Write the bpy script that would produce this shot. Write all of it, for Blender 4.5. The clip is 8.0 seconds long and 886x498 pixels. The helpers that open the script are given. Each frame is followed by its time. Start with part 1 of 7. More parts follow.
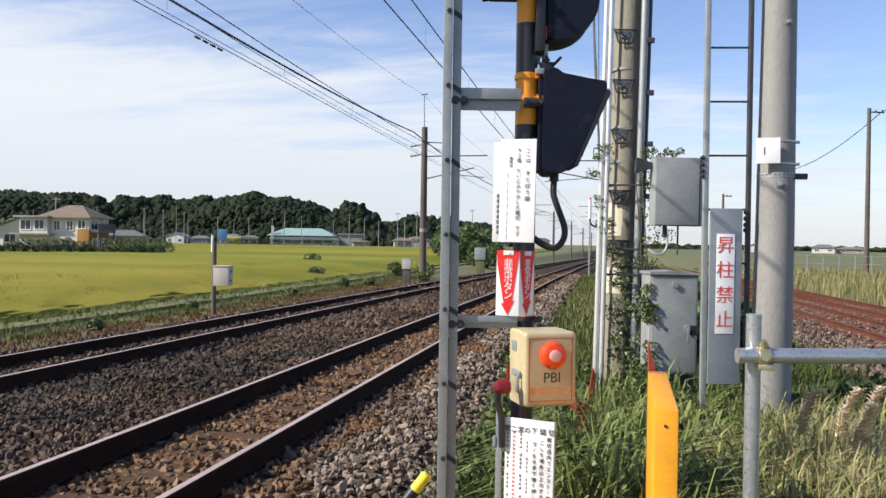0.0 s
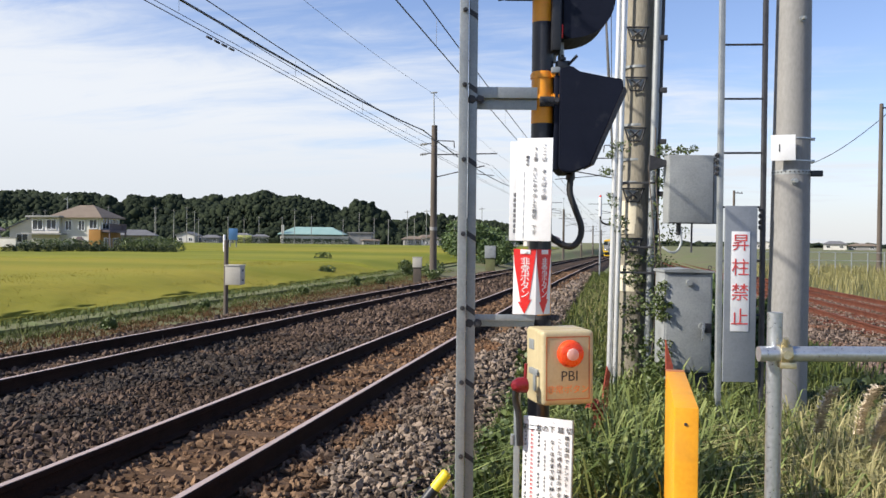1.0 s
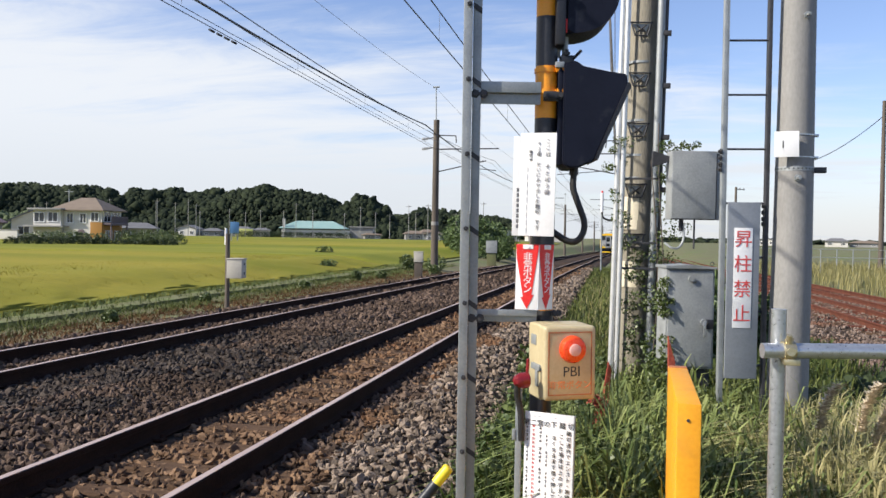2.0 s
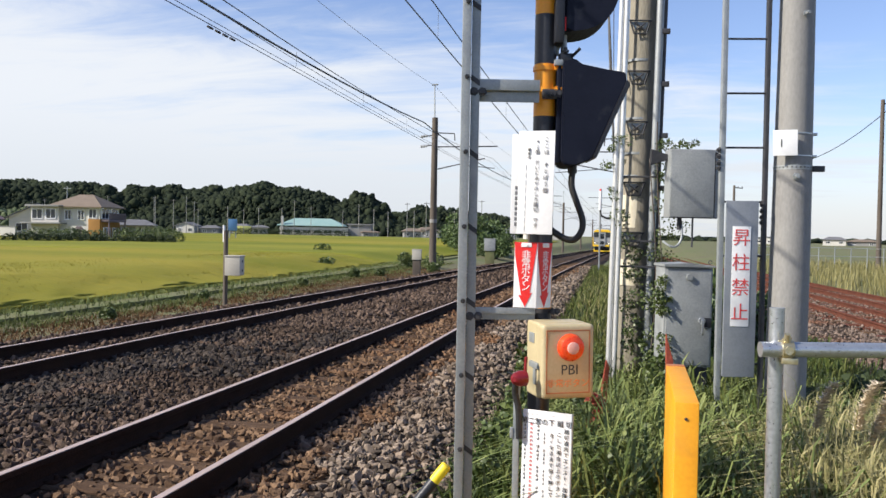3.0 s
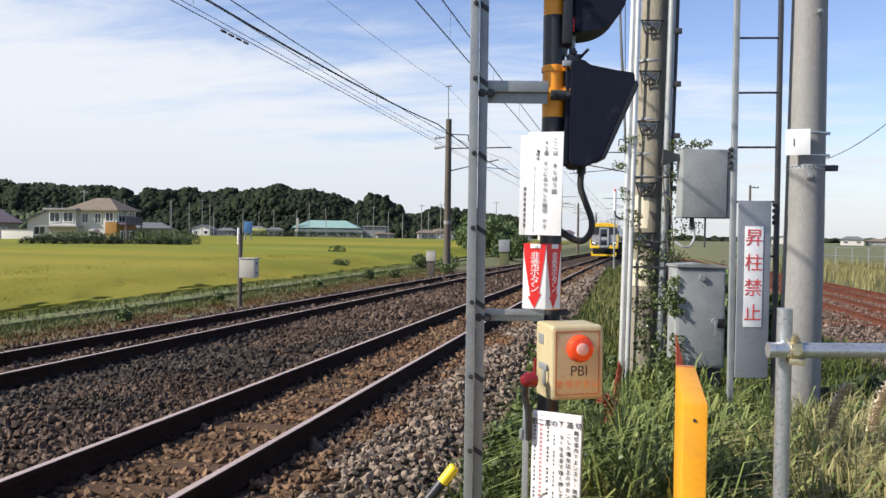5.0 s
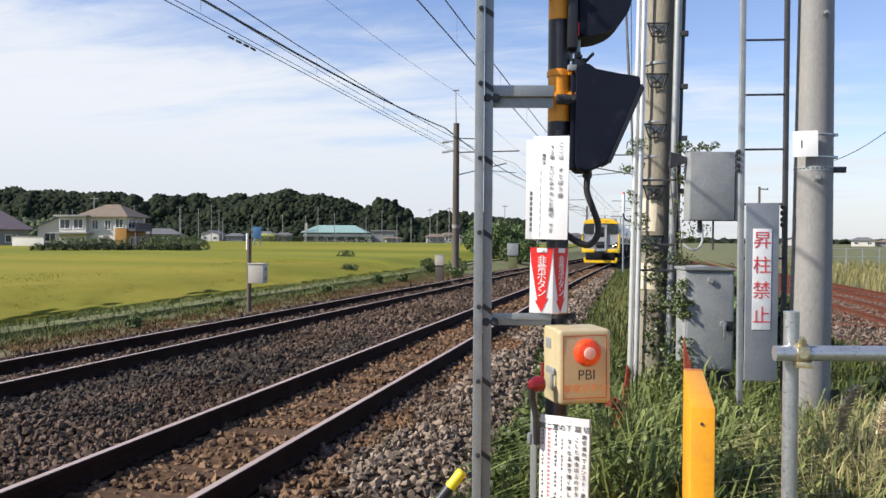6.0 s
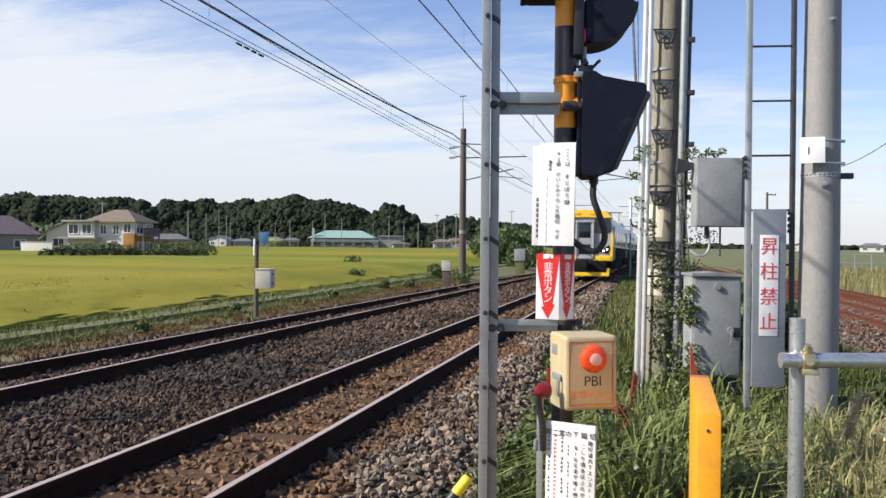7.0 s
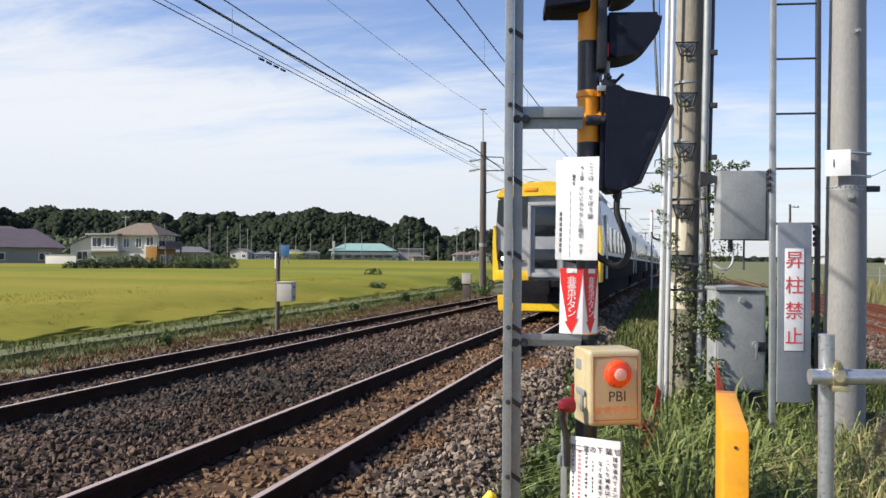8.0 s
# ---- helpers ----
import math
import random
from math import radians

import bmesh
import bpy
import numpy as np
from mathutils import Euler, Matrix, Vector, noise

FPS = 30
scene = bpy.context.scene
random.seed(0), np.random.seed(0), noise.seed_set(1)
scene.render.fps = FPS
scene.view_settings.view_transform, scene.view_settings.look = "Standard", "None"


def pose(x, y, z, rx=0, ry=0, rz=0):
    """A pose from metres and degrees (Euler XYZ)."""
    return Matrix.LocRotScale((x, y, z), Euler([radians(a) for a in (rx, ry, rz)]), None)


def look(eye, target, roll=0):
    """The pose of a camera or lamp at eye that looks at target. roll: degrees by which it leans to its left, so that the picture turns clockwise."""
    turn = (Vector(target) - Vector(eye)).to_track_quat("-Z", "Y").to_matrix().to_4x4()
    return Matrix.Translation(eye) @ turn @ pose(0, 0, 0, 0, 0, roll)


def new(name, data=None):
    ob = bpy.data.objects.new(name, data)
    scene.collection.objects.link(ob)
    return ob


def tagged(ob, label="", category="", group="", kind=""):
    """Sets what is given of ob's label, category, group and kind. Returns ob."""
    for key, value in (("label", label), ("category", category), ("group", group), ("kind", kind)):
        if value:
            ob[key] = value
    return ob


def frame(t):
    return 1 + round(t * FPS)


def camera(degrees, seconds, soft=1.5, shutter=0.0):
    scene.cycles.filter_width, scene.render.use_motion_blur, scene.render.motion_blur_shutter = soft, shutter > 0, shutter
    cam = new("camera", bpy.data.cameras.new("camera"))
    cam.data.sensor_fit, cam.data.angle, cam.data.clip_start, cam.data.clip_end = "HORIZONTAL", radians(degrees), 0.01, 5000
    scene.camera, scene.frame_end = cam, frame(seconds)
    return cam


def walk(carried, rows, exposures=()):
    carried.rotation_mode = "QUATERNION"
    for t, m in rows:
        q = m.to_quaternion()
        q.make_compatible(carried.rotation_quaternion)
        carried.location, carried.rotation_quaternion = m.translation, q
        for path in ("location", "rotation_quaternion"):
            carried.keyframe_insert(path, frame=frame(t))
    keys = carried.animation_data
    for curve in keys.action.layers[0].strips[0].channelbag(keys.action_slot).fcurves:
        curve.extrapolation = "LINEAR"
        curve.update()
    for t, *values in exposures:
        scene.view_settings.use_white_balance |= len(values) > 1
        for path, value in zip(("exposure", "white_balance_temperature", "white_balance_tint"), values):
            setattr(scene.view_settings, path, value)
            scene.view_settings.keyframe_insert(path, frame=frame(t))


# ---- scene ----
# ------------------------------------------------------------------ camera
cam = camera(55.1, 8.0)
PATH = [
    (0.0, 0.045, 0.009, 1.405, 89.59, -0.86, 10.23),
    (0.5, 0.027, -0.001, 1.408, 89.42, -0.68, 10.63),
    (1.0, 0.011, -0.009, 1.409, 89.46, -0.62, 10.88),
    (1.5, 0.003, -0.006, 1.408, 89.29, -0.84, 11.02),
    (3.0, 0.002, 0.000, 1.409, 88.95, -1.10, 10.85),
    (3.5, 0.000, 0.000, 1.410, 89.00, -1.10, 10.85),
    (4.0, 0.006, -0.007, 1.407, 88.88, -1.12, 10.98),
    (4.5, 0.021, 0.001, 1.408, 88.91, -1.04, 11.43),
    (6.0, 0.043, -0.004, 1.415, 89.29, -0.42, 12.42),
    (6.5, 0.048, -0.012, 1.417, 89.33, -0.40, 12.70),
    (7.0, 0.048, -0.015, 1.419, 89.65, -0.48, 12.89),
    (7.5, 0.043, -0.019, 1.423, 90.12, -0.50, 13.10),
    (8.0, 0.032, -0.021, 1.427, 90.50, -0.45, 14.23),
]
walk(cam, [(t, pose(x, y, z, rx, ry, rz)) for t, x, y, z, rx, ry, rz in PATH], [(0.0, 0.45), (8.0, 0.45)])

# ------------------------------------------------------------------ light
SUN_AZ, SUN_EL = 241.0, 36.0
sun_data = bpy.data.lights.new("sun", "SUN")
sun_data.energy, sun_data.angle, sun_data.color = 5.0, radians(0.5), (1.0, 0.93, 0.82)
sun = new("sun", sun_data)
sun_way = Vector((math.sin(radians(SUN_AZ)) * math.cos(radians(SUN_EL)),
                  math.cos(radians(SUN_AZ)) * math.cos(radians(SUN_EL)), math.sin(radians(SUN_EL))))
sun.matrix_world = look((0, 0, 60), Vector((0, 0, 60)) - sun_way)


def make_world():
    world = bpy.data.worlds.new("sky")
    scene.world = world
    world.use_nodes = True
    nt = world.node_tree
    nodes, links = nt.nodes, nt.links
    nodes.clear()
    out = nodes.new("ShaderNodeOutputWorld")
    back = nodes.new("ShaderNodeBackground")
    back.inputs["Strength"].default_value = 0.062
    sky = nodes.new("ShaderNodeTexSky")
    sky.sky_type = "NISHITA"
    sky.sun_disc = False
    sky.sun_elevation, sky.sun_rotation = radians(SUN_EL), radians(SUN_AZ)
    sky.air_density, sky.dust_density, sky.ozone_density = 1.0, 0.4, 1.0
    coord = nodes.new("ShaderNodeTexCoord")
    sep = nodes.new("ShaderNodeSeparateXYZ")
    links.new(coord.outputs["Generated"], sep.inputs[0])

    def math_node(op, a, b=None, c=None):
        n = nodes.new("ShaderNodeMath")
        n.operation = op
        for i, v in enumerate((a, b, c)):
            if v is None:
                continue
            if isinstance(v, (int, float)):
                n.inputs[i].default_value = v
            else:
                links.new(v, n.inputs[i])
        return n.outputs[0]

    def noise_node(vec, scale, detail, rough, warp=0.0):
        n = nodes.new("ShaderNodeTexNoise")
        n.inputs["Scale"].default_value = scale
        n.inputs["Detail"].default_value = detail
        n.inputs["Roughness"].default_value = rough
        n.inputs["Distortion"].default_value = warp
        links.new(vec, n.inputs["Vector"])
        return n.outputs["Fac"]

    # a high cloud sheet: the sky's directions laid on a plane overhead
    den = math_node("ADD", math_node("MAXIMUM", sep.outputs["Z"], 0.0), 0.12)
    px = math_node("DIVIDE", sep.outputs["X"], den)
    py = math_node("DIVIDE", sep.outputs["Y"], den)
    comb = nodes.new("ShaderNodeCombineXYZ")
    links.new(px, comb.inputs[0])
    links.new(py, comb.inputs[1])
    mapping = nodes.new("ShaderNodeMapping")
    mapping.inputs["Rotation"].default_value = (0, 0, radians(32))
    mapping.inputs["Scale"].default_value = (0.55, 1.5, 1.0)
    mapping.inputs["Location"].default_value = (0.35, 0.2, 0)
    links.new(comb.outputs[0], mapping.inputs[0])
    big = noise_node(mapping.outputs[0], 0.55, 3, 0.5, 0.3)
    fine = noise_node(mapping.outputs[0], 2.4, 9, 0.62, 0.6)
    cloud = math_node("ADD", math_node("MULTIPLY", big, 0.80), math_node("MULTIPLY", fine, 0.62))
    # thicker low down and towards the west, thinner overhead
    low = math_node("MULTIPLY", sep.outputs["Z"], -1.55)
    west = math_node("MULTIPLY", sep.outputs["X"], -0.50)
    cloud = math_node("ADD", math_node("ADD", cloud, low), west)
    ramp = nodes.new("ShaderNodeMapRange")
    ramp.interpolation_type = "SMOOTHSTEP"
    ramp.inputs["From Min"].default_value = 0.33
    ramp.inputs["From Max"].default_value = 0.74
    ramp.inputs["To Min"].default_value = 0.0
    ramp.inputs["To Max"].default_value = 0.95
    links.new(cloud, ramp.inputs["Value"])
    haze = nodes.new("ShaderNodeMapRange")
    haze.interpolation_type = "SMOOTHSTEP"
    haze.inputs["From Min"].default_value = 0.0
    haze.inputs["From Max"].default_value = 0.16
    haze.inputs["To Min"].default_value = 0.75
    haze.inputs["To Max"].default_value = 0.0
    links.new(sep.outputs["Z"], haze.inputs["Value"])
    white = nodes.new("ShaderNodeMixRGB")
    white.inputs["Color1"].default_value = (10.4, 10.8, 11.4, 1)
    white.inputs["Color2"].default_value = (8.2, 8.8, 9.6, 1)
    links.new(haze.outputs[0], white.inputs["Fac"])
    cover = math_node("MAXIMUM", ramp.outputs[0], haze.outputs[0])
    mix = nodes.new("ShaderNodeMixRGB")
    links.new(cover, mix.inputs["Fac"])
    blue = nodes.new("ShaderNodeMixRGB")
    blue.blend_type = "MULTIPLY"
    blue.inputs["Fac"].default_value = 1.0
    blue.inputs["Color2"].default_value = (1.75, 1.75, 2.1, 1)
    links.new(sky.outputs[0], blue.inputs["Color1"])
    links.new(blue.outputs[0], mix.inputs["Color1"])
    links.new(white.outputs[0], mix.inputs["Color2"])
    links.new(mix.outputs[0], back.inputs["Color"])
    links.new(back.outputs[0], out.inputs["Surface"])


make_world()


# ------------------------------------------------------------------ materials
def surf(name, c1, c2, rough=0.7, metal=0.0, scale=6.0, fine=60.0, bump=0.15, dirt=None, dirt_amount=0.5, dirt_scale=1.5,
         island=0.0, random=0.0, coat=0.0, trans=0.0, stretch=(1, 1, 1), contrast=(0.35, 0.65), emit=0.0, spec=0.5):
    """A two-scale surface: c1 and c2 mixed by coarse and fine noise, with stains of the colour dirt, and fine relief."""
    m = bpy.data.materials.new(name)
    m.use_nodes = True
    nt = m.node_tree
    nodes, links = nt.nodes, nt.links
    p = nodes["Principled BSDF"]
    coord = nodes.new("ShaderNodeTexCoord")
    mapping = nodes.new("ShaderNodeMapping")
    mapping.inputs["Scale"].default_value = stretch
    links.new(coord.outputs["Object"], mapping.inputs[0])

    def tex(s, detail=4.0):
        n = nodes.new("ShaderNodeTexNoise")
        n.inputs["Scale"].default_value, n.inputs["Detail"].default_value = s, detail
        links.new(mapping.outputs[0], n.inputs["Vector"])
        return n.outputs["Fac"]

    def span(v, a, b, lo=0.0, hi=1.0):
        n = nodes.new("ShaderNodeMapRange")
        n.inputs["From Min"].default_value, n.inputs["From Max"].default_value = a, b
        n.inputs["To Min"].default_value, n.inputs["To Max"].default_value = lo, hi
        links.new(v, n.inputs["Value"])
        return n.outputs[0]

    def mix(fac, a, b):
        n = nodes.new("ShaderNodeMixRGB")
        for k, v in ((0, fac), (1, a), (2, b)):
            if isinstance(v, (tuple, list)):
                n.inputs[k].default_value = (*v, 1)
            elif isinstance(v, float):
                n.inputs[k].default_value = v
            else:
                links.new(v, n.inputs[k])
        return n.outputs[0]

    coarse, grain = tex(scale), tex(fine, 6.0)
    add = nodes.new("ShaderNodeMath")
    add.operation = "MULTIPLY_ADD"
    links.new(grain, add.inputs[0])
    add.inputs[1].default_value = 0.5
    half = nodes.new("ShaderNodeMath")
    half.operation = "MULTIPLY"
    links.new(coarse, half.inputs[0])
    half.inputs[1].default_value = 0.5
    links.new(half.outputs[0], add.inputs[2])
    fac = span(add.outputs[0], *contrast)
    if island or random:
        if island:
            src = nodes.new("ShaderNodeNewGeometry").outputs["Random Per Island"]
        else:
            src = nodes.new("ShaderNodeObjectInfo").outputs["Random"]
        k = island or random
        blend = nodes.new("ShaderNodeMixRGB")
        blend.inputs[0].default_value = k
        links.new(fac, blend.inputs[1])
        links.new(src, blend.inputs[2])
        fac = blend.outputs[0]
    col = mix(fac, c1, c2)
    if dirt:
        col = mix(span(tex(dirt_scale, 8.0), 0.66 - 0.3 * dirt_amount, 0.80 - 0.2 * dirt_amount, 0.0, 0.85), col, dirt)
    links.new(col, p.inputs["Base Color"])
    links.new(span(grain, 0.2, 0.8, max(0.02, rough - 0.12), min(1.0, rough + 0.12)), p.inputs["Roughness"])
    p.inputs["Metallic"].default_value = metal
    p.inputs["Coat Weight"].default_value = coat
    p.inputs["Specular IOR Level"].default_value = spec
    if trans:
        p.inputs["Subsurface Weight"].default_value = trans
        p.inputs["Subsurface Radius"].default_value = (0.02, 0.03, 0.01)
    if emit:
        links.new(col, p.inputs["Emission Color"])
        p.inputs["Emission Strength"].default_value = emit
    if bump:
        b = nodes.new("ShaderNodeBump")
        b.inputs["Strength"].default_value, b.inputs["Distance"].default_value = bump, 0.02
        links.new(grain, b.inputs["Height"])
        links.new(b.outputs[0], p.inputs["Normal"])
    return m


def glass_mat(name, tint, rough=0.04):
    m = bpy.data.materials.new(name)
    m.use_nodes = True
    p = m.node_tree.nodes["Principled BSDF"]
    p.inputs["Base Color"].default_value = (*tint, 1)
    p.inputs["Roughness"].default_value = rough
    p.inputs["Specular IOR Level"].default_value = 0.6
    return m


M = {}
M["soil"] = surf("soil", (0.10, 0.085, 0.045), (0.16, 0.15, 0.06), 0.95, scale=0.6, fine=14, bump=0.6, dirt=(0.10, 0.14, 0.03), dirt_amount=0.8, dirt_scale=0.25)
M["bed"] = surf("ballast_bed", (0.020, 0.014, 0.010), (0.070, 0.050, 0.036), 0.95, spec=0.1, scale=2.2, fine=26, bump=1.0, contrast=(0.42, 0.58), dirt=(0.13, 0.075, 0.04), dirt_amount=0.5, dirt_scale=0.6)
M["stone"] = surf("ballast_stone", (0.018, 0.013, 0.010), (0.210, 0.147, 0.110), 0.95, spec=0.12, scale=1.2, fine=70, bump=0.4, island=0.75, dirt=(0.050, 0.034, 0.024), dirt_amount=0.6, dirt_scale=0.28)
M["rust_stone"] = surf("rusty_stone", (0.040, 0.022, 0.014), (0.285, 0.180, 0.108), 0.95, spec=0.12, scale=1.5, fine=70, bump=0.4, island=0.75, dirt=(0.20, 0.10, 0.05), dirt_amount=0.5, dirt_scale=0.9)
M["fresh_stone"] = surf("fresh_ballast_stone", (0.034, 0.026, 0.019), (0.38, 0.295, 0.225), 0.9, spec=0.2, scale=1.6, fine=70, bump=0.4, island=0.8, dirt=(0.11, 0.072, 0.045), dirt_amount=0.5, dirt_scale=0.5)
M["dark_stone"] = surf("dark_ballast_stone", (0.010, 0.008, 0.007), (0.095, 0.074, 0.060), 0.85, spec=0.2, scale=1.2, fine=70, bump=0.4, island=0.8)
M["siding_stone"] = surf("siding_stone", (0.05, 0.036, 0.028), (0.27, 0.205, 0.165), 0.9, spec=0.15, scale=1.6, fine=70, bump=0.4, island=0.8, dirt=(0.16, 0.07, 0.04), dirt_amount=0.5, dirt_scale=0.5)
M["rail"] = surf("rail_side", (0.020, 0.011, 0.008), (0.042, 0.022, 0.015), 0.95, scale=3, fine=60, bump=0.3, spec=0.1)
M["rail_top"] = surf("rail_head", (0.34, 0.26, 0.235), (0.46, 0.37, 0.34), 0.65, metal=0.0, scale=2, fine=40, bump=0.03, stretch=(4, 0.2, 1))
M["old_rail"] = surf("rusted_rail", (0.085, 0.03, 0.02), (0.15, 0.055, 0.034), 0.95, spec=0.15, scale=3, fine=50, bump=0.4)
M["sleeper"] = surf("old_sleeper", (0.06, 0.036, 0.023), (0.14, 0.088, 0.055), 0.95, spec=0.1, scale=4, fine=50, bump=0.5, stretch=(1, 4, 1))
M["galv"] = surf("galvanised_steel", (0.26, 0.28, 0.285), (0.36, 0.38, 0.385), 0.5, metal=0.35, scale=8, fine=80, bump=0.05, dirt=(0.25, 0.25, 0.24), dirt_amount=0.25, dirt_scale=5)
M["galv_pipe"] = surf("galvanised_pipe", (0.42, 0.44, 0.46), (0.58, 0.60, 0.62), 0.34, metal=0.75, scale=12, fine=90, bump=0.04)
M["bright_pipe"] = surf("bright_conduit", (0.60, 0.60, 0.58), (0.75, 0.75, 0.73), 0.35, metal=0.5, scale=8, fine=80, bump=0.04)
M["dark_steel"] = surf("dark_steel", (0.035, 0.035, 0.04), (0.07, 0.07, 0.075), 0.6, metal=0.3, scale=8, fine=60, bump=0.1)
M["navy"] = surf("dark_navy_paint", (0.005, 0.007, 0.017), (0.010, 0.013, 0.027), 0.6, spec=0.2, scale=4, fine=60, bump=0.04, dirt=(0.05, 0.055, 0.065), dirt_amount=0.2, dirt_scale=6)
M["black"] = surf("black_paint", (0.012, 0.013, 0.018), (0.025, 0.026, 0.032), 0.4, scale=5, fine=60, bump=0.05)
M["rubber"] = surf("black_rubber", (0.012, 0.012, 0.013), (0.03, 0.03, 0.03), 0.55, scale=9, fine=70, bump=0.1)
M["orange"] = surf("signal_orange", (0.80, 0.29, 0.015), (0.88, 0.36, 0.02), 0.45, scale=5, fine=60, bump=0.04, dirt=(0.45, 0.18, 0.03), dirt_amount=0.2, dirt_scale=7)
M["yellow"] = surf("yellow_paint", (0.76, 0.31, 0.010), (0.84, 0.38, 0.016), 0.45, scale=5, fine=60, bump=0.05, dirt=(0.52, 0.24, 0.03), dirt_amount=0.25, dirt_scale=4)
M["bright_yellow"] = surf("gate_yellow", (0.86, 0.62, 0.02), (0.92, 0.70, 0.04), 0.4, scale=5, fine=60, bump=0.04)
M["white"] = surf("white_enamel", (0.80, 0.80, 0.80), (0.86, 0.86, 0.86), 0.4, scale=4, fine=60, bump=0.02, dirt=(0.62, 0.62, 0.60), dirt_amount=0.1, dirt_scale=5)
M["red"] = surf("sign_red", (0.66, 0.02, 0.018), (0.76, 0.03, 0.026), 0.42, scale=4, fine=60, bump=0.02)
M["red_text"] = surf("faded_red", (0.60, 0.05, 0.05), (0.72, 0.10, 0.09), 0.6, scale=20, fine=120, bump=0.02)
M["cream"] = surf("cream_plastic", (0.46, 0.38, 0.22), (0.54, 0.46, 0.28), 0.45, scale=4, fine=70, bump=0.03, dirt=(0.40, 0.33, 0.20), dirt_amount=0.3, dirt_scale=6)
M["tan"] = surf("tan_panel", (0.37, 0.235, 0.10), (0.44, 0.29, 0.132), 0.5, scale=4, fine=70, bump=0.03)
M["brown_ink"] = surf("brown_ink", (0.36, 0.13, 0.05), (0.45, 0.17, 0.07), 0.6, scale=9, fine=80, bump=0.0)
M["orange_ink"] = surf("orange_ink", (0.72, 0.20, 0.05), (0.80, 0.27, 0.08), 0.6, scale=9, fine=80, bump=0.0)
M["faint_ink"] = surf("faint_ink", (0.52, 0.53, 0.55), (0.62, 0.63, 0.65), 0.6, scale=9, fine=80, bump=0.0)
M["ink"] = surf("black_ink", (0.02, 0.02, 0.022), (0.05, 0.05, 0.05), 0.6, scale=9, fine=80, bump=0.0)
M["grey_ink"] = surf("grey_ink", (0.12, 0.12, 0.13), (0.22, 0.22, 0.23), 0.6, scale=9, fine=80, bump=0.0)
M["button"] = surf("red_button", (0.80, 0.06, 0.015), (0.86, 0.09, 0.02), 0.3, scale=6, fine=60, bump=0.02)
M["pink"] = surf("faded_button_cap", (0.74, 0.36, 0.30), (0.80, 0.46, 0.40), 0.4, scale=14, fine=80, bump=0.02)
M["concrete"] = surf("pole_concrete", (0.20, 0.180, 0.138), (0.32, 0.290, 0.230), 0.9, scale=3, fine=60, bump=0.25, stretch=(1, 1, 0.25), dirt=(0.10, 0.085, 0.065), dirt_amount=0.45, dirt_scale=1.8)
M["pale_concrete"] = surf("pale_pole", (0.205, 0.20, 0.192), (0.29, 0.283, 0.27), 0.7, scale=3, fine=60, bump=0.1, stretch=(1, 1, 0.4), dirt=(0.22, 0.215, 0.20), dirt_amount=0.35, dirt_scale=2)
M["cream_wrap"] = surf("cream_wrap", (0.62, 0.56, 0.42), (0.72, 0.66, 0.52), 0.8, scale=6, fine=60, bump=0.1, dirt=(0.35, 0.30, 0.2), dirt_amount=0.3, dirt_scale=5)
M["cabinet"] = surf("cabinet_grey", (0.26, 0.275, 0.275), (0.36, 0.375, 0.375), 0.55, metal=0.1, scale=6, fine=60, bump=0.05, dirt=(0.15, 0.16, 0.16), dirt_amount=0.45, dirt_scale=3)
M["board_grey"] = surf("board_grey", (0.22, 0.24, 0.265), (0.28, 0.30, 0.33), 0.5, metal=0.2, scale=6, fine=60, bump=0.05)
M["brass"] = surf("brass_clamp", (0.50, 0.42, 0.24), (0.66, 0.58, 0.38), 0.35, metal=0.8, scale=14, fine=90, bump=0.1)
M["rust_red"] = surf("rusty_red_plate", (0.22, 0.04, 0.02), (0.34, 0.065, 0.035), 0.75, scale=7, fine=60, bump=0.2, dirt=(0.20, 0.07, 0.04), dirt_amount=0.5, dirt_scale=6)
M["grass"] = surf("green_blades", (0.026, 0.045, 0.008), (0.155, 0.170, 0.045), 0.6, scale=1.0, fine=30, bump=0.0, island=0.8, spec=0.2)
M["lush"] = surf("lush_weeds", (0.020, 0.040, 0.008), (0.095, 0.125, 0.028), 0.6, scale=1.2, fine=30, bump=0.0, island=0.8, spec=0.2)
M["dry"] = surf("dry_blades", (0.13, 0.13, 0.04), (0.30, 0.26, 0.105), 0.65, scale=0.7, fine=30, bump=0.0, island=0.7)
M["straw"] = surf("straw_blades", (0.17, 0.165, 0.055), (0.42, 0.37, 0.18), 0.65, scale=0.7, fine=30, bump=0.0, island=0.75)
M["broad"] = surf("broad_blades", (0.07, 0.11, 0.025), (0.27, 0.30, 0.105), 0.6, scale=1.5, fine=30, bump=0.0, island=0.8, spec=0.25)
M["dull_red"] = surf("dull_red_lamp", (0.19, 0.010, 0.016), (0.25, 0.016, 0.022), 0.35, scale=12, fine=60, bump=0.02)
M["dead"] = surf("dead_weeds", (0.07, 0.038, 0.018), (0.17, 0.095, 0.045), 0.9, scale=1.5, fine=30, bump=0.0, island=0.7, spec=0.1)
M["plume"] = surf("pampas_plume", (0.58, 0.48, 0.34), (0.72, 0.62, 0.47), 0.95, scale=5, fine=60, bump=0.0, island=0.6, spec=0.03)
M["leaf"] = surf("vine_leaves", (0.035, 0.065, 0.014), (0.12, 0.15, 0.04), 0.5, scale=2, fine=30, bump=0.0, island=0.75)
M["tree"] = surf("tree_leaves", (0.03, 0.06, 0.015), (0.11, 0.16, 0.045), 0.6, scale=0.25, fine=4, bump=0.0, island=0.7)
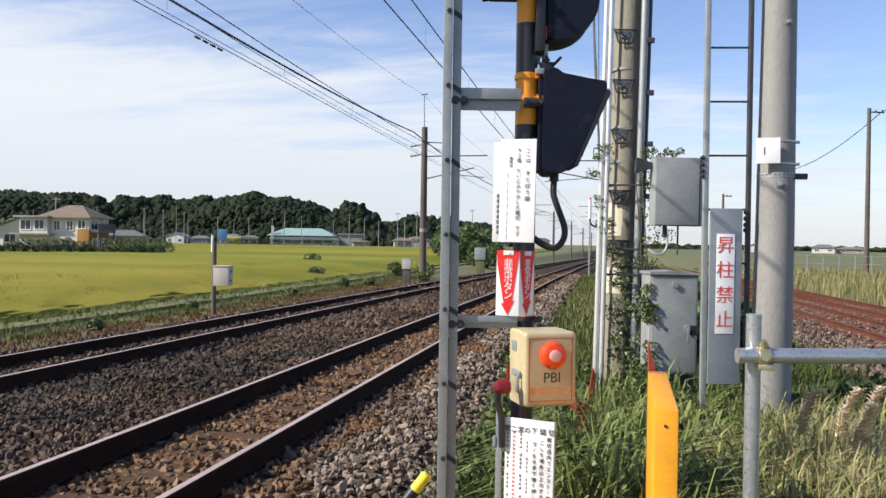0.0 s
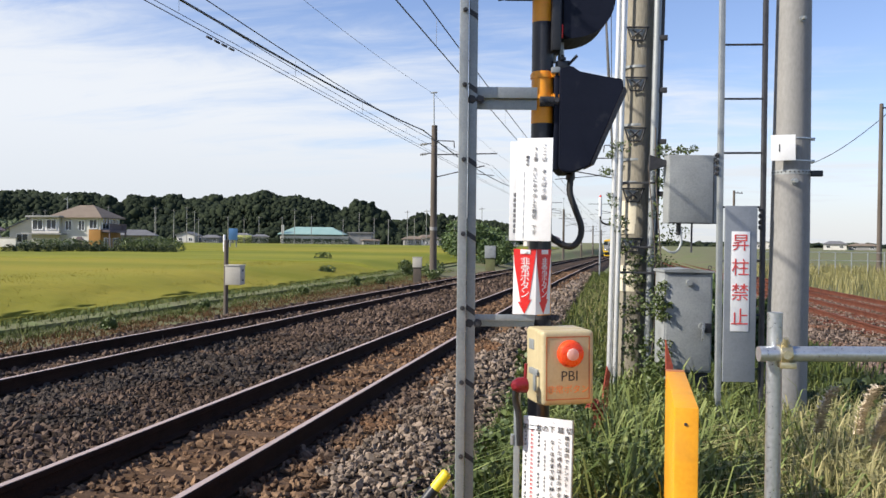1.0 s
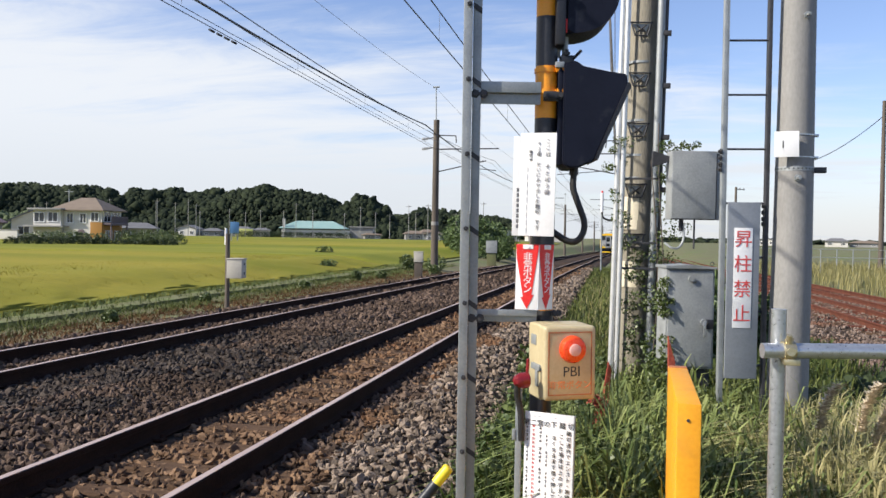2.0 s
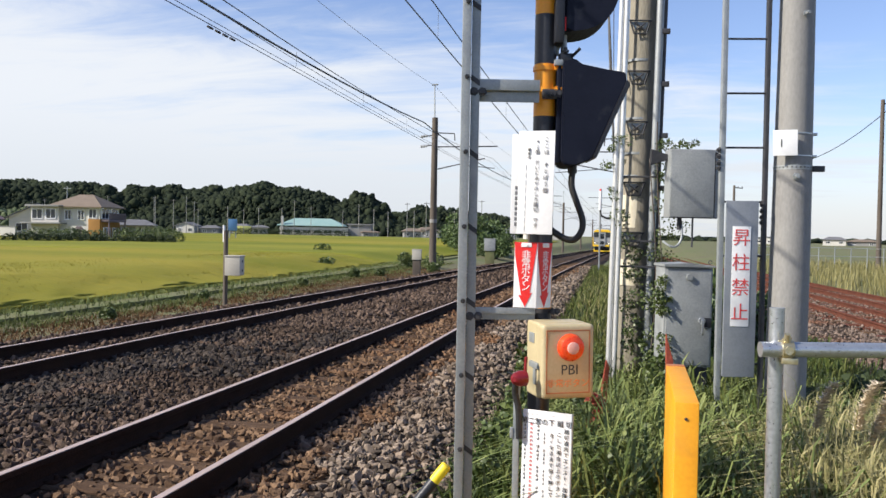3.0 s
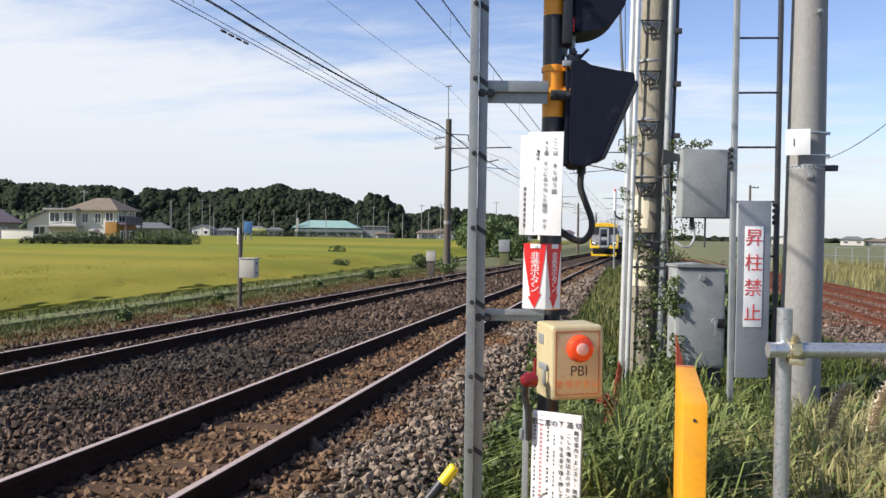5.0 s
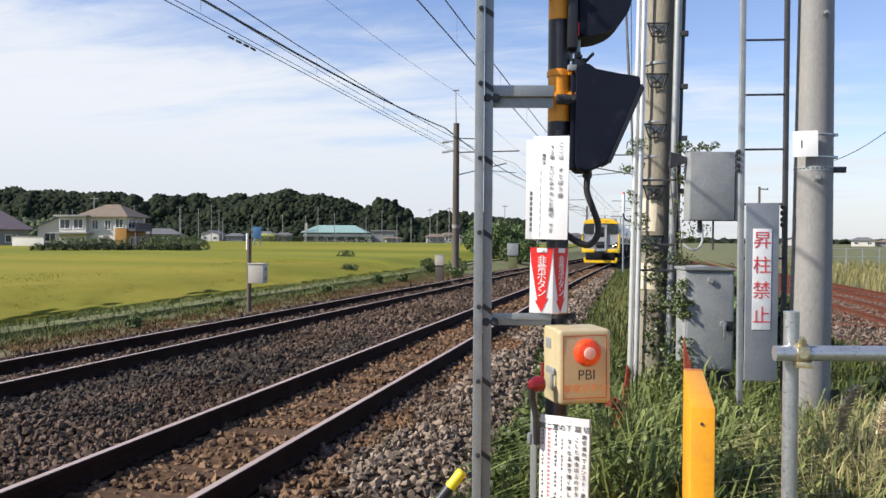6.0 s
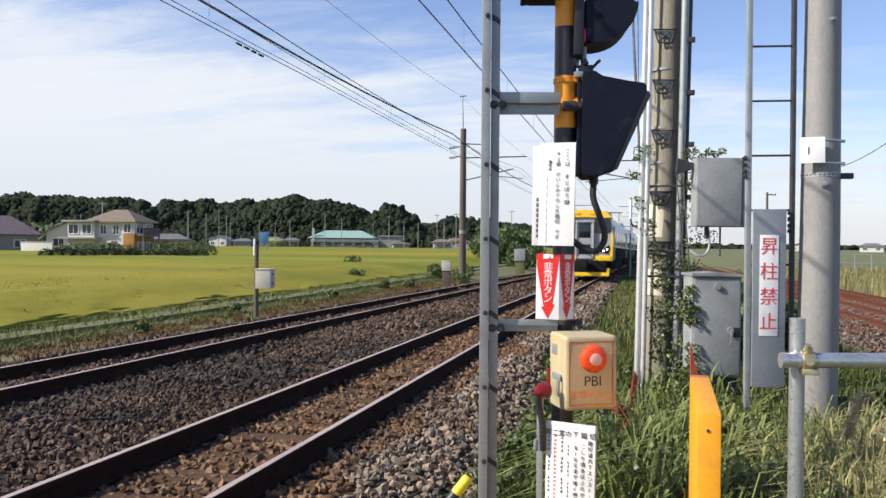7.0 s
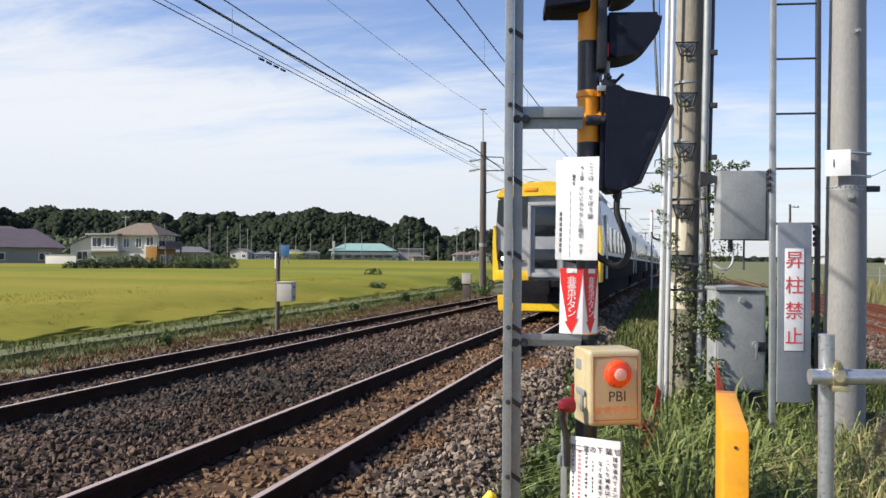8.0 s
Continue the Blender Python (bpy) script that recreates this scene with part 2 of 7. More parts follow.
M["wood_far"] = surf("hill_trees", (0.008, 0.014, 0.010), (0.038, 0.048, 0.025), 0.9, scale=0.03, fine=0.5, bump=0.3, island=0.55, spec=0.1)
M["bamboo"] = surf("bamboo_grove", (0.03, 0.05, 0.018), (0.065, 0.09, 0.03), 0.8, scale=0.05, fine=0.5, bump=0.3, island=0.6)
M["rice"] = surf("ripe_rice", (0.195, 0.182, 0.026), (0.30, 0.25, 0.042), 0.9, spec=0.08, scale=0.12, fine=5.0, bump=0.35, dirt=(0.14, 0.158, 0.018), dirt_amount=0.8, dirt_scale=0.06, stretch=(0.35, 1.6, 1))
M["rice_green"] = surf("half_ripe_rice", (0.165, 0.175, 0.026), (0.245, 0.23, 0.036), 0.9, spec=0.08, scale=0.12, fine=5.0, bump=0.35, dirt=(0.115, 0.145, 0.018), dirt_amount=0.8, dirt_scale=0.05, stretch=(0.35, 1.6, 1))
M["rice_blade"] = surf("rice_blades", (0.17, 0.165, 0.028), (0.34, 0.28, 0.06), 0.9, spec=0.08, scale=0.1, fine=6, bump=0.0, island=0.6)
M["path"] = surf("concrete_path", (0.12, 0.13, 0.06), (0.19, 0.185, 0.10), 0.95, spec=0.1, scale=1.5, fine=20, bump=0.3, dirt=(0.14, 0.19, 0.06), dirt_amount=0.5, dirt_scale=0.8)
M["box_cream"] = surf("box_cream", (0.42, 0.39, 0.33), (0.52, 0.49, 0.42), 0.6, scale=3, fine=40, bump=0.05, dirt=(0.3, 0.27, 0.22), dirt_amount=0.3, dirt_scale=4)
M["wire"] = surf("overhead_wire", (0.03, 0.03, 0.035), (0.06, 0.06, 0.065), 0.5, metal=0.4, scale=5, fine=40, bump=0.0)
M["thin_wire"] = surf("thin_wire", (0.20, 0.21, 0.23), (0.28, 0.29, 0.31), 0.5, metal=0.3, scale=5, fine=40, bump=0.0)
M["dark_pole"] = surf("weathered_pole", (0.075, 0.060, 0.048), (0.14, 0.115, 0.094), 0.9, scale=1.5, fine=25, bump=0.2, stretch=(1, 1, 0.2))


# ------------------------------------------------------------------ mesh helpers
ORIGIN = {}


def thing(name, at, label="", category="", group="", kind=""):
    """An empty at the base of a thing; its parts hang under it."""
    ob = new(name)
    ob.empty_display_size = 0.1
    ob.location = at
    ORIGIN[ob] = Vector(at)
    return tagged(ob, label, category, group, kind)


def finish(bm, smooth=35):
    me = bpy.data.meshes.new("mesh")
    bmesh.ops.recalc_face_normals(bm, faces=bm.faces)
    bm.to_mesh(me)
    bm.free()
    if smooth:
        me.polygons.foreach_set("use_smooth", [True] * len(me.polygons))
        me.set_sharp_from_angle(angle=radians(smooth))
    return me


def part(name, bm, material, parent, label="", smooth=35):
    """One mesh object under a thing or a part; bm is in world metres."""
    origin = ORIGIN[parent]
    bmesh.ops.translate(bm, verts=bm.verts, vec=-origin)
    ob = new(name, finish(bm, smooth))
    ob.data.materials.append(M[material] if isinstance(material, str) else material)
    ob.parent = parent
    ORIGIN[ob] = origin
    return tagged(ob, label)


def solo(name, bm, material, at=(0, 0, 0), label="", category="", group="", kind="", smooth=35):
    """A thing or piece of the setting that is one mesh."""
    bmesh.ops.translate(bm, verts=bm.verts, vec=-Vector(at))
    ob = new(name, finish(bm, smooth))
    ob.data.materials.append(M[material])
    ob.location = at
    ORIGIN[ob] = Vector(at)
    return tagged(ob, label, category, group, kind)


def merge(bm, other, m=None):
    me = bpy.data.meshes.new("tmp")
    other.to_mesh(me)
    other.free()
    if m is not None:
        me.transform(m)
    bm.from_mesh(me)
    bpy.data.meshes.remove(me)
    return bm


def box(bm, c, s, m=None, bevel=0.0, seg=2):
    """A box of size s round c, its edges rounded, put through m."""
    t = bmesh.new()
    bmesh.ops.create_cube(t, size=1.0, matrix=Matrix.Translation(c) @ Matrix.Diagonal((*s, 1)))
    if bevel:
        bmesh.ops.bevel(t, geom=t.edges[:], offset=bevel, segments=seg, profile=0.6, affect="EDGES")
    return merge(bm, t, m)


def tube(bm, points, r, seg=12, m=None, caps=True):
    """A round tube along points; r is one radius or one for each point."""
    pts = [Vector(p) for p in points]
    rs = [r] * len(pts) if isinstance(r, (int, float)) else list(r)
    t = bmesh.new()
    rings = []
    side = None
    for i, p in enumerate(pts):
        d = (pts[min(i + 1, len(pts) - 1)] - pts[max(i - 1, 0)]).normalized()
        if side is None:
            side = d.orthogonal().normalized()
        side = (side - d * side.dot(d)).normalized()
        up = d.cross(side)
        rings.append([t.verts.new(p + (side * math.cos(a) + up * math.sin(a)) * rs[i])
                      for a in (2 * math.pi * k / seg for k in range(seg))])
    for a, b in zip(rings, rings[1:]):
        for k in range(seg):
            t.faces.new((a[k], a[(k + 1) % seg], b[(k + 1) % seg], b[k]))
    if caps:
        t.faces.new(rings[0])
        t.faces.new(rings[-1])
    return merge(bm, t, m)


def prism(bm, outline, depth, m, bevel=0.0):
    """A plate: the outline in its own x and z, pushed depth metres along y, put through m."""
    t = bmesh.new()
    a = [t.verts.new((x, 0, z)) for x, z in outline]
    b = [t.verts.new((x, depth, z)) for x, z in outline]
    t.faces.new(a)
    t.faces.new(b[::-1])
    n = len(a)
    for i in range(n):
        t.faces.new((a[i], b[i], b[(i + 1) % n], a[(i + 1) % n]))
    if bevel:
        bmesh.ops.bevel(t, geom=t.edges[:], offset=bevel, segments=2, affect="EDGES")
    return merge(bm, t, m)


def smooth_path(points, n=6):
    """A rounder run of points through those given."""
    pts = [Vector(p) for p in points]
    out = []
    for i in range(len(pts) - 1):
        p0, p1, p2, p3 = pts[max(i - 1, 0)], pts[i], pts[i + 1], pts[min(i + 2, len(pts) - 1)]
        for k in range(n):
            u = k / n
            out.append(0.5 * (2 * p1 + (p2 - p0) * u + (2 * p0 - 5 * p1 + 4 * p2 - p3) * u * u + (3 * p1 - p0 - 3 * p2 + p3) * u ** 3))
    return out + [pts[-1]]


def tri_mesh(name, verts, tris, material, label="", category="", kind="stuff", smooth=False):
    """One object from arrays of vertices and triangles."""
    verts, tris = np.asarray(verts, np.float32), np.asarray(tris, np.int32)
    me = bpy.data.meshes.new(name)
    me.vertices.add(len(verts))
    me.vertices.foreach_set("co", verts.ravel())
    me.loops.add(tris.size)
    me.loops.foreach_set("vertex_index", tris.ravel())
    me.polygons.add(len(tris))
    me.polygons.foreach_set("loop_start", np.arange(0, tris.size, 3, dtype=np.int32))
    me.polygons.foreach_set("use_smooth", np.full(len(tris), smooth))
    me.update(calc_edges=True)
    me.materials.append(M[material])
    return tagged(new(name, me), label, category, kind=kind)


def writing(name, body, size, m, material, parent, spacing=1.0, align="CENTER"):
    """Letters as a thin mesh; m carries their x (along the line) and y (up) into the world."""
    cu = bpy.data.curves.new(name, "FONT")
    cu.body, cu.size, cu.extrude, cu.space_line = body, size, 0.0008, spacing
    cu.align_x, cu.align_y = align, "TOP"
    cu.resolution_u = 3
    tmp = new(name, cu)
    bpy.context.view_layer.update()
    me = bpy.data.meshes.new_from_object(tmp.evaluated_get(bpy.context.evaluated_depsgraph_get()))
    bpy.data.objects.remove(tmp)
    me.materials.clear()
    me.materials.append(M[material])
    me.transform(Matrix.Translation(-ORIGIN[parent]) @ m)
    ob = new(name, me)
    ob.parent = parent
    ORIGIN[ob] = ORIGIN[parent]
    return ob


def facing(at, rz=0.0, lean=0.0):
    """A frame whose x runs along a board, whose y goes into it and whose z is up; rz turns it about the upright."""
    return pose(*at, 0, lean, rz)


def on_board(m, x, z, proud=0.003):
    """Letters' frame on a board with the frame m: x along, y up, standing proud of its face."""
    return m @ Matrix.Translation((x, -proud, z)) @ pose(0, 0, 0, 90, 0, 0)


# ------------------------------------------------------------------ the lie of the land
GRADE = 0.0085          # the railway falls away from the crossing
TRACK_NEAR, TRACK_FAR, GAUGE = -2.95, -6.82, 1.067


def step(a, b, x):
    u = min(1.0, max(0.0, (x - a) / (b - a)))
    return u * u * (3 - 2 * u)


def rail_z(y):
    return -0.04 - GRADE * max(-60.0, min(y, 420.0))


def bend(y):
    """How far the line has swung to the right at y."""
    y = min(y, 420.0)
    near = 2.0e-4 * max(0.0, min(y, 60.0) - 8.0) ** 2
    return near if y < 60 else near + 0.0208 * (y - 60) + 0.5e-4 * (y - 60) ** 2


def ground_z(x, y):
    x -= bend(y)
    line = rail_z(y) - 0.38
    field = -0.62
    k = step(-9.3, -12.5, x) if x < -5 else step(4.0, 12.0, x)
    return line * (1 - k) + field * k


def axis(*spans):
    out = []
    for a, b, s in spans:
        out += list(np.arange(a, b, s))
    return out + [spans[-1][1]]


def build_ground():
    xs = axis((-3000, -300, 300), (-300, -40, 20), (-40, -14, 3), (-14, -8, 0.5), (-8, 14, 1.0), (14, 40, 4), (40, 300, 26), (300, 3000, 300))
    ys = axis((-400, -60, 40), (-60, 60, 4), (60, 440, 20), (440, 4500, 290))
    V = [(x, y, ground_z(x, y)) for y in ys for x in xs]
    n = len(xs)
    T = []
    for j in range(len(ys) - 1):
        for i in range(n - 1):
            a = j * n + i
            T += [(a, a + 1, a + n + 1), (a, a + n + 1, a + n)]
    tri_mesh("ground", V, T, "soil", "flat ground of soil and short grass round the railway", "ground", "structure", True)


build_ground()


def bed_z(x, y):
    """Height of the ballast bed over the falling line, across the two tracks."""
    k = -0.172
    if x < -8.3:
        k = -0.172 - 0.32 * step(-8.3, -9.4, x)
    elif x > -1.7:
        k = -0.172 - 0.32 * step(-1.7, -0.55, x)
    elif -5.6 < x < -4.1:
        k = -0.172 + 0.05 * math.sin((x + 5.6) / 1.5 * math.pi)
    return rail_z(y) + k


def build_bed():
    xs = axis((-9.5, -8.0, 0.15), (-8.0, -2.0, 0.4), (-2.0, -0.5, 0.15))
    ys = axis((-30, 60, 1.5), (60, 420, 20))
    n = len(xs)
    V = [(x + bend(y), y, bed_z(x, y)) for y in ys for x in xs]
    T = []
    for j in range(len(ys) - 1):
        for i in range(n - 1):
            a = j * n + i
            T += [(a, a + 1, a + n + 1), (a, a + n + 1, a + n)]
    tri_mesh("ballast_bed", V, T, "bed", "grey-brown ballast bed under the double track", "ballast", "structure", True)


build_bed()

RAIL_OUTLINE = [(-0.062, -0.153), (0.062, -0.153), (0.062, -0.143), (0.012, -0.125), (0.010, -0.050), (0.032, -0.036),
                (0.0325, -0.006), (0.026, 0.0), (-0.026, 0.0), (-0.0325, -0.006), (-0.032, -0.036), (-0.010, -0.050), (-0.012, -0.125), (-0.062, -0.143)]


STATIONS = axis((0, 100, 5), (100, 420, 10))


def rail_mesh(bm, x, y0, y1, z=0.0, grade=True, top=True):
    """A flat-bottomed rail along y; the running surface is left to its own strip."""
    ys = [y for y in STATIONS if y0 < y < y1]
    rings = [[bm.verts.new((x + u + bend(y), y, z + v + rail_z(y))) for u, v in RAIL_OUTLINE] for y in (y0, *ys, y1)]
    n = len(rings[0])
    for a, b in zip(rings, rings[1:]):
        for i in range(n):
            bm.faces.new((a[i], a[(i + 1) % n], b[(i + 1) % n], b[i]))
    bm.faces.new(rings[0])
    bm.faces.new(rings[-1][::-1])


def build_track(name, x, label):
    track = thing(name, (x, 0, 0), label, "railway track", "railway tracks")
    for s in (-0.5, 0.5):
        bm = bmesh.new()
        rx = x + s * (GAUGE + 0.065)
        rail_mesh(bm, rx, -40, 420)
        rail = part("rail", bm, "rail", track, "brown rusty rail with a worn head", 0)
        bm = bmesh.new()
        rings = [[bm.verts.new((rx + u + bend(y), y, rail_z(y) + v)) for u, v in ((-0.024, -0.002), (-0.024, 0.004), (0.024, 0.004), (0.024, -0.002))]
                 for y in (-40, *STATIONS[:-1], 419.9)]
        for a, b in zip(rings, rings[1:]):
            for i in range(3):
                bm.faces.new((a[i], a[i + 1], b[i + 1], b[i]))
        part("running_surface", bm, "rail_top", rail, "polished steel running surface", 0)
    return track


track_near = build_track("railway_track", TRACK_NEAR, "near railway track with brown rails on half-buried sleepers")
track_far = build_track("railway_track", TRACK_FAR, "far railway track with brown rails in grey ballast")


# ------------------------------------------------------------------ the crossing's posts and signs
def bolt_mesh(bm, p, way, length=0.03, r=0.011):
    way = Vector(way).normalized()
    p = Vector(p)
    tube(bm, [p, p + way * length], r, 6)
    tube(bm, [p + way * 0.004, p + way * 0.016], r * 1.8, 6)


VIEW = 10.85            # the boards face along this bearing


def build_angle_post():
    post = thing("steel_angle_post", (-0.68, 4.19, -0.35), "tall galvanised steel angle post with two arms and step bolts", "post")
    m = facing((-0.675, 4.19, 0), VIEW)
    bm = bmesh.new()
    box(bm, (-0.023, 0.0, 1.8), (0.044, 0.012, 4.7), m, 0.002)
    box(bm, (-0.042, 0.03, 1.8), (0.007, 0.06, 4.7), m, 0.002)
    part("left_flange", bm, "galv", post)
    bm = bmesh.new()
    box(bm, (0.024, 0.028, 1.8), (0.044, 0.010, 4.7), m, 0.002)
    box(bm, (0.043, 0.05, 1.8), (0.006, 0.05, 4.7), m, 0.002)
    part("right_flange", bm, "galv", post)
    z = 0.33
    while z < 3.6:
        bm = bmesh.new()
        bolt_mesh(bm, m @ Vector((-0.020, -0.004, z)), m.to_3x3() @ Vector((0.1, -1, 0)), 0.026, 0.007)
        part("step_bolt", bm, "dark_steel", post)
        # the bolt's cast shadow on the right flange, modelled as a dark slanting plate
        bm = bmesh.new()
        prism(bm, [(0.002, z + 0.018), (0.046, z - 0.012), (0.046, z - 0.040), (0.002, z - 0.010)], 0.006, m @ Matrix.Translation((0, 0.018, 0)))
        part("strap", bm, "dark_steel", post, "slanting step bolt shadow as a dark plate")
        z += 0.372
    for z, name in ((2.135, "upper_arm"), (1.008, "lower_arm")):
        a = facing((-0.655, 4.245, z), VIEW)
        t = 0.055 if name == "upper_arm" else 0.032
        bm = bmesh.new()
        box(bm, (0.155, -0.002, t * 0.5), (0.33, 0.008, t), a, 0.0015)
        box(bm, (0.155, 0.03, 0.002), (0.33, 0.06, 0.006), a, 0.0015)
        box(bm, (0.155, 0.022, -t * 0.52), (0.33, 0.006, t * 0.96), a, 0.0015)
        arm = part(name, bm, "galv", post)
        bm = bmesh.new()
        for u in (-0.012, 0.030):
            bolt_mesh(bm, a @ Vector((u, -0.012, -0.012)), a.to_3x3() @ Vector((0, -1, 0)), 0.028, 0.013)
        part("bolt", bm, "dark_steel", arm)


build_angle_post()

POLE = Vector((-0.325, 4.43, 0))


def build_signal():
    sig = thing("crossing_signal", (*POLE.xy, -0.35), "black and yellow banded crossing signal post with dark hooded lamps", "crossing signal")
    r = 0.0565
    edges = [-0.52, 0.22, 0.615, 0.75, 1.01, 1.275, 1.535, 1.765, 2.022, 2.290, 2.545, 2.80, 3.06, 3.32, 3.6]
    for i in range(len(edges) - 1):
        bm = bmesh.new()
        tube(bm, [(POLE.x, POLE.y, edges[i]), (POLE.x, POLE.y, edges[i + 1])], r, 28)
        yellow = i % 2 == 0
        part("yellow_band" if yellow else "black_band", bm, "orange" if yellow else "black", sig)
    for z in (2.268, 2.158, 1.02):
        bm = bmesh.new()
        tube(bm, [(POLE.x, POLE.y, z - 0.012), (POLE.x, POLE.y, z + 0.012)], r + 0.006, 28)
        m = facing((POLE.x, POLE.y, z), VIEW)
        for u in (0.055, 0.075):
            bolt_mesh(bm, m @ Vector((u, -0.045, 0)), m.to_3x3() @ Vector((0.2, -1, 0)), 0.03, 0.01)
        part("pole_clamp", bm, "orange" if z > 2 else "dark_steel", sig)
    # clamp between arm and pole
    m = facing((POLE.x, POLE.y, 2.13), VIEW)
    bm = bmesh.new()
    box(bm, (0.03, -0.062, 0.0), (0.10, 0.02, 0.05), m, 0.004)
    for u in (0.0, 0.035, 0.065):
        bolt_mesh(bm, m @ Vector((u, -0.07, 0.0)), m.to_3x3() @ Vector((0, -1, 0)), 0.03, 0.011)
    part("arm_bracket", bm, "dark_steel", sig)

    # direction indicator in its deep hood, seen from the side
    h = facing((-0.245, 4.43, 0), VIEW)
    hood = [(0.0, 1.79), (0.02, 1.765), (0.07, 1.765), (0.155, 1.80), (0.322, 2.185), (0.316, 2.240), (0.095, 2.270), (0.06, 2.305), (0.0, 2.29)]
    bm = bmesh.new()
    prism(bm, hood, 0.26, h @ Matrix.Translation((0, -0.10, 0)), 0.006)
    ind = part("direction_indicator", bm, "navy", sig, "dark navy steel direction indicator with a sloping hood")
    bm = bmesh.new()
    prism(bm, [(0.158, 1.81), (0.172, 1.80), (0.336, 2.175), (0.322, 2.20)], 0.30, h @ Matrix.Translation((0, -0.12, 0)), 0.003)
    part("hood_rim", bm, "black", ind, "black rim of the hood")
    bm = bmesh.new()
    box(bm, (-0.012, 0.02, 2.03), (0.024, 0.16, 0.5), h, 0.004)
    part("back_plate", bm, "navy", ind)
    bm = bmesh.new()
    tube(bm, [h @ Vector((0.075, 0.03, 1.735)), h @ Vector((0.075, 0.03, 1.775))], 0.024, 14)
    part("cable_gland", bm, "dark_steel", ind)
    bm = bmesh.new()
    box(bm, (0.025, 0.02, 2.325), (0.07, 0.08, 0.045), h, 0.006)
    tube(bm, [h @ Vector((0.055, -0.02, 2.33)), h @ Vector((0.09, -0.05, 2.365))], 0.008, 8)
    bolt_mesh(bm, h @ Vector((0.02, -0.02, 2.345)), (0, 0, 1), 0.03, 0.01)
    part("hinge", bm, "black", ind)
    bm = bmesh.new()
    box(bm, (-0.02, -0.06, 2.288), (0.045, 0.03, 0.03), h, 0.005)
    part("bracket_block", bm, "galv", ind)
    # corrugated hose back to the pole
    bm = bmesh.new()
    run = smooth_path([(-0.172, 4.462, 1.768), (-0.178, 4.455, 1.671), (-0.150, 4.455, 1.584), (-0.119, 4.459, 1.496),
                       (-0.124, 4.457, 1.432), (-0.163, 4.449, 1.389), (-0.221, 4.440, 1.401), (-0.300, 4.430, 1.455)], 8)
    tube(bm, run, [0.0165 + 0.0012 * (i % 2) for i in range(len(run))], 12)
    part("cable_hose", bm, "rubber", sig, "black flexible cable hose")

    # lamps: a cylinder with a long peaked visor
    def lamp(at, rz, name):
        m = facing(at, rz)
        bm = bmesh.new()
        n = 28
        prof = [(0.10, -0.20), (0.155, -0.20), (0.165, -0.02), (0.165, 0.03), (0.12, 0.10), (0.05, 0.13), (0.0, 0.135)]
        rings = []
        for rad, v in prof[1:-1]:
            rings.append([bm.verts.new(m @ Vector((rad * math.cos(a), v + 0.2, rad * math.sin(a)))) for a in (2 * math.pi * k / n for k in range(n))])
        for a, b in zip(rings, rings[1:]):
            for k in range(n):
                bm.faces.new((a[k], a[(k + 1) % n], b[(k + 1) % n], b[k]))
        bm.faces.new(rings[-1])
        ob = part(name, bm, "navy", sig, "dark rounded warning lamp housing")
        bm = bmesh.new()
        tube(bm, [m @ Vector((0, 0.13, 0)), m @ Vector((0, 0.16, 0))], 0.13, 24)
        part("lens", bm, "red", ob, "unlit red lens")
        return ob

    def visor(at, rz, name, length):
        """A half-round visor that narrows to a point below: flat along its top edge."""
        m = facing(at, rz)
        bm = bmesh.new()
        out = []
        n = 14
        for k in range(n + 1):
            a = math.pi * 0.5 * k / n
            out.append((length * math.cos(a) ** 0.75, -0.235 * math.sin(a) ** 0.9))
        outline = [(0.0, 0.0)] + out
        prism(bm, outline, 0.27, m, 0.02)
        ob = part(name, bm, "navy", sig, "dark peaked lamp visor")
        return ob

    v = visor((-0.235, 4.37, 2.685), VIEW, "lamp_visor", 0.285)
    bm = bmesh.new()
    m = facing((-0.235, 4.37, 2.685), VIEW)
    box(bm, (-0.018, 0.13, -0.09), (0.05, 0.30, 0.42), m, 0.012)
    part("lamp_back", bm, "black", v, "black lamp back plate")
    bm = bmesh.new()
    box(bm, (0.012, -0.004, -0.20), (0.007, 0.010, 0.07), m, 0.002)
    part("lamp_edge", bm, "red", v, "thin red lens edge")
    bm = bmesh.new()
    tube(bm, [m @ Vector((0.02, 0.1, -0.22)), m @ Vector((0.02, 0.1, -0.34))], 0.016, 10)
    box(bm, (-0.02, 0.1, -0.28), (0.03, 0.03, 0.12), m, 0.003)
    part("lamp_stem", bm, "galv", v, "grey lamp stem")
    v2 = visor((-0.215, 4.47, 3.02), VIEW, "lamp_visor", 0.22)
    bm = bmesh.new()
    m2 = facing((-0.42, 4.36, 2.86), VIEW)
    box(bm, (0.0, 0.06, 0.0), (0.21, 0.24, 0.34), m2, 0.03, 3)
    prism(bm, [(-0.125, -0.17), (0.10, -0.14), (0.10, -0.12), (-0.125, -0.11)], 0.26, m2 @ Matrix.Translation((0, -0.09, 0)), 0.004)
    part("second_lamp", bm, "navy", sig, "dark square-backed lamp housing")


build_signal()


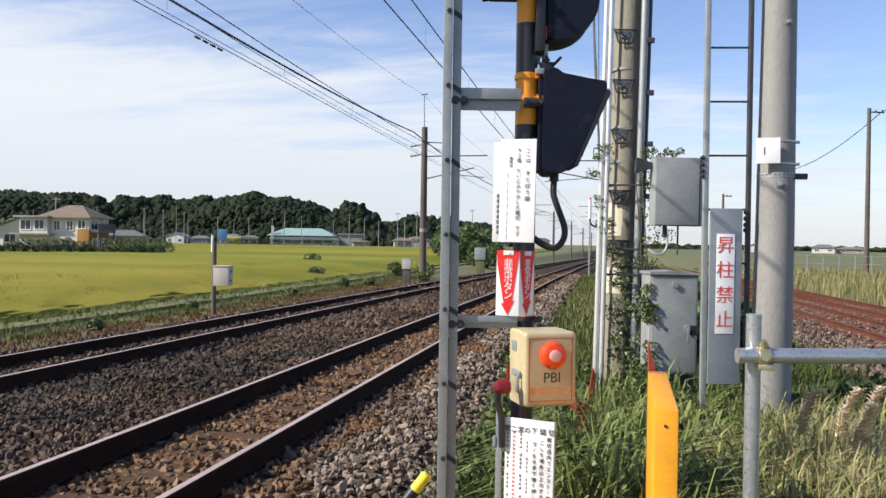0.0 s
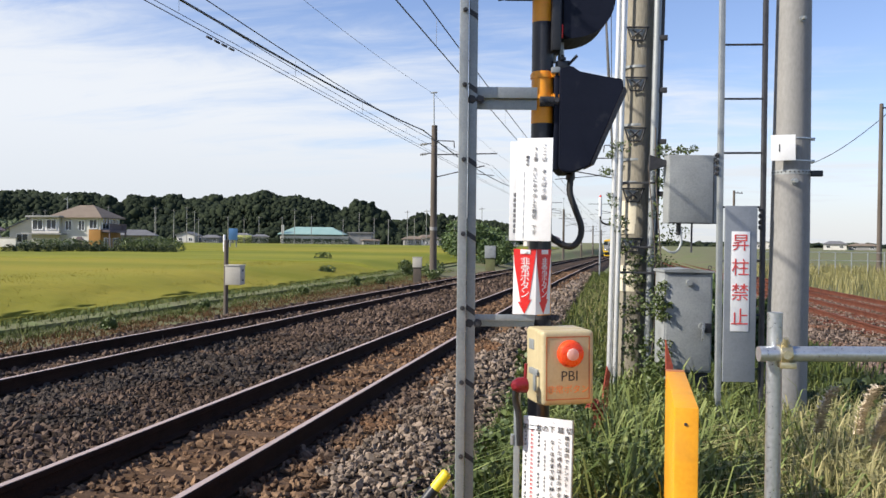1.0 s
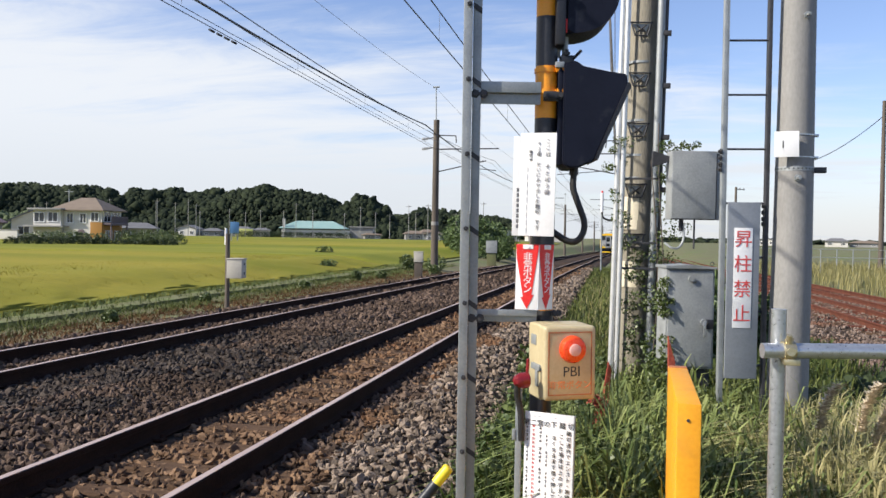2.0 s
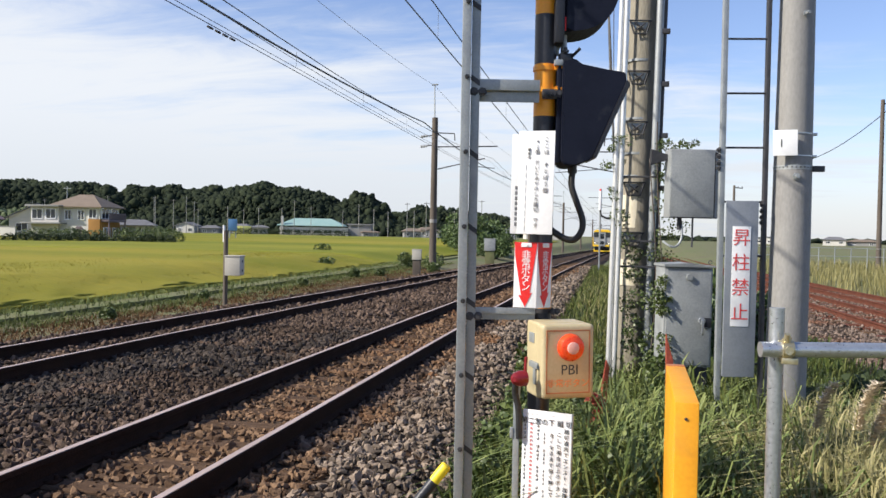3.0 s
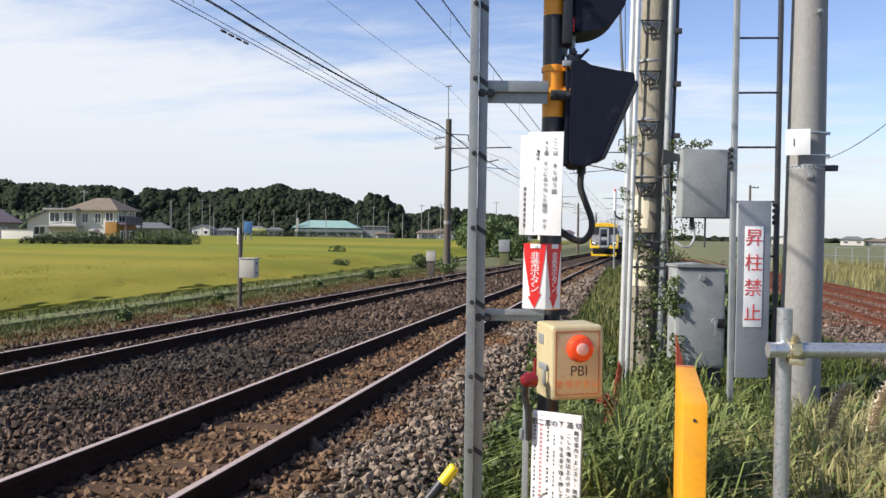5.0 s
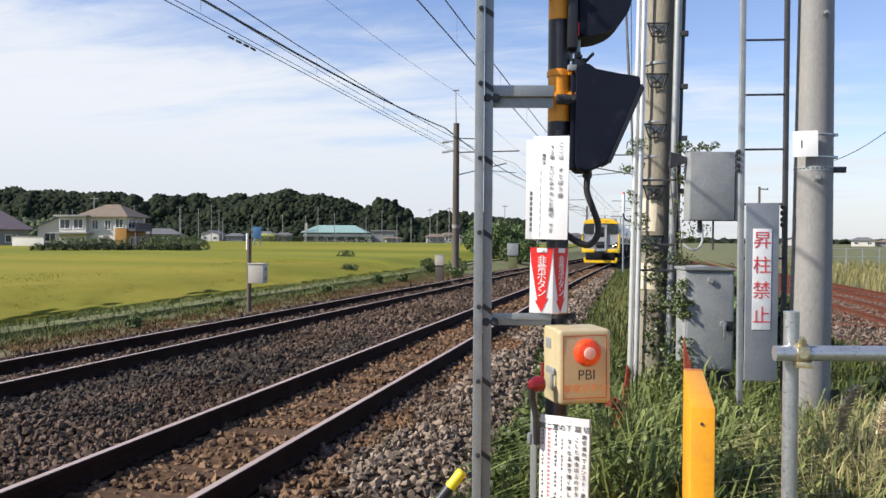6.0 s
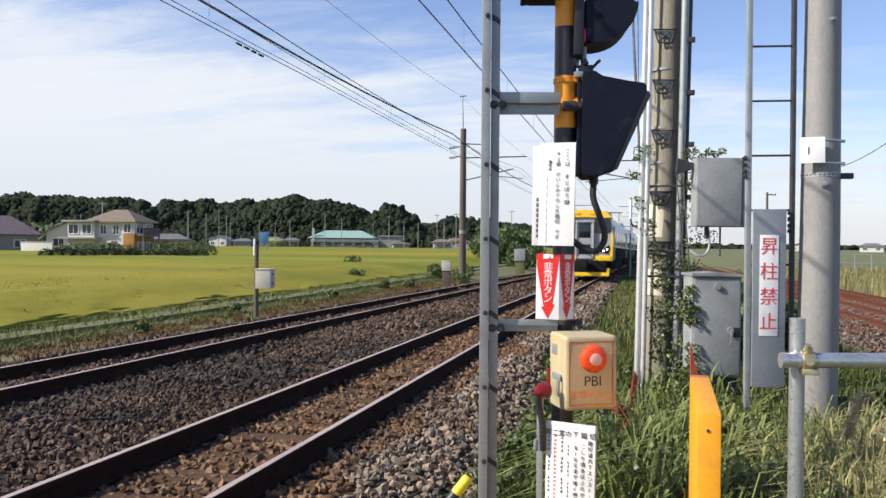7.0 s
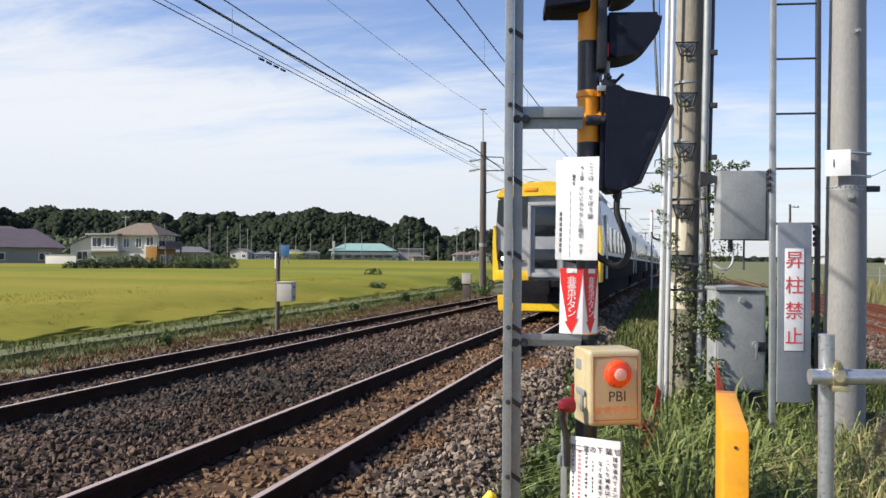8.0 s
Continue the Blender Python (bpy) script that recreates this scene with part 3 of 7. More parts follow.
def build_white_boards():
    m = facing((-0.345, 4.225, 1.67), -10, 0.8)
    board = thing("crossing_name_board", (-0.345, 4.26, 1.40), "white enamel board with black vertical Japanese writing on the signal post", "sign")
    bm = bmesh.new()
    box(bm, (0.0, 0.004, 0.0), (0.182, 0.006, 0.512), m, 0.0015)
    part("board", bm, "white", board)
    for name, text, size, x, z, gap in (("place_column", "ここは　そとぼう線", 0.027, 0.050, 0.225, 1.16), ("name_column", "42番　だいにみやのした踏切　です", 0.025, 0.004, 0.215, 1.04)):
        line = 0
        for word in text.split("　"):
            writing(name, "\n".join(word), size, on_board(m, x, z - line * size * gap), "grey_ink", board, gap)
            line += len(word) + 1
    writing("small_column", "\n".join("場所は"), 0.018, on_board(m, -0.038, 0.170), "ink", board, 1.0)
    bm = bmesh.new()
    for k in range(9):
        box(bm, (-0.052, -0.0005, 0.075 - 0.038 * k), (0.004, 0.002, 0.026), m)
    part("writing_bars", bm, "faint_ink", board)
    m = facing((-0.447, 4.262, 1.665), VIEW - 6, 0.4)
    side = thing("side_board", (-0.447, 4.27, 1.40), "second white board with grey vertical writing behind the first", "sign")
    bm = bmesh.new()
    box(bm, (0.012, 0.004, 0.0), (0.07, 0.006, 0.50), m, 0.0015)
    part("board", bm, "white", side)
    bm = bmesh.new()
    box(bm, (0.016, -0.0004, 0.0), (0.010, 0.002, 0.495), m)
    part("edge_strip", bm, "galv", side, "grey edge strip")
    bm = bmesh.new()
    for k in range(8):
        box(bm, (0.004, -0.001, -0.02 - 0.026 * k), (0.014, 0.003, 0.018), m)
    part("writing_bars", bm, "grey_ink", side)


build_white_boards()


def build_arrow_sign():
    sign = thing("emergency_arrow_sign", (-0.35, 4.30, 1.04), "red and white folded sign with downward arrows", "sign")

    def panel(m, w, shade):
        bm = bmesh.new()
        box(bm, (w * 0.5, 0.004, 0.165), (w, 0.006, 0.33), m, 0.001)
        p = part("panel", bm, "white", sign)
        bm = bmesh.new()
        c = w * 0.52
        prism(bm, [(0.0, 0.33), (w, 0.33), (w * 0.985, 0.325), (c + 0.022, 0.075), (c + 0.034, 0.078), (c, 0.004), (c - 0.034, 0.062),
                   (c - 0.021, 0.064), (0.004, 0.26)], 0.0015, m @ Matrix.Translation((0, -0.002, 0)))
        part("red_arrow", bm, "red", p, "red downward arrow")
        writing("letters", "\n".join("非常ボタン"), 0.050, on_board(m, c, 0.288), "white", p, 0.80)
        bm = bmesh.new()
        box(bm, (c, -0.004, 0.317), (0.052, 0.003, 0.022), m, 0.001)
        tube(bm, [m @ Vector((c, -0.004, 0.317)), m @ Vector((c, -0.010, 0.317))], 0.008, 8)
        part("fixing", bm, "white", p)

    m1 = facing((-0.452, 4.285, 1.043), -6, 0.6)
    panel(m1, 0.118, False)
    c = m1 @ Vector((0.119, 0.0, 0))
    m2 = facing(c, VIEW + 45, 0.6)
    panel(m2, 0.118, True)


build_arrow_sign()


def build_button_box():
    m = facing((-0.270, 4.075, 0.616), VIEW + 13.5, -0.6)
    unit = thing("emergency_button_box", (-0.25, 4.18, 0.63), "cream emergency button box with a large red push button", "button box")
    bm = bmesh.new()
    box(bm, (0.130, 0.065, 0.182), (0.268, 0.09, 0.362), m, 0.024, 4)
    part("lid", bm, "cream", unit)
    bm = bmesh.new()
    box(bm, (0.126, 0.175, 0.180), (0.256, 0.17, 0.372), m, 0.020, 3)
    part("case", bm, "cream", unit)
    bm = bmesh.new()
    box(bm, (0.128, 0.024, 0.182), (0.226, 0.006, 0.318), m, 0.004)
    panel = part("front_panel", bm, "tan", unit, "tan faded front panel with a brown border")
    bm = bmesh.new()
    for c, s in (((0.128, 0.0195, 0.333), (0.222, 0.003, 0.006)), ((0.128, 0.0195, 0.031), (0.222, 0.003, 0.006)),
                 ((0.018, 0.0195, 0.182), (0.006, 0.003, 0.308)), ((0.238, 0.0195, 0.182), (0.006, 0.003, 0.308))):
        box(bm, c, s, m)
    part("border", bm, "brown_ink", panel)
    b = m @ Vector((0.138, 0.022, 0.252))
    out = (m.to_3x3() @ Vector((0, -1, 0))).normalized()
    bm = bmesh.new()
    tube(bm, [b, b + out * 0.018, b + out * 0.034, b + out * 0.040], [0.067, 0.066, 0.058, 0.046], 32)
    ring = part("push_button", bm, "button", unit, "glossy red push button")
    bm = bmesh.new()
    tube(bm, [b + out * 0.038, b + out * 0.046, b + out * 0.049], [0.030, 0.029, 0.022], 24)
    part("button_cap", bm, "pink", ring, "faded pink centre")
    writing("letters", "PBI", 0.070, on_board(m, 0.136, 0.176, -0.0185), "ink", panel, 1.0)
    writing("small_letters", "非常ボタン", 0.044, on_board(m, 0.128, 0.098, -0.0185), "orange_ink", panel, 1.0)
    bm = bmesh.new()
    box(bm, (-0.003, 0.175, 0.285), (0.006, 0.07, 0.05), m, 0.001)
    part("side_label", bm, "galv", unit, "small grey plate")
    bm = bmesh.new()
    box(bm, (-0.006, 0.13, 0.155), (0.016, 0.12, 0.03), m, 0.004)
    box(bm, (-0.006, 0.12, 0.11), (0.012, 0.03, 0.10), m, 0.003)
    part("latch", bm, "galv", unit, "worn grey latch")
    c = Vector((-0.396, 4.085, 0.716))
    bm = bmesh.new()
    tube(bm, [c + Vector((0.03, 0.02, 0)), c + Vector((0.0, 0, 0)), c + Vector((-0.012, -0.02, 0)), c + Vector((-0.016, -0.034, 0))], [0.038, 0.037, 0.028, 0.012], 20)
    tube(bm, [c + Vector((0.03, 0.012, 0.03)), c + Vector((0.034, 0.012, 0.105))], 0.008, 8)
    part("indicator_lamp", bm, "dull_red", unit, "small dull red lamp")
    bm = bmesh.new()
    tube(bm, smooth_path([c + Vector((-0.015, 0.02, -0.02)), c + Vector((-0.018, 0.03, -0.08)), c + Vector((0.0, 0.035, -0.16)), c + Vector((0.005, 0.04, -0.3))], 4), 0.016, 10)
    part("conduit", bm, "rubber", unit, "black conduit")


build_button_box()


def build_notice():
    m = facing((-0.257, 4.105, 0.545), -14, 0.6)
    notice = thing("notice_board", (-0.257, 4.12, 0.0), "white notice board with black and red Japanese writing", "notice")
    bm = bmesh.new()
    box(bm, (0.0, 0.004, -0.235), (0.246, 0.006, 0.50), m, 0.0015)
    board = part("board", bm, "white", notice)
    bm = bmesh.new()
    box(bm, (0.126, 0.006, -0.235), (0.006, 0.018, 0.50), m, 0.0015)
    part("rim", bm, "galv", board, "bent rim")
    writing("title", "第二宮の下 踏 切", 0.034, on_board(m, 0.0, -0.022), "ink", board)
    writing("right_column", "\n".join("踏切道内でエンスト・故障"), 0.025, on_board(m, 0.100, -0.060), "ink", board, 1.12)
    writing("second_column", "\n".join("こした場合は上のボタンを"), 0.025, on_board(m, 0.064, -0.078), "ink", board, 1.16)
    writing("third_column", "\n".join("なくなるまで強く押して下さい"), 0.025, on_board(m, 0.028, -0.088), "ink", board, 1.14)
    bm = bmesh.new()
    for u, w, z0, n in ((-0.010, 0.008, -0.095, 24), (-0.042, 0.014, -0.06, 17), (-0.108, 0.011, -0.06, 22)):
        for k in range(n):
            if (k * 7 + n) % 5:
                box(bm, (u + w * 0.25 * (k % 2), -0.0004, z0 - 0.020 * k), (w * 0.16, 0.003, 0.012), m)
                box(bm, (u, -0.0004, z0 - 0.020 * k + 0.003 * ((k % 3) - 1)), (w * 0.9, 0.003, 0.002), m)
                box(bm, (u, -0.0004, z0 - 0.020 * k - 0.005), (w * 0.7, 0.003, 0.002), m)
    part("writing_bars", bm, "ink", board, "bars of small writing")
    bm = bmesh.new()
    for k in range(20):
        box(bm, (-0.080, -0.0004, -0.055 - 0.020 * k), (0.002, 0.003, 0.012), m)
        box(bm, (-0.076, -0.0004, -0.052 - 0.020 * k), (0.011, 0.003, 0.002), m)
        box(bm, (-0.072, -0.0004, -0.058 - 0.020 * k), (0.006, 0.003, 0.002), m)
    part("red_writing_bars", bm, "red_text", board, "bars of small red writing")
    bm = bmesh.new()
    for u in (-0.10, -0.075, -0.05, 0.03):
        box(bm, (u, -0.0004, -0.004), (0.014, 0.003, 0.004), m)
    part("small_bars", bm, "faint_ink", board)
    post = thing("grey_channel", (-0.405, 4.14, -0.35), "narrow pale grey steel channel beside the notice", "channel")
    bm = bmesh.new()
    box(bm, (-0.408, 4.145, 0.17), (0.030, 0.03, 1.0), None, 0.004)
    part("channel", bm, "galv", post)
    bm = bmesh.new()
    box(bm, (-0.43, 4.14, 0.44), (0.016, 0.03, 0.05), None, 0.003)
    part("cleat", bm, "galv", post)


build_notice()


def build_yellow_guard():
    guard = thing("yellow_guard", (0.31, 3.65, -0.42), "yellow painted steel guard box with weathered top", "guard")
    m = pose(0.306, 3.185, 0, 0, 0, -1.9)
    bm = bmesh.new()
    box(bm, (0.0, 0.47, 0.19), (0.086, 0.94, 1.245), m, 0.006, 2)
    part("casing", bm, "yellow", guard)
    bm = bmesh.new()
    tube(bm, [m @ Vector((-0.003, -0.004, 0.752)), m @ Vector((-0.003, 0.004, 0.752))], 0.006, 10)
    part("bolt_hole", bm, "ink", guard, "small dark hole")
    bm = bmesh.new()
    box(bm, (0.0, 0.910, 0.8135), (0.080, 0.05, 0.004), m, 0.001)
    part("worn_end", bm, "brown_ink", guard, "worn rusty end of the top")
    bm = bmesh.new()
    prism(bm, [(-0.008, -0.4), (0.02, -0.4), (0.022, 0.80), (0.004, 0.86), (-0.012, 0.93)], 0.02, pose(0.337, 4.35, 0, 0, -1, 10))
    solo("rusty_stake", bm, "rust_red", (0.285, 4.35, -0.4), "rusty red steel stake behind the yellow guard", "stake")
    for x, y, z, s, a in ((0.025, 7.9, 0.12, 0.16, 4), (0.03, 7.6, -0.08, 0.24, -8)):
        bm = bmesh.new()
        prism(bm, [(-0.025, -s), (0.03, -s), (0.035, s * 0.6), (0.0, s)], 0.03, pose(x, y, z, 0, a, 20), 0.004)
        solo("red_marker", bm, "rust_red", (x, y, z - s), "weathered red marker stake in the weeds", "marker", "red markers")


build_yellow_guard()


def build_pipe_fence():
    fence = thing("pipe_fence", (0.55, 2.905, -0.2), "galvanised pipe fence with a brass-coloured clamp", "fence")
    bm = bmesh.new()
    tube(bm, [(0.552, 2.912, -0.45), (0.555, 2.915, 1.183)], 0.0245, 24)
    part("post", bm, "galv_pipe", fence)
    bm = bmesh.new()
    tube(bm, [(0.555, 2.915, 1.183), (0.555, 2.915, 1.188)], 0.0252, 24)
    part("post_cap", bm, "galv_pipe", fence)
    d = Vector((0.982, 0.186, 0.008))
    p = Vector((0.495, 2.855, 1.058))
    bm = bmesh.new()
    tube(bm, [p, p + d * 3.4], 0.0245, 24)
    part("rail", bm, "galv_pipe", fence)
    for k in (1.6, 3.2):
        q = p + d * k
        bm = bmesh.new()
        tube(bm, [(q.x, q.y + 0.055, -0.45), (q.x, q.y + 0.055, 1.18)], 0.0245, 24)
        part("post", bm, "galv_pipe", fence)
    c = p + d * 0.083
    bm = bmesh.new()
    tube(bm, [c - d * 0.018, c + d * 0.018], 0.031, 24)
    tube(bm, [c + Vector((0.0, -0.01, 0.026)), c + Vector((0.0, -0.02, 0.052))], [0.012, 0.009], 10)
    box(bm, c + Vector((0.008, -0.006, -0.034)), (0.05, 0.045, 0.02), None, 0.004)
    bolt_mesh(bm, c + Vector((0.0, -0.03, 0.0)), (0.1, -1, 0.1), 0.014, 0.008)
    tube(bm, [c + Vector((-0.002, 0.055, -0.03)), c + Vector((-0.002, 0.055, 0.035))], 0.030, 20)
    part("clamp", bm, "brass", fence, "brass-coloured swivel clamp")


build_pipe_fence()


def build_gate_arm():
    arm = thing("gate_arm_tip", (-0.70, 3.21, 0.35), "yellow and black striped crossing gate arm tip", "gate arm")
    a, b = Vector((-0.588, 3.235, 0.505)), Vector((-0.80, 3.18, 0.225))
    d = (b - a).normalized()
    k = [0.0, 0.075, 0.19, 0.30, 0.46]
    for i in range(4):
        bm = bmesh.new()
        tube(bm, [a + d * k[i], a + d * k[i + 1]], 0.0215, 20)
        if i == 0:
            tube(bm, [a - d * 0.006, a], [0.014, 0.0215], 20)
        part("yellow_stripe" if i % 2 == 0 else "black_stripe", bm, "bright_yellow" if i % 2 == 0 else "black", arm)
    bm = bmesh.new()
    q = a + d * 0.46
    tube(bm, [q, (q.x - 0.1, q.y - 0.02, -0.42)], 0.03, 16)
    part("stand", bm, "dark_steel", arm)


build_gate_arm()


def build_tall_pole():
    pole = thing("tall_grey_pole", (1.42, 7.03, -0.5), "tall pale grey round pole with a white number plate", "pole")
    bm = bmesh.new()
    tube(bm, [(1.400, 7.03, -0.5), (1.427, 7.06, 1.53), (1.440, 7.09, 3.3), (1.45, 7.1, 5.2)], [0.158, 0.146, 0.131, 0.12], 40)
    part("shaft", bm, "pale_concrete", pole)
    m = facing((1.335, 6.885, 2.153), -6, -1)
    bm = bmesh.new()
    box(bm, (0.0, 0.0, 0.0), (0.176, 0.003, 0.196), m, 0.001)
    plate = part("number_plate", bm, "white", pole, "white enamel plate")
    bm = bmesh.new()
    box(bm, (-0.027, -0.003, -0.002), (0.008, 0.002, 0.058), m)
    part("bar", bm, "ink", plate)
    for z in (2.235, 2.062):
        bm = bmesh.new()
        tube(bm, [(1.433, 7.07, z - 0.004), (1.433, 7.07, z + 0.004)], 0.1435, 36)
        box(bm, (1.585, 7.05, z), (0.03, 0.03, 0.022), None, 0.004)
        part("strap", bm, "galv_pipe", pole)
    bm = bmesh.new()
    tube(bm, [(1.432, 7.068, 1.955), (1.432, 7.068, 1.99)], 0.1455, 36)
    part("perforated_band", bm, "galv", pole, "perforated steel band")
    for k in range(14):
        a = math.pi * (1.0 + 0.07 * k)
        bm = bmesh.new()
        c = Vector((1.432 + 0.1455 * math.cos(a), 7.068 + 0.1455 * math.sin(a), 1.9725))
        n = Vector((math.cos(a), math.sin(a), 0))
        tube(bm, [c - n * 0.002, c + n * 0.002], 0.006, 6)
        part("band_hole", bm, "ink", pole)
    bm = bmesh.new()
    box(bm, (1.61, 7.03, 1.965), (0.09, 0.05, 0.045), None, 0.006)
    part("band_lock", bm, "dark_steel", pole)
    bm = bmesh.new()
    bolt_mesh(bm, (1.425, 6.925, 1.898), (0.1, -1, 0.0), 0.06, 0.016)
    part("earth_bolt", bm, "galv", pole)
    bm = bmesh.new()
    bolt_mesh(bm, (1.47, 6.955, 3.15), (0.3, -1, 0.0), 0.06, 0.014)
    part("earth_bolt", bm, "galv", pole)


build_tall_pole()


def build_ladder():
    ladder = thing("pole_ladder", (1.04, 6.93, -0.45), "galvanised ladder with a grey climbing guard board", "ladder")
    L = [(0.872, 6.90, -0.45), (0.882, 6.955, 3.8)]
    R = [(1.205, 6.965, -0.45), (1.221, 7.02, 3.8)]
    bm = bmesh.new()
    box(bm, (0, 0, 0), (0.03, 0.055, 4.25), Matrix.Translation((0.877, 6.928, 1.675)) @ pose(0, 0, 0, -0.7, 0.13, 8), 0.003)
    box(bm, (0.018, -0.02, 0), (0.012, 0.012, 4.25), Matrix.Translation((0.877, 6.928, 1.675)) @ pose(0, 0, 0, -0.7, 0.13, 8), 0.002)
    part("left_stile", bm, "galv", ladder)
    bm = bmesh.new()
    box(bm, (0, 0, 0), (0.03, 0.055, 4.25), Matrix.Translation((1.213, 6.992, 1.675)) @ pose(0, 0, 0, -0.7, 0.2, 8), 0.003)
    part("right_stile", bm, "dark_steel", ladder)
    for k in range(9):
        z = 2.969 - 0.4235 * (k - 2)
        if z < -0.3:
            break
        bm = bmesh.new()
        tube(bm, [(0.88, 6.945, z), (1.21, 7.0, z + 0.004)], 0.0085, 10)
        part("rung", bm, "dark_steel", ladder)
    m = facing((1.037, 6.895, 1.022), VIEW, 0.2)
    bm = bmesh.new()
    box(bm, (0.0, 0.012, 0.0), (0.250, 0.024, 1.368), m, 0.004)
    board = part("guard_board", bm, "board_grey", ladder, "grey climbing guard board")
    bm = bmesh.new()
    box(bm, (-0.004, -0.003, 0.098), (0.142, 0.003, 0.776), m, 0.0005)
    plate = part("warning_plate", bm, "white", board, "white plate with red writing")
    writing("letters", "\n".join("昇柱禁止"), 0.142, on_board(m, -0.004, 0.462, 0.006), "red_text", plate, 1.36)
    for z in (1.88, 1.83, 1.78, 1.74):
        for c, l, r in (((0.865, 6.91, z + 0.22), 0.03, 0.012), ((1.195, 6.96, z - 0.2), 0.02, 0.010)):
            bm = bmesh.new()
            bolt_mesh(bm, c, (-1, -0.3, 0), l, r)
            part("bolt", bm, "dark_steel", ladder)


build_ladder()


def build_cabinets():
    cab = thing("wall_cabinet", (0.80, 8.25, 1.60), "grey steel equipment cabinet hung high on the concrete pole", "cabinet")
    m = facing((0.795, 8.165, 1.915), VIEW, 0.3)
    bm = bmesh.new()
    box(bm, (0.0, 0.10, 0.0), (0.452, 0.20, 0.635), m, 0.008, 2)
    part("case", bm, "cabinet", cab)
    bm = bmesh.new()
    box(bm, (-0.018, -0.004, 0.0), (0.405, 0.014, 0.622), m, 0.004, 2)
    part("door", bm, "cabinet", cab)
    bm = bmesh.new()
    box(bm, (0.190, -0.003, -0.01), (0.008, 0.010, 0.60), m, 0.001)
    box(bm, (0.0, -0.003, -0.316), (0.44, 0.012, 0.008), m, 0.001)
    part("door_seam", bm, "dark_steel", cab, "dark rubber seam")
    bm = bmesh.new()
    box(bm, (0.205, 0.0, 0.285), (0.03, 0.012, 0.012), m, 0.002)
    part("hinge", bm, "dark_steel", cab)
    for u, l, r in ((-0.105, 0.12, 0.022), (0.018, 0.28, 0.009)):
        bm = bmesh.new()
        tube(bm, [m @ Vector((u, 0.08, -0.31)), m @ Vector((u, 0.08, -0.31 - l))], r, 10)
        part("conduit", bm, "dark_steel", cab)
    bm = bmesh.new()
    tube(bm, smooth_path([m @ Vector((-0.09, 0.08, -0.36)), m @ Vector((-0.085, 0.06, -0.50)), m @ Vector((-0.13, 0.05, -0.58)), m @ Vector((-0.19, 0.05, -0.585)), m @ Vector((-0.25, 0.10, -0.54))], 5), 0.011, 8)
    part("cable", bm, "galv", cab, "grey cable loop")
    bm = bmesh.new()
    prism(bm, [(-0.36, -0.05), (-0.20, 0.0), (-0.20, 0.05), (-0.36, 0.10)], 0.06, m @ Matrix.Translation((-0.02, 0.09, 0.22)), 0.004)
    part("bracket", bm, "dark_steel", cab, "dark steel bracket")

    low = thing("ground_cabinet", (0.72, 8.1, -0.45), "weathered grey steel cabinet standing in the weeds", "cabinet")
    m = facing((0.738, 7.905, 0.0), VIEW, 0.3)
    bm = bmesh.new()
    box(bm, (0.0, 0.16, 0.70), (0.432, 0.32, 0.90), m, 0.006, 2)
    part("case", bm, "cabinet", low)
    bm = bmesh.new()
    prism(bm, [(-0.229, 1.148), (0.229, 1.148), (0.229, 1.166), (0.0, 1.186), (-0.229, 1.172)], 0.40, m @ Matrix.Translation((0, -0.03, 0)), 0.003)
    part("rain_roof", bm, "cabinet", low)
    bm = bmesh.new()
    box(bm, (0.0, -0.006, 0.70), (0.400, 0.014, 0.86), m, 0.004, 2)
    door = part("door", bm, "cabinet", low)
    bm = bmesh.new()
    tube(bm, [m @ Vector((0.12, -0.01, 0.67)), m @ Vector((0.12, -0.045, 0.67))], 0.03, 14)
    box(bm, (0.122, -0.05, 0.61), (0.022, 0.014, 0.14), m, 0.004)
    part("handle", bm, "galv_pipe", door, "bright lever handle")
    bm = bmesh.new()
    box(bm, (0.168, -0.03, 0.655), (0.07, 0.03, 0.085), m, 0.006)
    part("padlock", bm, "black", door, "dark padlock")
    bm = bmesh.new()
    tube(bm, [m @ Vector((0.0, -0.01, 1.06)), m @ Vector((0.0, -0.035, 1.06))], 0.028, 12)
    box(bm, (0.022, -0.02, 1.045), (0.05, 0.02, 0.03), m, 0.004)
    part("latch", bm, "cabinet", door)
    bm = bmesh.new()
    tube(bm, [m @ Vector((0.205 + 0.016 * math.cos(a), 0.05, 1.195 + 0.016 * math.sin(a))) for a in np.linspace(0, 6.28, 13)], 0.004, 6)
    part("lifting_eye", bm, "dark_steel", low)
    bm = bmesh.new()
    box(bm, (0.0, 0.17, -0.08), (0.40, 0.26, 0.70), m, 0.01)
    part("plinth", bm, "dark_steel", low)


build_cabinets()


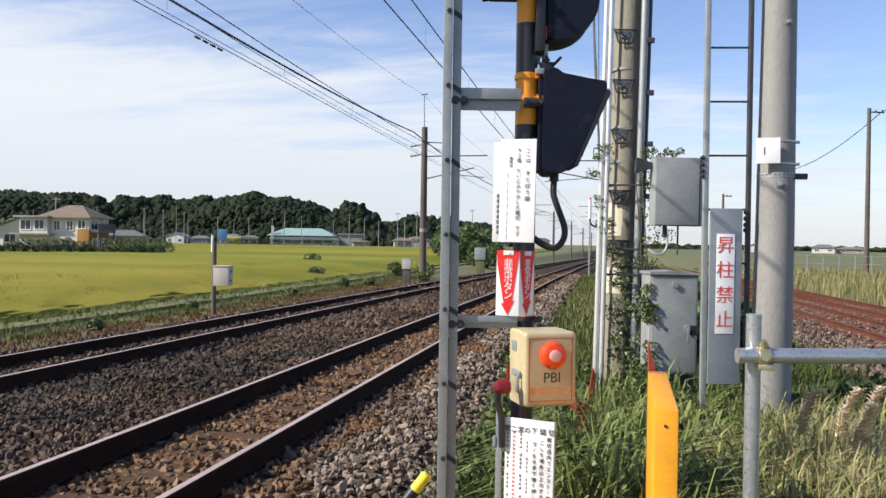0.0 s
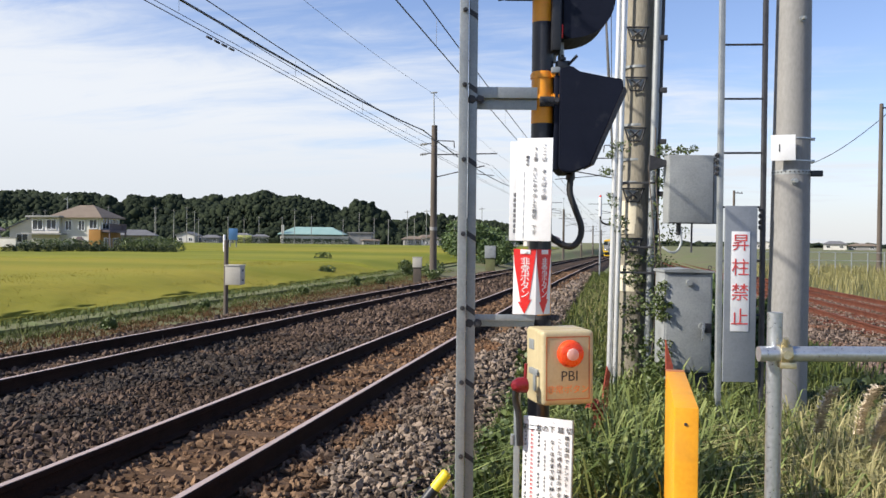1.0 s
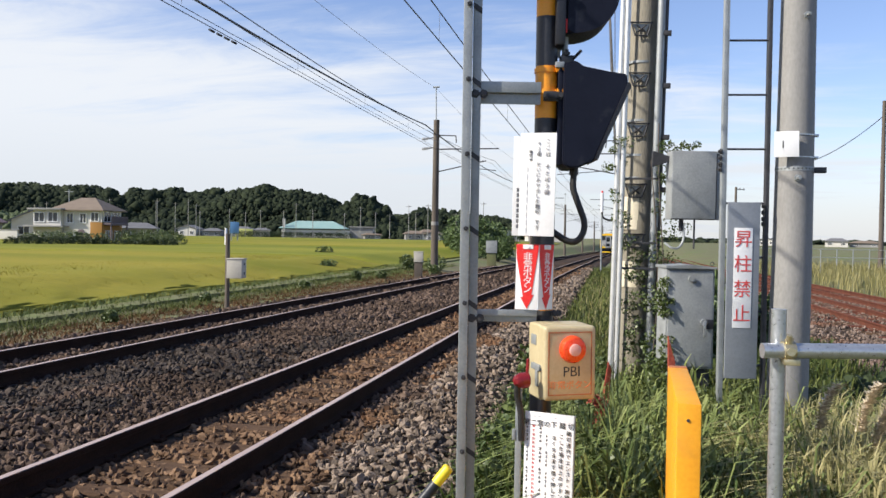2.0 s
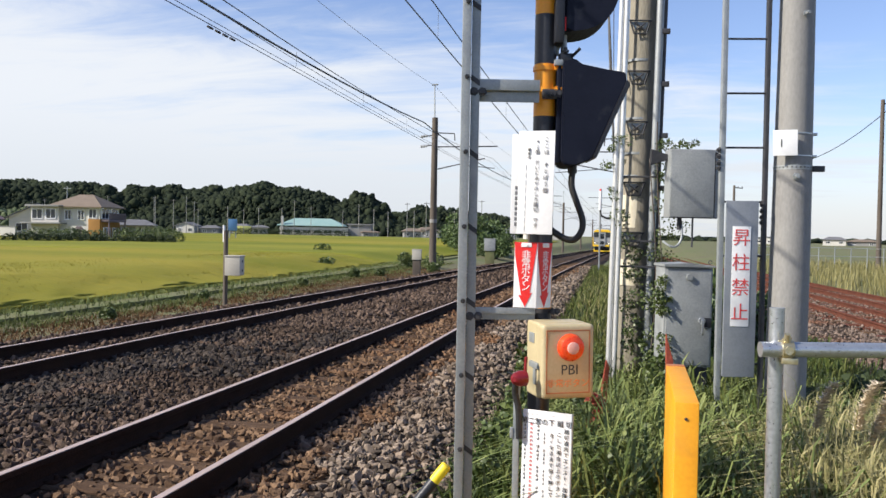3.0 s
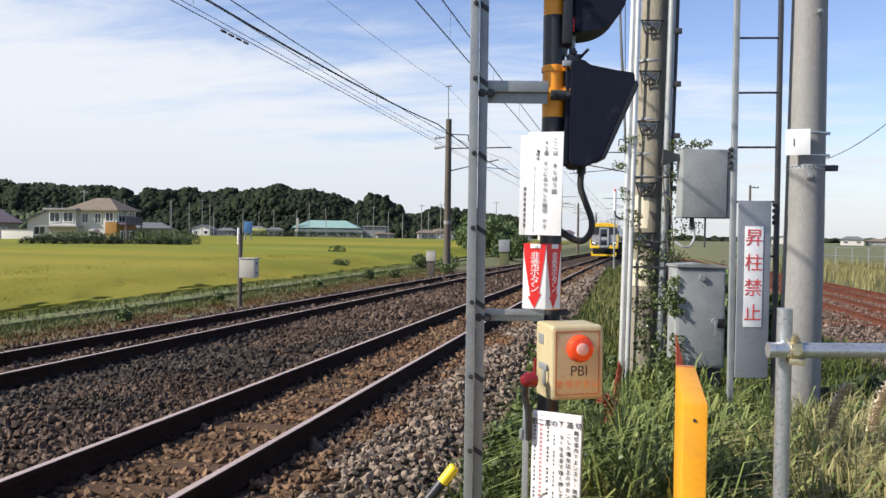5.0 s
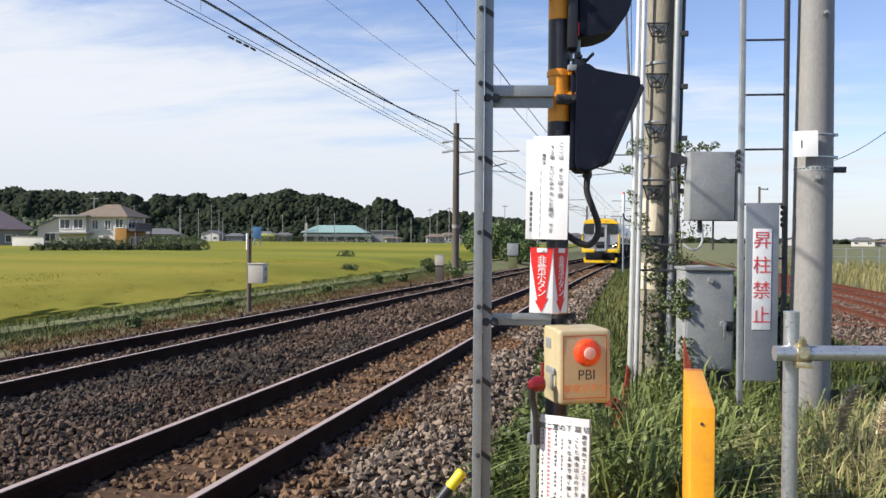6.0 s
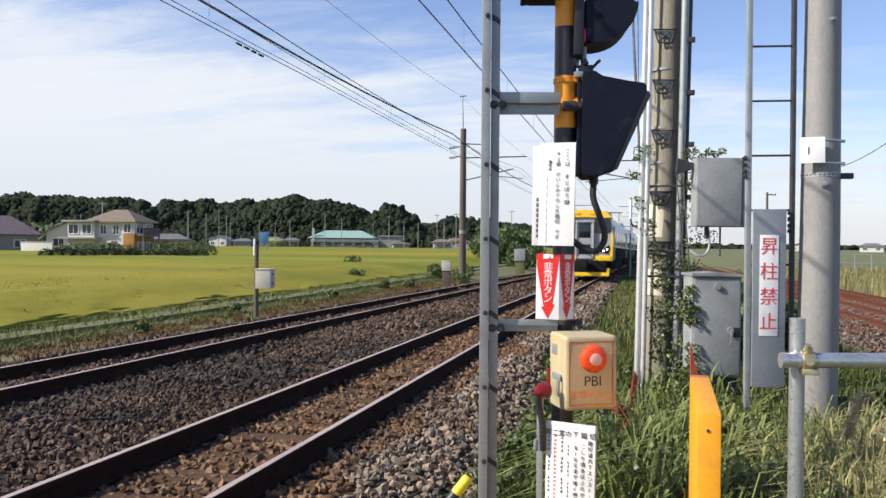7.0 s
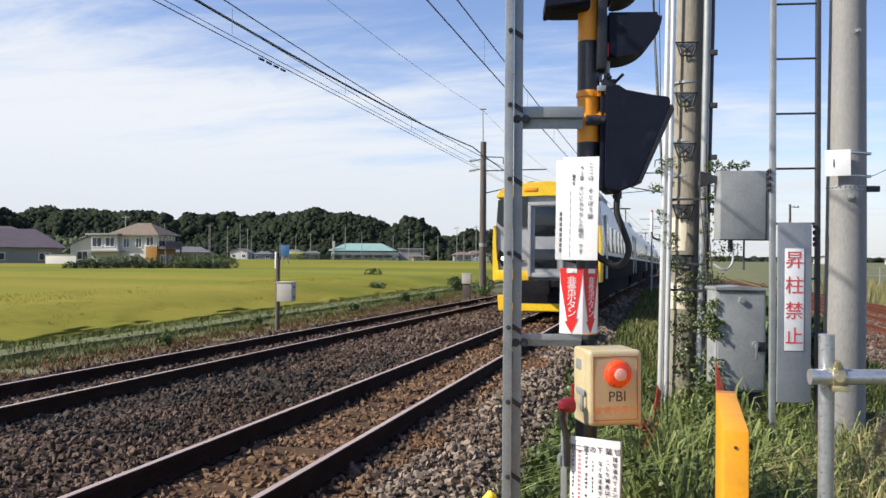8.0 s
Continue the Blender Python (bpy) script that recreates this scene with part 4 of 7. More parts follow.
def build_concrete_pole():
    pole = thing("concrete_pole", (0.27, 8.85, -0.5), "weathered concrete pole with steel conduits, bands and climbing vines", "pole")
    lean = [(0.250, 8.84, -0.5), (0.302, 8.87, 1.5), (0.333, 8.92, 3.85), (0.35, 8.95, 6.0)]
    bm = bmesh.new()
    tube(bm, lean, [0.162, 0.150, 0.137, 0.125], 36)
    part("shaft", bm, "concrete", pole)

    def at(z):
        k = (z + 0.5) / 6.5
        return Vector((0.25 + 0.105 * k, 8.84 + 0.11 * k, z))
    bm = bmesh.new()
    tube(bm, [at(1.50), at(1.83)], [0.1535, 0.1515], 36)
    part("wrap", bm, "cream_wrap", pole, "cream painted stretch")
    bm = bmesh.new()
    tube(bm, [at(0.92), at(1.18)], [0.1575, 0.156], 36)
    part("lower_wrap", bm, "cream_wrap", pole, "cream painted stretch")
    for z in (3.19, 2.60, 2.25, 2.02, 1.55, 1.12, 0.98):
        bm = bmesh.new()
        tube(bm, [at(z - 0.012), at(z + 0.012)], 0.157 - 0.004 * z, 32)
        part("steel_band", bm, "galv", pole)
    for z in (3.52, 3.015, 2.51, 1.90, 1.40):
        m = facing(at(z) + Vector((-0.02, -0.165, 0)), VIEW - 2)
        bm = bmesh.new()
        for a, b in (((-0.115, 0.055), (0.115, 0.055)), ((-0.10, 0.05), (-0.06, -0.075)), ((0.10, 0.05), (0.06, -0.075)), ((-0.06, -0.075), (0.06, -0.075)),
                     ((-0.05, 0.03), (0.04, -0.04)), ((0.05, 0.03), (-0.04, -0.04))):
            tube(bm, [m @ Vector((a[0], 0, a[1])), m @ Vector((b[0], 0, b[1]))], 0.0085, 6)
        foot = part("step_bracket", bm, "dark_steel", pole, "folded steel foot bracket")
        bm = bmesh.new()
        prism(bm, [(-0.088, 0.045), (0.088, 0.045), (0.05, -0.03), (0.02, 0.0), (-0.02, 0.0), (-0.05, -0.03)], 0.006, m @ Matrix.Translation((0, 0.012, 0)))
        part("step_plate", bm, "galv", foot)
    for x0, x1, y, r, mat, n in ((0.055, 0.112, 8.50, 0.027, "bright_pipe", "conduit"), (0.112, 0.160, 8.49, 0.025, "bright_pipe", "conduit"),
                                 (0.085, 0.135, 8.66, 0.016, "dark_steel", "conduit"), (0.425, 0.488, 8.64, 0.038, "galv", "conduit"), (0.46, 0.53, 8.72, 0.034, "dark_steel", "conduit")):
        bm = bmesh.new()
        tube(bm, [(x0 - 0.015, y - 0.02, -0.5), (x0, y, 0.19), (x1, y + 0.07, 3.77), (x1 + 0.02, y + 0.1, 6.0)], r, 16)
        part(n, bm, mat, pole)
    for z in (3.45, 2.93, 2.42, 1.9):
        bm = bmesh.new()
        box(bm, (0.535, 8.70, z), (0.10, 0.05, 0.05), None, 0.006)
        part("conduit_clip", bm, "dark_steel", pole)
    for z in (2.0, 1.37, 1.12):
        bm = bmesh.new()
        box(bm, (0.27, 8.54, z), (0.42, 0.012, 0.02), None, 0.002)
        part("cross_strip", bm, "dark_steel", pole)
    # loose cables beside the pole
    for pts, r in (([(-0.05, 9.6, 4.6), (0.0, 9.3, 3.4), (0.06, 9.0, 2.4), (0.10, 8.8, 1.5)], 0.012), ([(-0.06, 8.9, 4.4), (0.03, 8.7, 3.0)], 0.006), ([(0.02, 8.9, 4.4), (0.06, 8.8, 2.2)], 0.004)):
        bm = bmesh.new()
        tube(bm, smooth_path(pts, 5), r, 8)
        part("cable", bm, "rubber", pole, "hanging black cable")


build_concrete_pole()


# ------------------------------------------------------------------ the train
TRAIN_END, TRAIN_SPEED = 23.3, 22.7
M["train_yellow"] = surf("train_yellow", (0.80, 0.50, 0.015), (0.86, 0.56, 0.02), 0.3, scale=0.8, fine=20, bump=0.01, coat=0.3)
M["train_white"] = surf("train_white", (0.50, 0.52, 0.54), (0.60, 0.61, 0.62), 0.35, scale=0.6, fine=20, bump=0.01, dirt=(0.45, 0.46, 0.47), dirt_amount=0.2, dirt_scale=0.8)
M["train_grey"] = surf("train_grey", (0.30, 0.305, 0.31), (0.39, 0.395, 0.40), 0.4, scale=0.8, fine=20, bump=0.01, dirt=(0.2, 0.2, 0.2), dirt_amount=0.3, dirt_scale=1.2)
M["train_black"] = surf("train_black", (0.010, 0.010, 0.012), (0.022, 0.022, 0.022), 0.95, scale=2, fine=20, bump=0.05, spec=0.04)
M["train_roof"] = surf("train_roof", (0.28, 0.29, 0.30), (0.36, 0.37, 0.38), 0.7, scale=1, fine=20, bump=0.05)
M["train_glass"] = glass_mat("train_glass", (0.012, 0.016, 0.02))
M["lamp_on"] = surf("lit_headlamp", (1.0, 0.95, 0.85), (1.0, 0.97, 0.9), 0.3, bump=0.0, emit=2.0)
train = thing("train", (0, 0, 0), "yellow and white electric express train running on the near track", "train")


def body_outline(w=1.45, floor=1.0, side=3.05, roof=3.68):
    pts = [(-w * 0.94, floor), (-w, floor + 0.35), (-w, 2.1), (-w * 0.955, side)]
    for k in range(1, 8):
        a = math.pi * k / 8
        pts.append((-w * 0.955 * math.cos(a), side + (roof - side) * math.sin(a) ** 0.75))
    return pts + [(w * 0.955, side), (w, 2.1), (w, floor + 0.35), (w * 0.94, floor)]


def build_car(y0, length, nose):
    """One car from y0 backwards; the leading one has a cab."""
    out = body_outline()
    bm = bmesh.new()
    prism(bm, out, length, Matrix.Translation((0, y0, 0)))
    body = part("car_body", bm, "train_white", train, "pale grey car body with a dark floor line")
    for s in (-1, 1):
        # dark lower side, with the shade it lies in put into the black colour
        bm = bmesh.new()
        box(bm, (s * 1.435, y0 + length * 0.5, 1.38), (0.06, length - 0.1, 0.74), None, 0.01)
        part("lower_band", bm, "train_black", body, "dark lower body and its shade as one black band below the windows")
        n = 9
        for k in range(n):
            y = y0 + 2.6 + (length - 4.6) * k / (n - 1)
            bm = bmesh.new()
            box(bm, (s * 1.435, y, 2.25), (0.05, 1.45, 0.78), pose(0, 0, 0), 0.02)
            part("window", bm, "train_glass", body)
        for y in (y0 + 1.35, y0 + length - 0.9):
            bm = bmesh.new()
            box(bm, (s * 1.442, y, 1.98), (0.05, 0.75, 1.85), None, 0.02)
            door = part("door", bm, "train_grey", body, "grey passenger door")
            bm = bmesh.new()
            box(bm, (s * 1.455, y, 2.35), (0.04, 0.42, 0.7), None, 0.02)
            part("door_window", bm, "train_glass", door)
    bm = bmesh.new()
    box(bm, (0, y0 + length * 0.5, 0.74), (2.5, length * 0.86, 0.56), None, 0.05)
    part("underframe", bm, "train_black", train, "dark underfloor equipment")
    for c in (3.2, length - 3.2):
        bm = bmesh.new()
        box(bm, (0, y0 + c, 0.50), (2.1, 3.1, 0.32), None, 0.04)
        bogie = part("bogie", bm, "train_black", train)
        for a in (-1.05, 1.05):
            for s in (-1, 1):
                bm = bmesh.new()
                tube(bm, [(s * 0.50, y0 + c + a, 0.43), (s * 0.60, y0 + c + a, 0.43)], 0.43, 24)
                part("wheel", bm, "train_grey", bogie)
    bm = bmesh.new()
    box(bm, (0, y0 + length * 0.4, 3.80), (1.7, 3.6, 0.36), None, 0.08)
    part("roof_unit", bm, "train_roof", train, "grey roof equipment")


for k in range(5):
    build_car(0.35 + 20.4 * k, 20.0, k == 0)


def build_cab():
    """The end of the leading car: dark glass, a corridor door, yellow brow, corner pillars and skirt."""
    front = -0.42
    bm = bmesh.new()
    prism(bm, body_outline(1.44, 1.02, 3.05, 3.66), 0.8, Matrix.Translation((0, front + 0.05, 0)), 0.06)
    cab = part("cab", bm, "train_grey", train, "grey cab end")
    bm = bmesh.new()
    brow = [(-1.40, 3.30), (-1.28, 3.48), (-0.95, 3.64), (0.0, 3.72), (0.95, 3.64), (1.28, 3.48), (1.40, 3.30), (1.34, 3.26), (0, 3.33), (-1.34, 3.26)]
    prism(bm, brow, 1.5, Matrix.Translation((0, front - 0.06, 0)), 0.03)
    brow_ob = part("brow", bm, "train_yellow", train, "yellow roof brow with marker lamps")
    for s in (-0.42, 0.42):
        bm = bmesh.new()
        box(bm, (s, front - 0.065, 3.50), (0.36, 0.04, 0.10), None, 0.015)
        part("brow_lamp", bm, "orange", brow_ob, "amber-covered brow lamp")
    for s in (-1, 1):
        bm = bmesh.new()
        prism(bm, [(s * 0.50, 2.50), (s * 1.24, 2.50), (s * 1.36, 2.62), (s * 1.33, 3.22), (s * 0.50, 3.28)], 0.05, Matrix.Translation((0, front - 0.01, 0)), 0.012)
        part("windscreen", bm, "train_glass", cab, "dark windscreen")
        bm = bmesh.new()
        tube(bm, [(s * 0.90, front - 0.04, 2.44), (s * 0.70, front - 0.05, 3.05)], 0.012, 6)
        part("wiper", bm, "train_black", cab)
        bm = bmesh.new()
        prism(bm, [(s * 1.27, 1.0), (s * 1.46, 1.0), (s * 1.47, 2.1), (s * 1.455, 2.52), (s * 1.37, 2.52), (s * 1.37, 1.9), (s * 1.31, 1.4)], 0.9, Matrix.Translation((0, front - 0.02, 0)), 0.015)
        part("corner_pillar", bm, "train_yellow", cab, "yellow corner pillar")
        bm = bmesh.new()
        prism(bm, [(s * 0.52, 1.56), (s * 1.20, 1.40), (s * 1.34, 1.62), (s * 1.28, 1.86), (s * 0.95, 1.62)], 0.04, Matrix.Translation((0, front - 0.03, 0)), 0.008)
        cluster = part("headlamp_cluster", bm, "train_black", cab, "black headlamp cluster")
        for u, z in ((0.98, 1.54), (1.17, 1.62)):
            bm = bmesh.new()
            tube(bm, [(s * u, front - 0.03, z), (s * u, front - 0.055, z)], 0.055, 16)
            part("headlamp", bm, "lamp_on", cluster, "lit headlamp")
        bm = bmesh.new()
        box(bm, (s * 0.92, front - 0.02, 1.16), (0.92, 0.08, 0.28), None, 0.02)
        part("yellow_panel", bm, "train_yellow", cab, "yellow panel under the headlamps")
    bm = bmesh.new()
    for s in (-0.44, 0.44):
        box(bm, (s, front - 0.06, 2.12), (0.09, 0.12, 1.98), None, 0.015)
    box(bm, (0, front - 0.06, 3.10), (0.97, 0.12, 0.10), None, 0.015)
    box(bm, (0, front - 0.04, 1.18), (0.97, 0.12, 0.12), None, 0.015)
    part("door_frame", bm, "train_grey", cab, "pale frame round the corridor door")
    bm = bmesh.new()
    box(bm, (0, front - 0.01, 2.10), (0.80, 0.08, 1.90), None, 0.01)
    door = part("corridor_door", bm, "train_grey", cab, "grey corridor door")
    for z, h in ((2.62, 0.78), (1.62, 0.52)):
        bm = bmesh.new()
        box(bm, (0, front - 0.055, z), (0.60, 0.02, h), None, 0.01)
        part("door_window", bm, "train_glass", door)
    bm = bmesh.new()
    box(bm, (0, front + 0.25, 0.72), (2.3, 0.7, 0.62), None, 0.04)
    part("coupler_recess", bm, "train_black", train, "black coupler recess")
    bm = bmesh.new()
    tube(bm, [(0, front + 0.2, 0.86), (0, front - 0.30, 0.86)], 0.12, 12)
    box(bm, (0, front - 0.36, 0.86), (0.34, 0.28, 0.40), None, 0.04)
    part("coupler", bm, "train_black", train, "dark tight-lock coupler")
    bm = bmesh.new()
    prism(bm, [(-1.28, 0.20), (1.28, 0.20), (1.32, 0.62), (0.88, 0.62), (0.80, 0.40), (-0.80, 0.40), (-0.88, 0.62), (-1.32, 0.62)], 0.5, Matrix.Translation((0, front - 0.08, 0)), 0.02)
    part("obstacle_guard", bm, "train_yellow", train, "yellow obstacle guard")


build_cab()


def pantograph(y):
    bm = bmesh.new()
    for s in (-0.5, 0.5):
        tube(bm, [(s, y - 0.6, 3.75), (s * 0.8, y + 0.9, 4.4), (s * 0.9, y - 0.1, 5.0)], 0.03, 8)
    tube(bm, [(-0.75, y - 0.1, 5.0), (0.75, y - 0.1, 5.0)], 0.04, 8)
    part("pantograph", bm, "train_black", train, "raised pantograph")


pantograph(31.0)
pantograph(72.0)


# ------------------------------------------------------------------ hills, fields and town to the west
def blob_base(seed):
    """A low round clump of 80 triangles."""
    bm = bmesh.new()
    bmesh.ops.create_icosphere(bm, subdivisions=2, radius=1.0)
    rnd = random.Random(seed)
    for v in bm.verts:
        v.co *= 0.82 + 0.36 * rnd.random()
    V = np.array([v.co for v in bm.verts])
    T = np.array([[v.index for v in f.verts] for f in bm.faces])
    bm.free()
    return V, T


def stone_base(seed):
    """A crushed stone: the hull of a few scattered points, with flat broken faces."""
    bm = bmesh.new()
    rnd = random.Random(seed)
    for k in range(11):
        v = Vector((rnd.gauss(0, 1), rnd.gauss(0, 1), rnd.gauss(0, 1))).normalized()
        bm.verts.new(v * rnd.uniform(0.8, 1.15))
    bmesh.ops.convex_hull(bm, input=bm.verts)
    bmesh.ops.triangulate(bm, faces=bm.faces)
    bmesh.ops.recalc_face_normals(bm, faces=bm.faces)
    bm.verts.index_update()
    V = np.array([v.co for v in bm.verts])
    T = np.array([[v.index for v in f.verts] for f in bm.faces])
    bm.free()
    return V, T


def turns(n, rng):
    """n random rotation matrices."""
    q = rng.normal(size=(n, 4))
    q /= np.linalg.norm(q, axis=1)[:, None]
    w, x, y, z = q.T
    return np.stack([np.stack([1 - 2 * (y * y + z * z), 2 * (x * y - z * w), 2 * (x * z + y * w)], 1),
                     np.stack([2 * (x * y + z * w), 1 - 2 * (x * x + z * z), 2 * (y * z - x * w)], 1),
                     np.stack([2 * (x * z - y * w), 2 * (y * z + x * w), 1 - 2 * (x * x + y * y)], 1)], 1)


def scatter(bases, at, size, rng, spin=True):
    """Copies of the base meshes at the places at, scaled by size (n or n x 3), as arrays."""
    at = np.asarray(at, float)
    size = np.asarray(size, float)
    if size.ndim == 1:
        size = size[:, None].repeat(3, 1)
    pick = rng.integers(0, len(bases), len(at))
    Vs, Ts, base = [], [], 0
    for b, (V, T) in enumerate(bases):
        idx = np.where(pick == b)[0]
        if not len(idx):
            continue
        R = turns(len(idx), rng) if spin else np.repeat(np.eye(3)[None], len(idx), 0)
        P = np.einsum("nij,nkj->nki", R, np.repeat(V[None], len(idx), 0)) * size[idx][:, None, :] + at[idx][:, None, :]
        Vs.append(P.reshape(-1, 3))
        Ts.append((T[None] + (np.arange(len(idx)) * len(V))[:, None, None]).reshape(-1, 3) + base)
        base += len(idx) * len(V)
    return np.concatenate(Vs), np.concatenate(Ts)


BLOBS = [blob_base(s) for s in range(4)]
STONES = [stone_base(s) for s in range(10, 18)]


def wooded_hill(x, y, length, depth, height, turn, seed, count, label, material="wood_far", sharp=2.0, size=4.0):
    """A long hill covered in tree crowns; turn: the bearing of its long side in degrees."""
    rng = np.random.default_rng(seed)
    u = rng.uniform(-1, 1, count)
    v = rng.uniform(-1, 1, count)
    wob = 0.05 * np.sin(u * 7 + seed) + 0.04 * np.sin(u * 17 + 2 * seed) + 0.03 * np.sin(u * 31 + seed)
    prof = np.clip(1 - np.abs(u) ** sharp, 0, None) * (1 + wob)
    h = height * prof * np.sqrt(np.clip(1 - v * v, 0, None))
    c, s = math.cos(radians(turn)), math.sin(radians(turn))
    gx, gy = u * length, v * depth
    at = np.stack([x + gx * c - gy * s, y + gx * s + gy * c, h - 2.0], 1)
    k = np.clip(rng.lognormal(-0.12, 0.42, count), 0.4, 2.3)[:, None] * np.array([[size, size, size * 1.1]])
    V, T = scatter(STONES, at, k, rng)
    # the slope itself, under the crowns
    n, m = 40, 9
    gv, gt = [], []
    for i in range(n + 1):
        for j in range(m + 1):
            a, b = -1 + 2 * i / n, -1 + 2 * j / m
            hh = height * max(0, 1 - abs(a) ** sharp) * math.sqrt(max(0, 1 - b * b)) - 3.0
            gv.append((x + a * length * c - b * depth * s, y + a * length * s + b * depth * c, hh))
    for i in range(n):
        for j in range(m):
            q = i * (m + 1) + j
            gt += [(q, q + m + 1, q + m + 2), (q, q + m + 2, q + 1)]
    gt = np.array(gt) + len(V)
    V, T = np.concatenate([V, gv]), np.concatenate([T, gt])
    ob = tri_mesh("wooded_hill", V, T, material, label, "hill", "stuff", True)
    return ob


wooded_hill(-200, 475, 90, 50, 27.5, 11, 1, 12000, "dark green wooded hill with a rounded top beyond the fields", sharp=2.2, size=1.35)
wooded_hill(-262, 480, 85, 40, 22.5, 11, 7, 7000, "dark wooded shoulder of the long hill", sharp=2.8, size=1.35)
wooded_hill(-138.5, 476, 22, 22, 23.0, 11, 2, 2800, "small steep wooded knoll beside the long hill", sharp=2.6, size=1.3)
wooded_hill(-244, 462, 60, 30, 26.3, 27, 11, 5000, "dark wooded rise to the west of the long hill", sharp=3.0, size=1.5)
wooded_hill(-300, 424, 54, 30, 24.5, 35, 12, 5000, "dark wooded ridge behind the white house", sharp=4.0, size=1.6)
wooded_hill(-118, 620, 80, 40, 20, 11, 3, 3000, "distant low wooded hill", sharp=2.0, size=1.8)
wooded_hill(-405, 420, 150, 50, 27.5, 24, 4, 12000, "dark wooded hill behind the village houses", sharp=8.0, size=1.6)
wooded_hill(-395, 345, 95, 30, 38, 42, 9, 6000, "high wooded spur behind the farmhouse", sharp=3.0, size=1.6)
wooded_hill(-262, 330, 70, 14, 10, 24, 5, 2500, "paler green grove at the foot of the hill", "bamboo", sharp=3.0, size=1.3)
wooded_hill(-165, 400, 95, 16, 7, 11, 6, 3500, "dark trees at the foot of the hill", sharp=6.0, size=1.4)


def rice_top(x):
    """Height of the heads of rice, sloping off to the bank."""
    return -0.44 + 0.50 * step(-13.1, -17.5, x)


def paddies():
    """Fields of ripe rice between banks; one sheet of heads and leaf tufts for each."""
    plots = [(-13.4, -60, 8, 52), (-13.4, -150, 53.5, 96), (-13.6, -190, 97.5, 160), (-14.0, -230, 161.5, 262), (-62, -150, 0, 52)]
    rng = np.random.default_rng(8)
    for i, (x0, x1, y0, y1) in enumerate(plots):
        nx, ny = 90, 70
        xs = x0 + (x1 - x0) * (np.linspace(0, 1, nx) ** 1.6)
        ys = np.linspace(y0, y1, ny)
        V, T = [], []
        top = (0.12, 0.10, 0.10, 0.12, 0.1)[i]
        for b, y in enumerate(ys):
            for a, x in enumerate(xs):
                edge = a in (0, nx - 1) or b in (0, ny - 1)
                z = -0.52 if edge else min(top - 0.12, rice_top(x) - 0.05) + 0.05 * noise.noise((x * 0.9, y * 0.9, i)) + 0.06 * noise.noise((x * 0.12, y * 0.12, i))
                V.append((x + (0 if edge else rng.uniform(-0.1, 0.1)), y, z))
        for b in range(ny - 1):
            for a in range(nx - 1):
                q = b * nx + a
                T += [(q, q + 1, q + nx + 1), (q, q + nx + 1, q + nx)]
        tri_mesh("rice_field", V, T, "rice_green" if i in (1, 3) else "rice", "greenish field of half-ripe rice" if i in (1, 3) else "golden field of ripe rice ready for harvest", "rice field", "stuff", True)


paddies()


def blades(name, at, height, width, rng, material, label, bend=0.5, category="grass", three=True):
    """Upright curved blades at the places at; height and width for each."""
    at = np.asarray(at, float)
    n = len(at)
    a = rng.uniform(0, 2 * np.pi, n)
    lean = rng.uniform(0.1, 1.0, n) * bend
    way = np.stack([np.cos(a), np.sin(a), np.zeros(n)], 1)
    side = np.stack([-np.sin(a + 0.6), np.cos(a + 0.6), np.zeros(n)], 1) * (width * 0.5)[:, None]
    up = np.array([0, 0, 1.0])
    h = height[:, None]
    p1 = at + up * h * 0.45 + way * h * lean[:, None] * 0.15
    p2 = at + up * h * (0.85 - 0.12 * lean[:, None]) + way * h * lean[:, None] * 0.45
    p3 = at + up * h * (1.0 - 0.45 * lean[:, None]) + way * h * lean[:, None] * 0.95
    V = np.stack([at - side * 0.7, at + side * 0.7, p1 - side, p1 + side, p2 - side * 0.7, p2 + side * 0.7, p3], 1).reshape(-1, 3)
    T = np.array([(0, 1, 3), (0, 3, 2), (2, 3, 5), (2, 5, 4), (4, 5, 6)])
    T = (T[None] + (np.arange(n) * 7)[:, None, None]).reshape(-1, 3)
    return tri_mesh(name, V, T, material, label, category, "stuff")


def patch(n, x0, x1, y0, y1, rng, clump=0.0, lie=None, power=1.0):
    """n places on the ground inside a rectangle, thicker where noise says so and towards y0."""
    x = rng.uniform(x0, x1, n)
    y = y0 + (y1 - y0) * rng.uniform(0, 1, n) ** power
    if clump:
        keep = np.array([noise.noise((a * 1.3, b * 1.3, 3.0)) > rng.uniform(-clump, clump) - 0.25 for a, b in zip(x, y)])
        x, y = x[keep], y[keep]
    f = lie or ground_z
    z = np.array([f(a, b) for a, b in zip(x, y)])
    return np.stack([x, y, z - 0.02], 1)


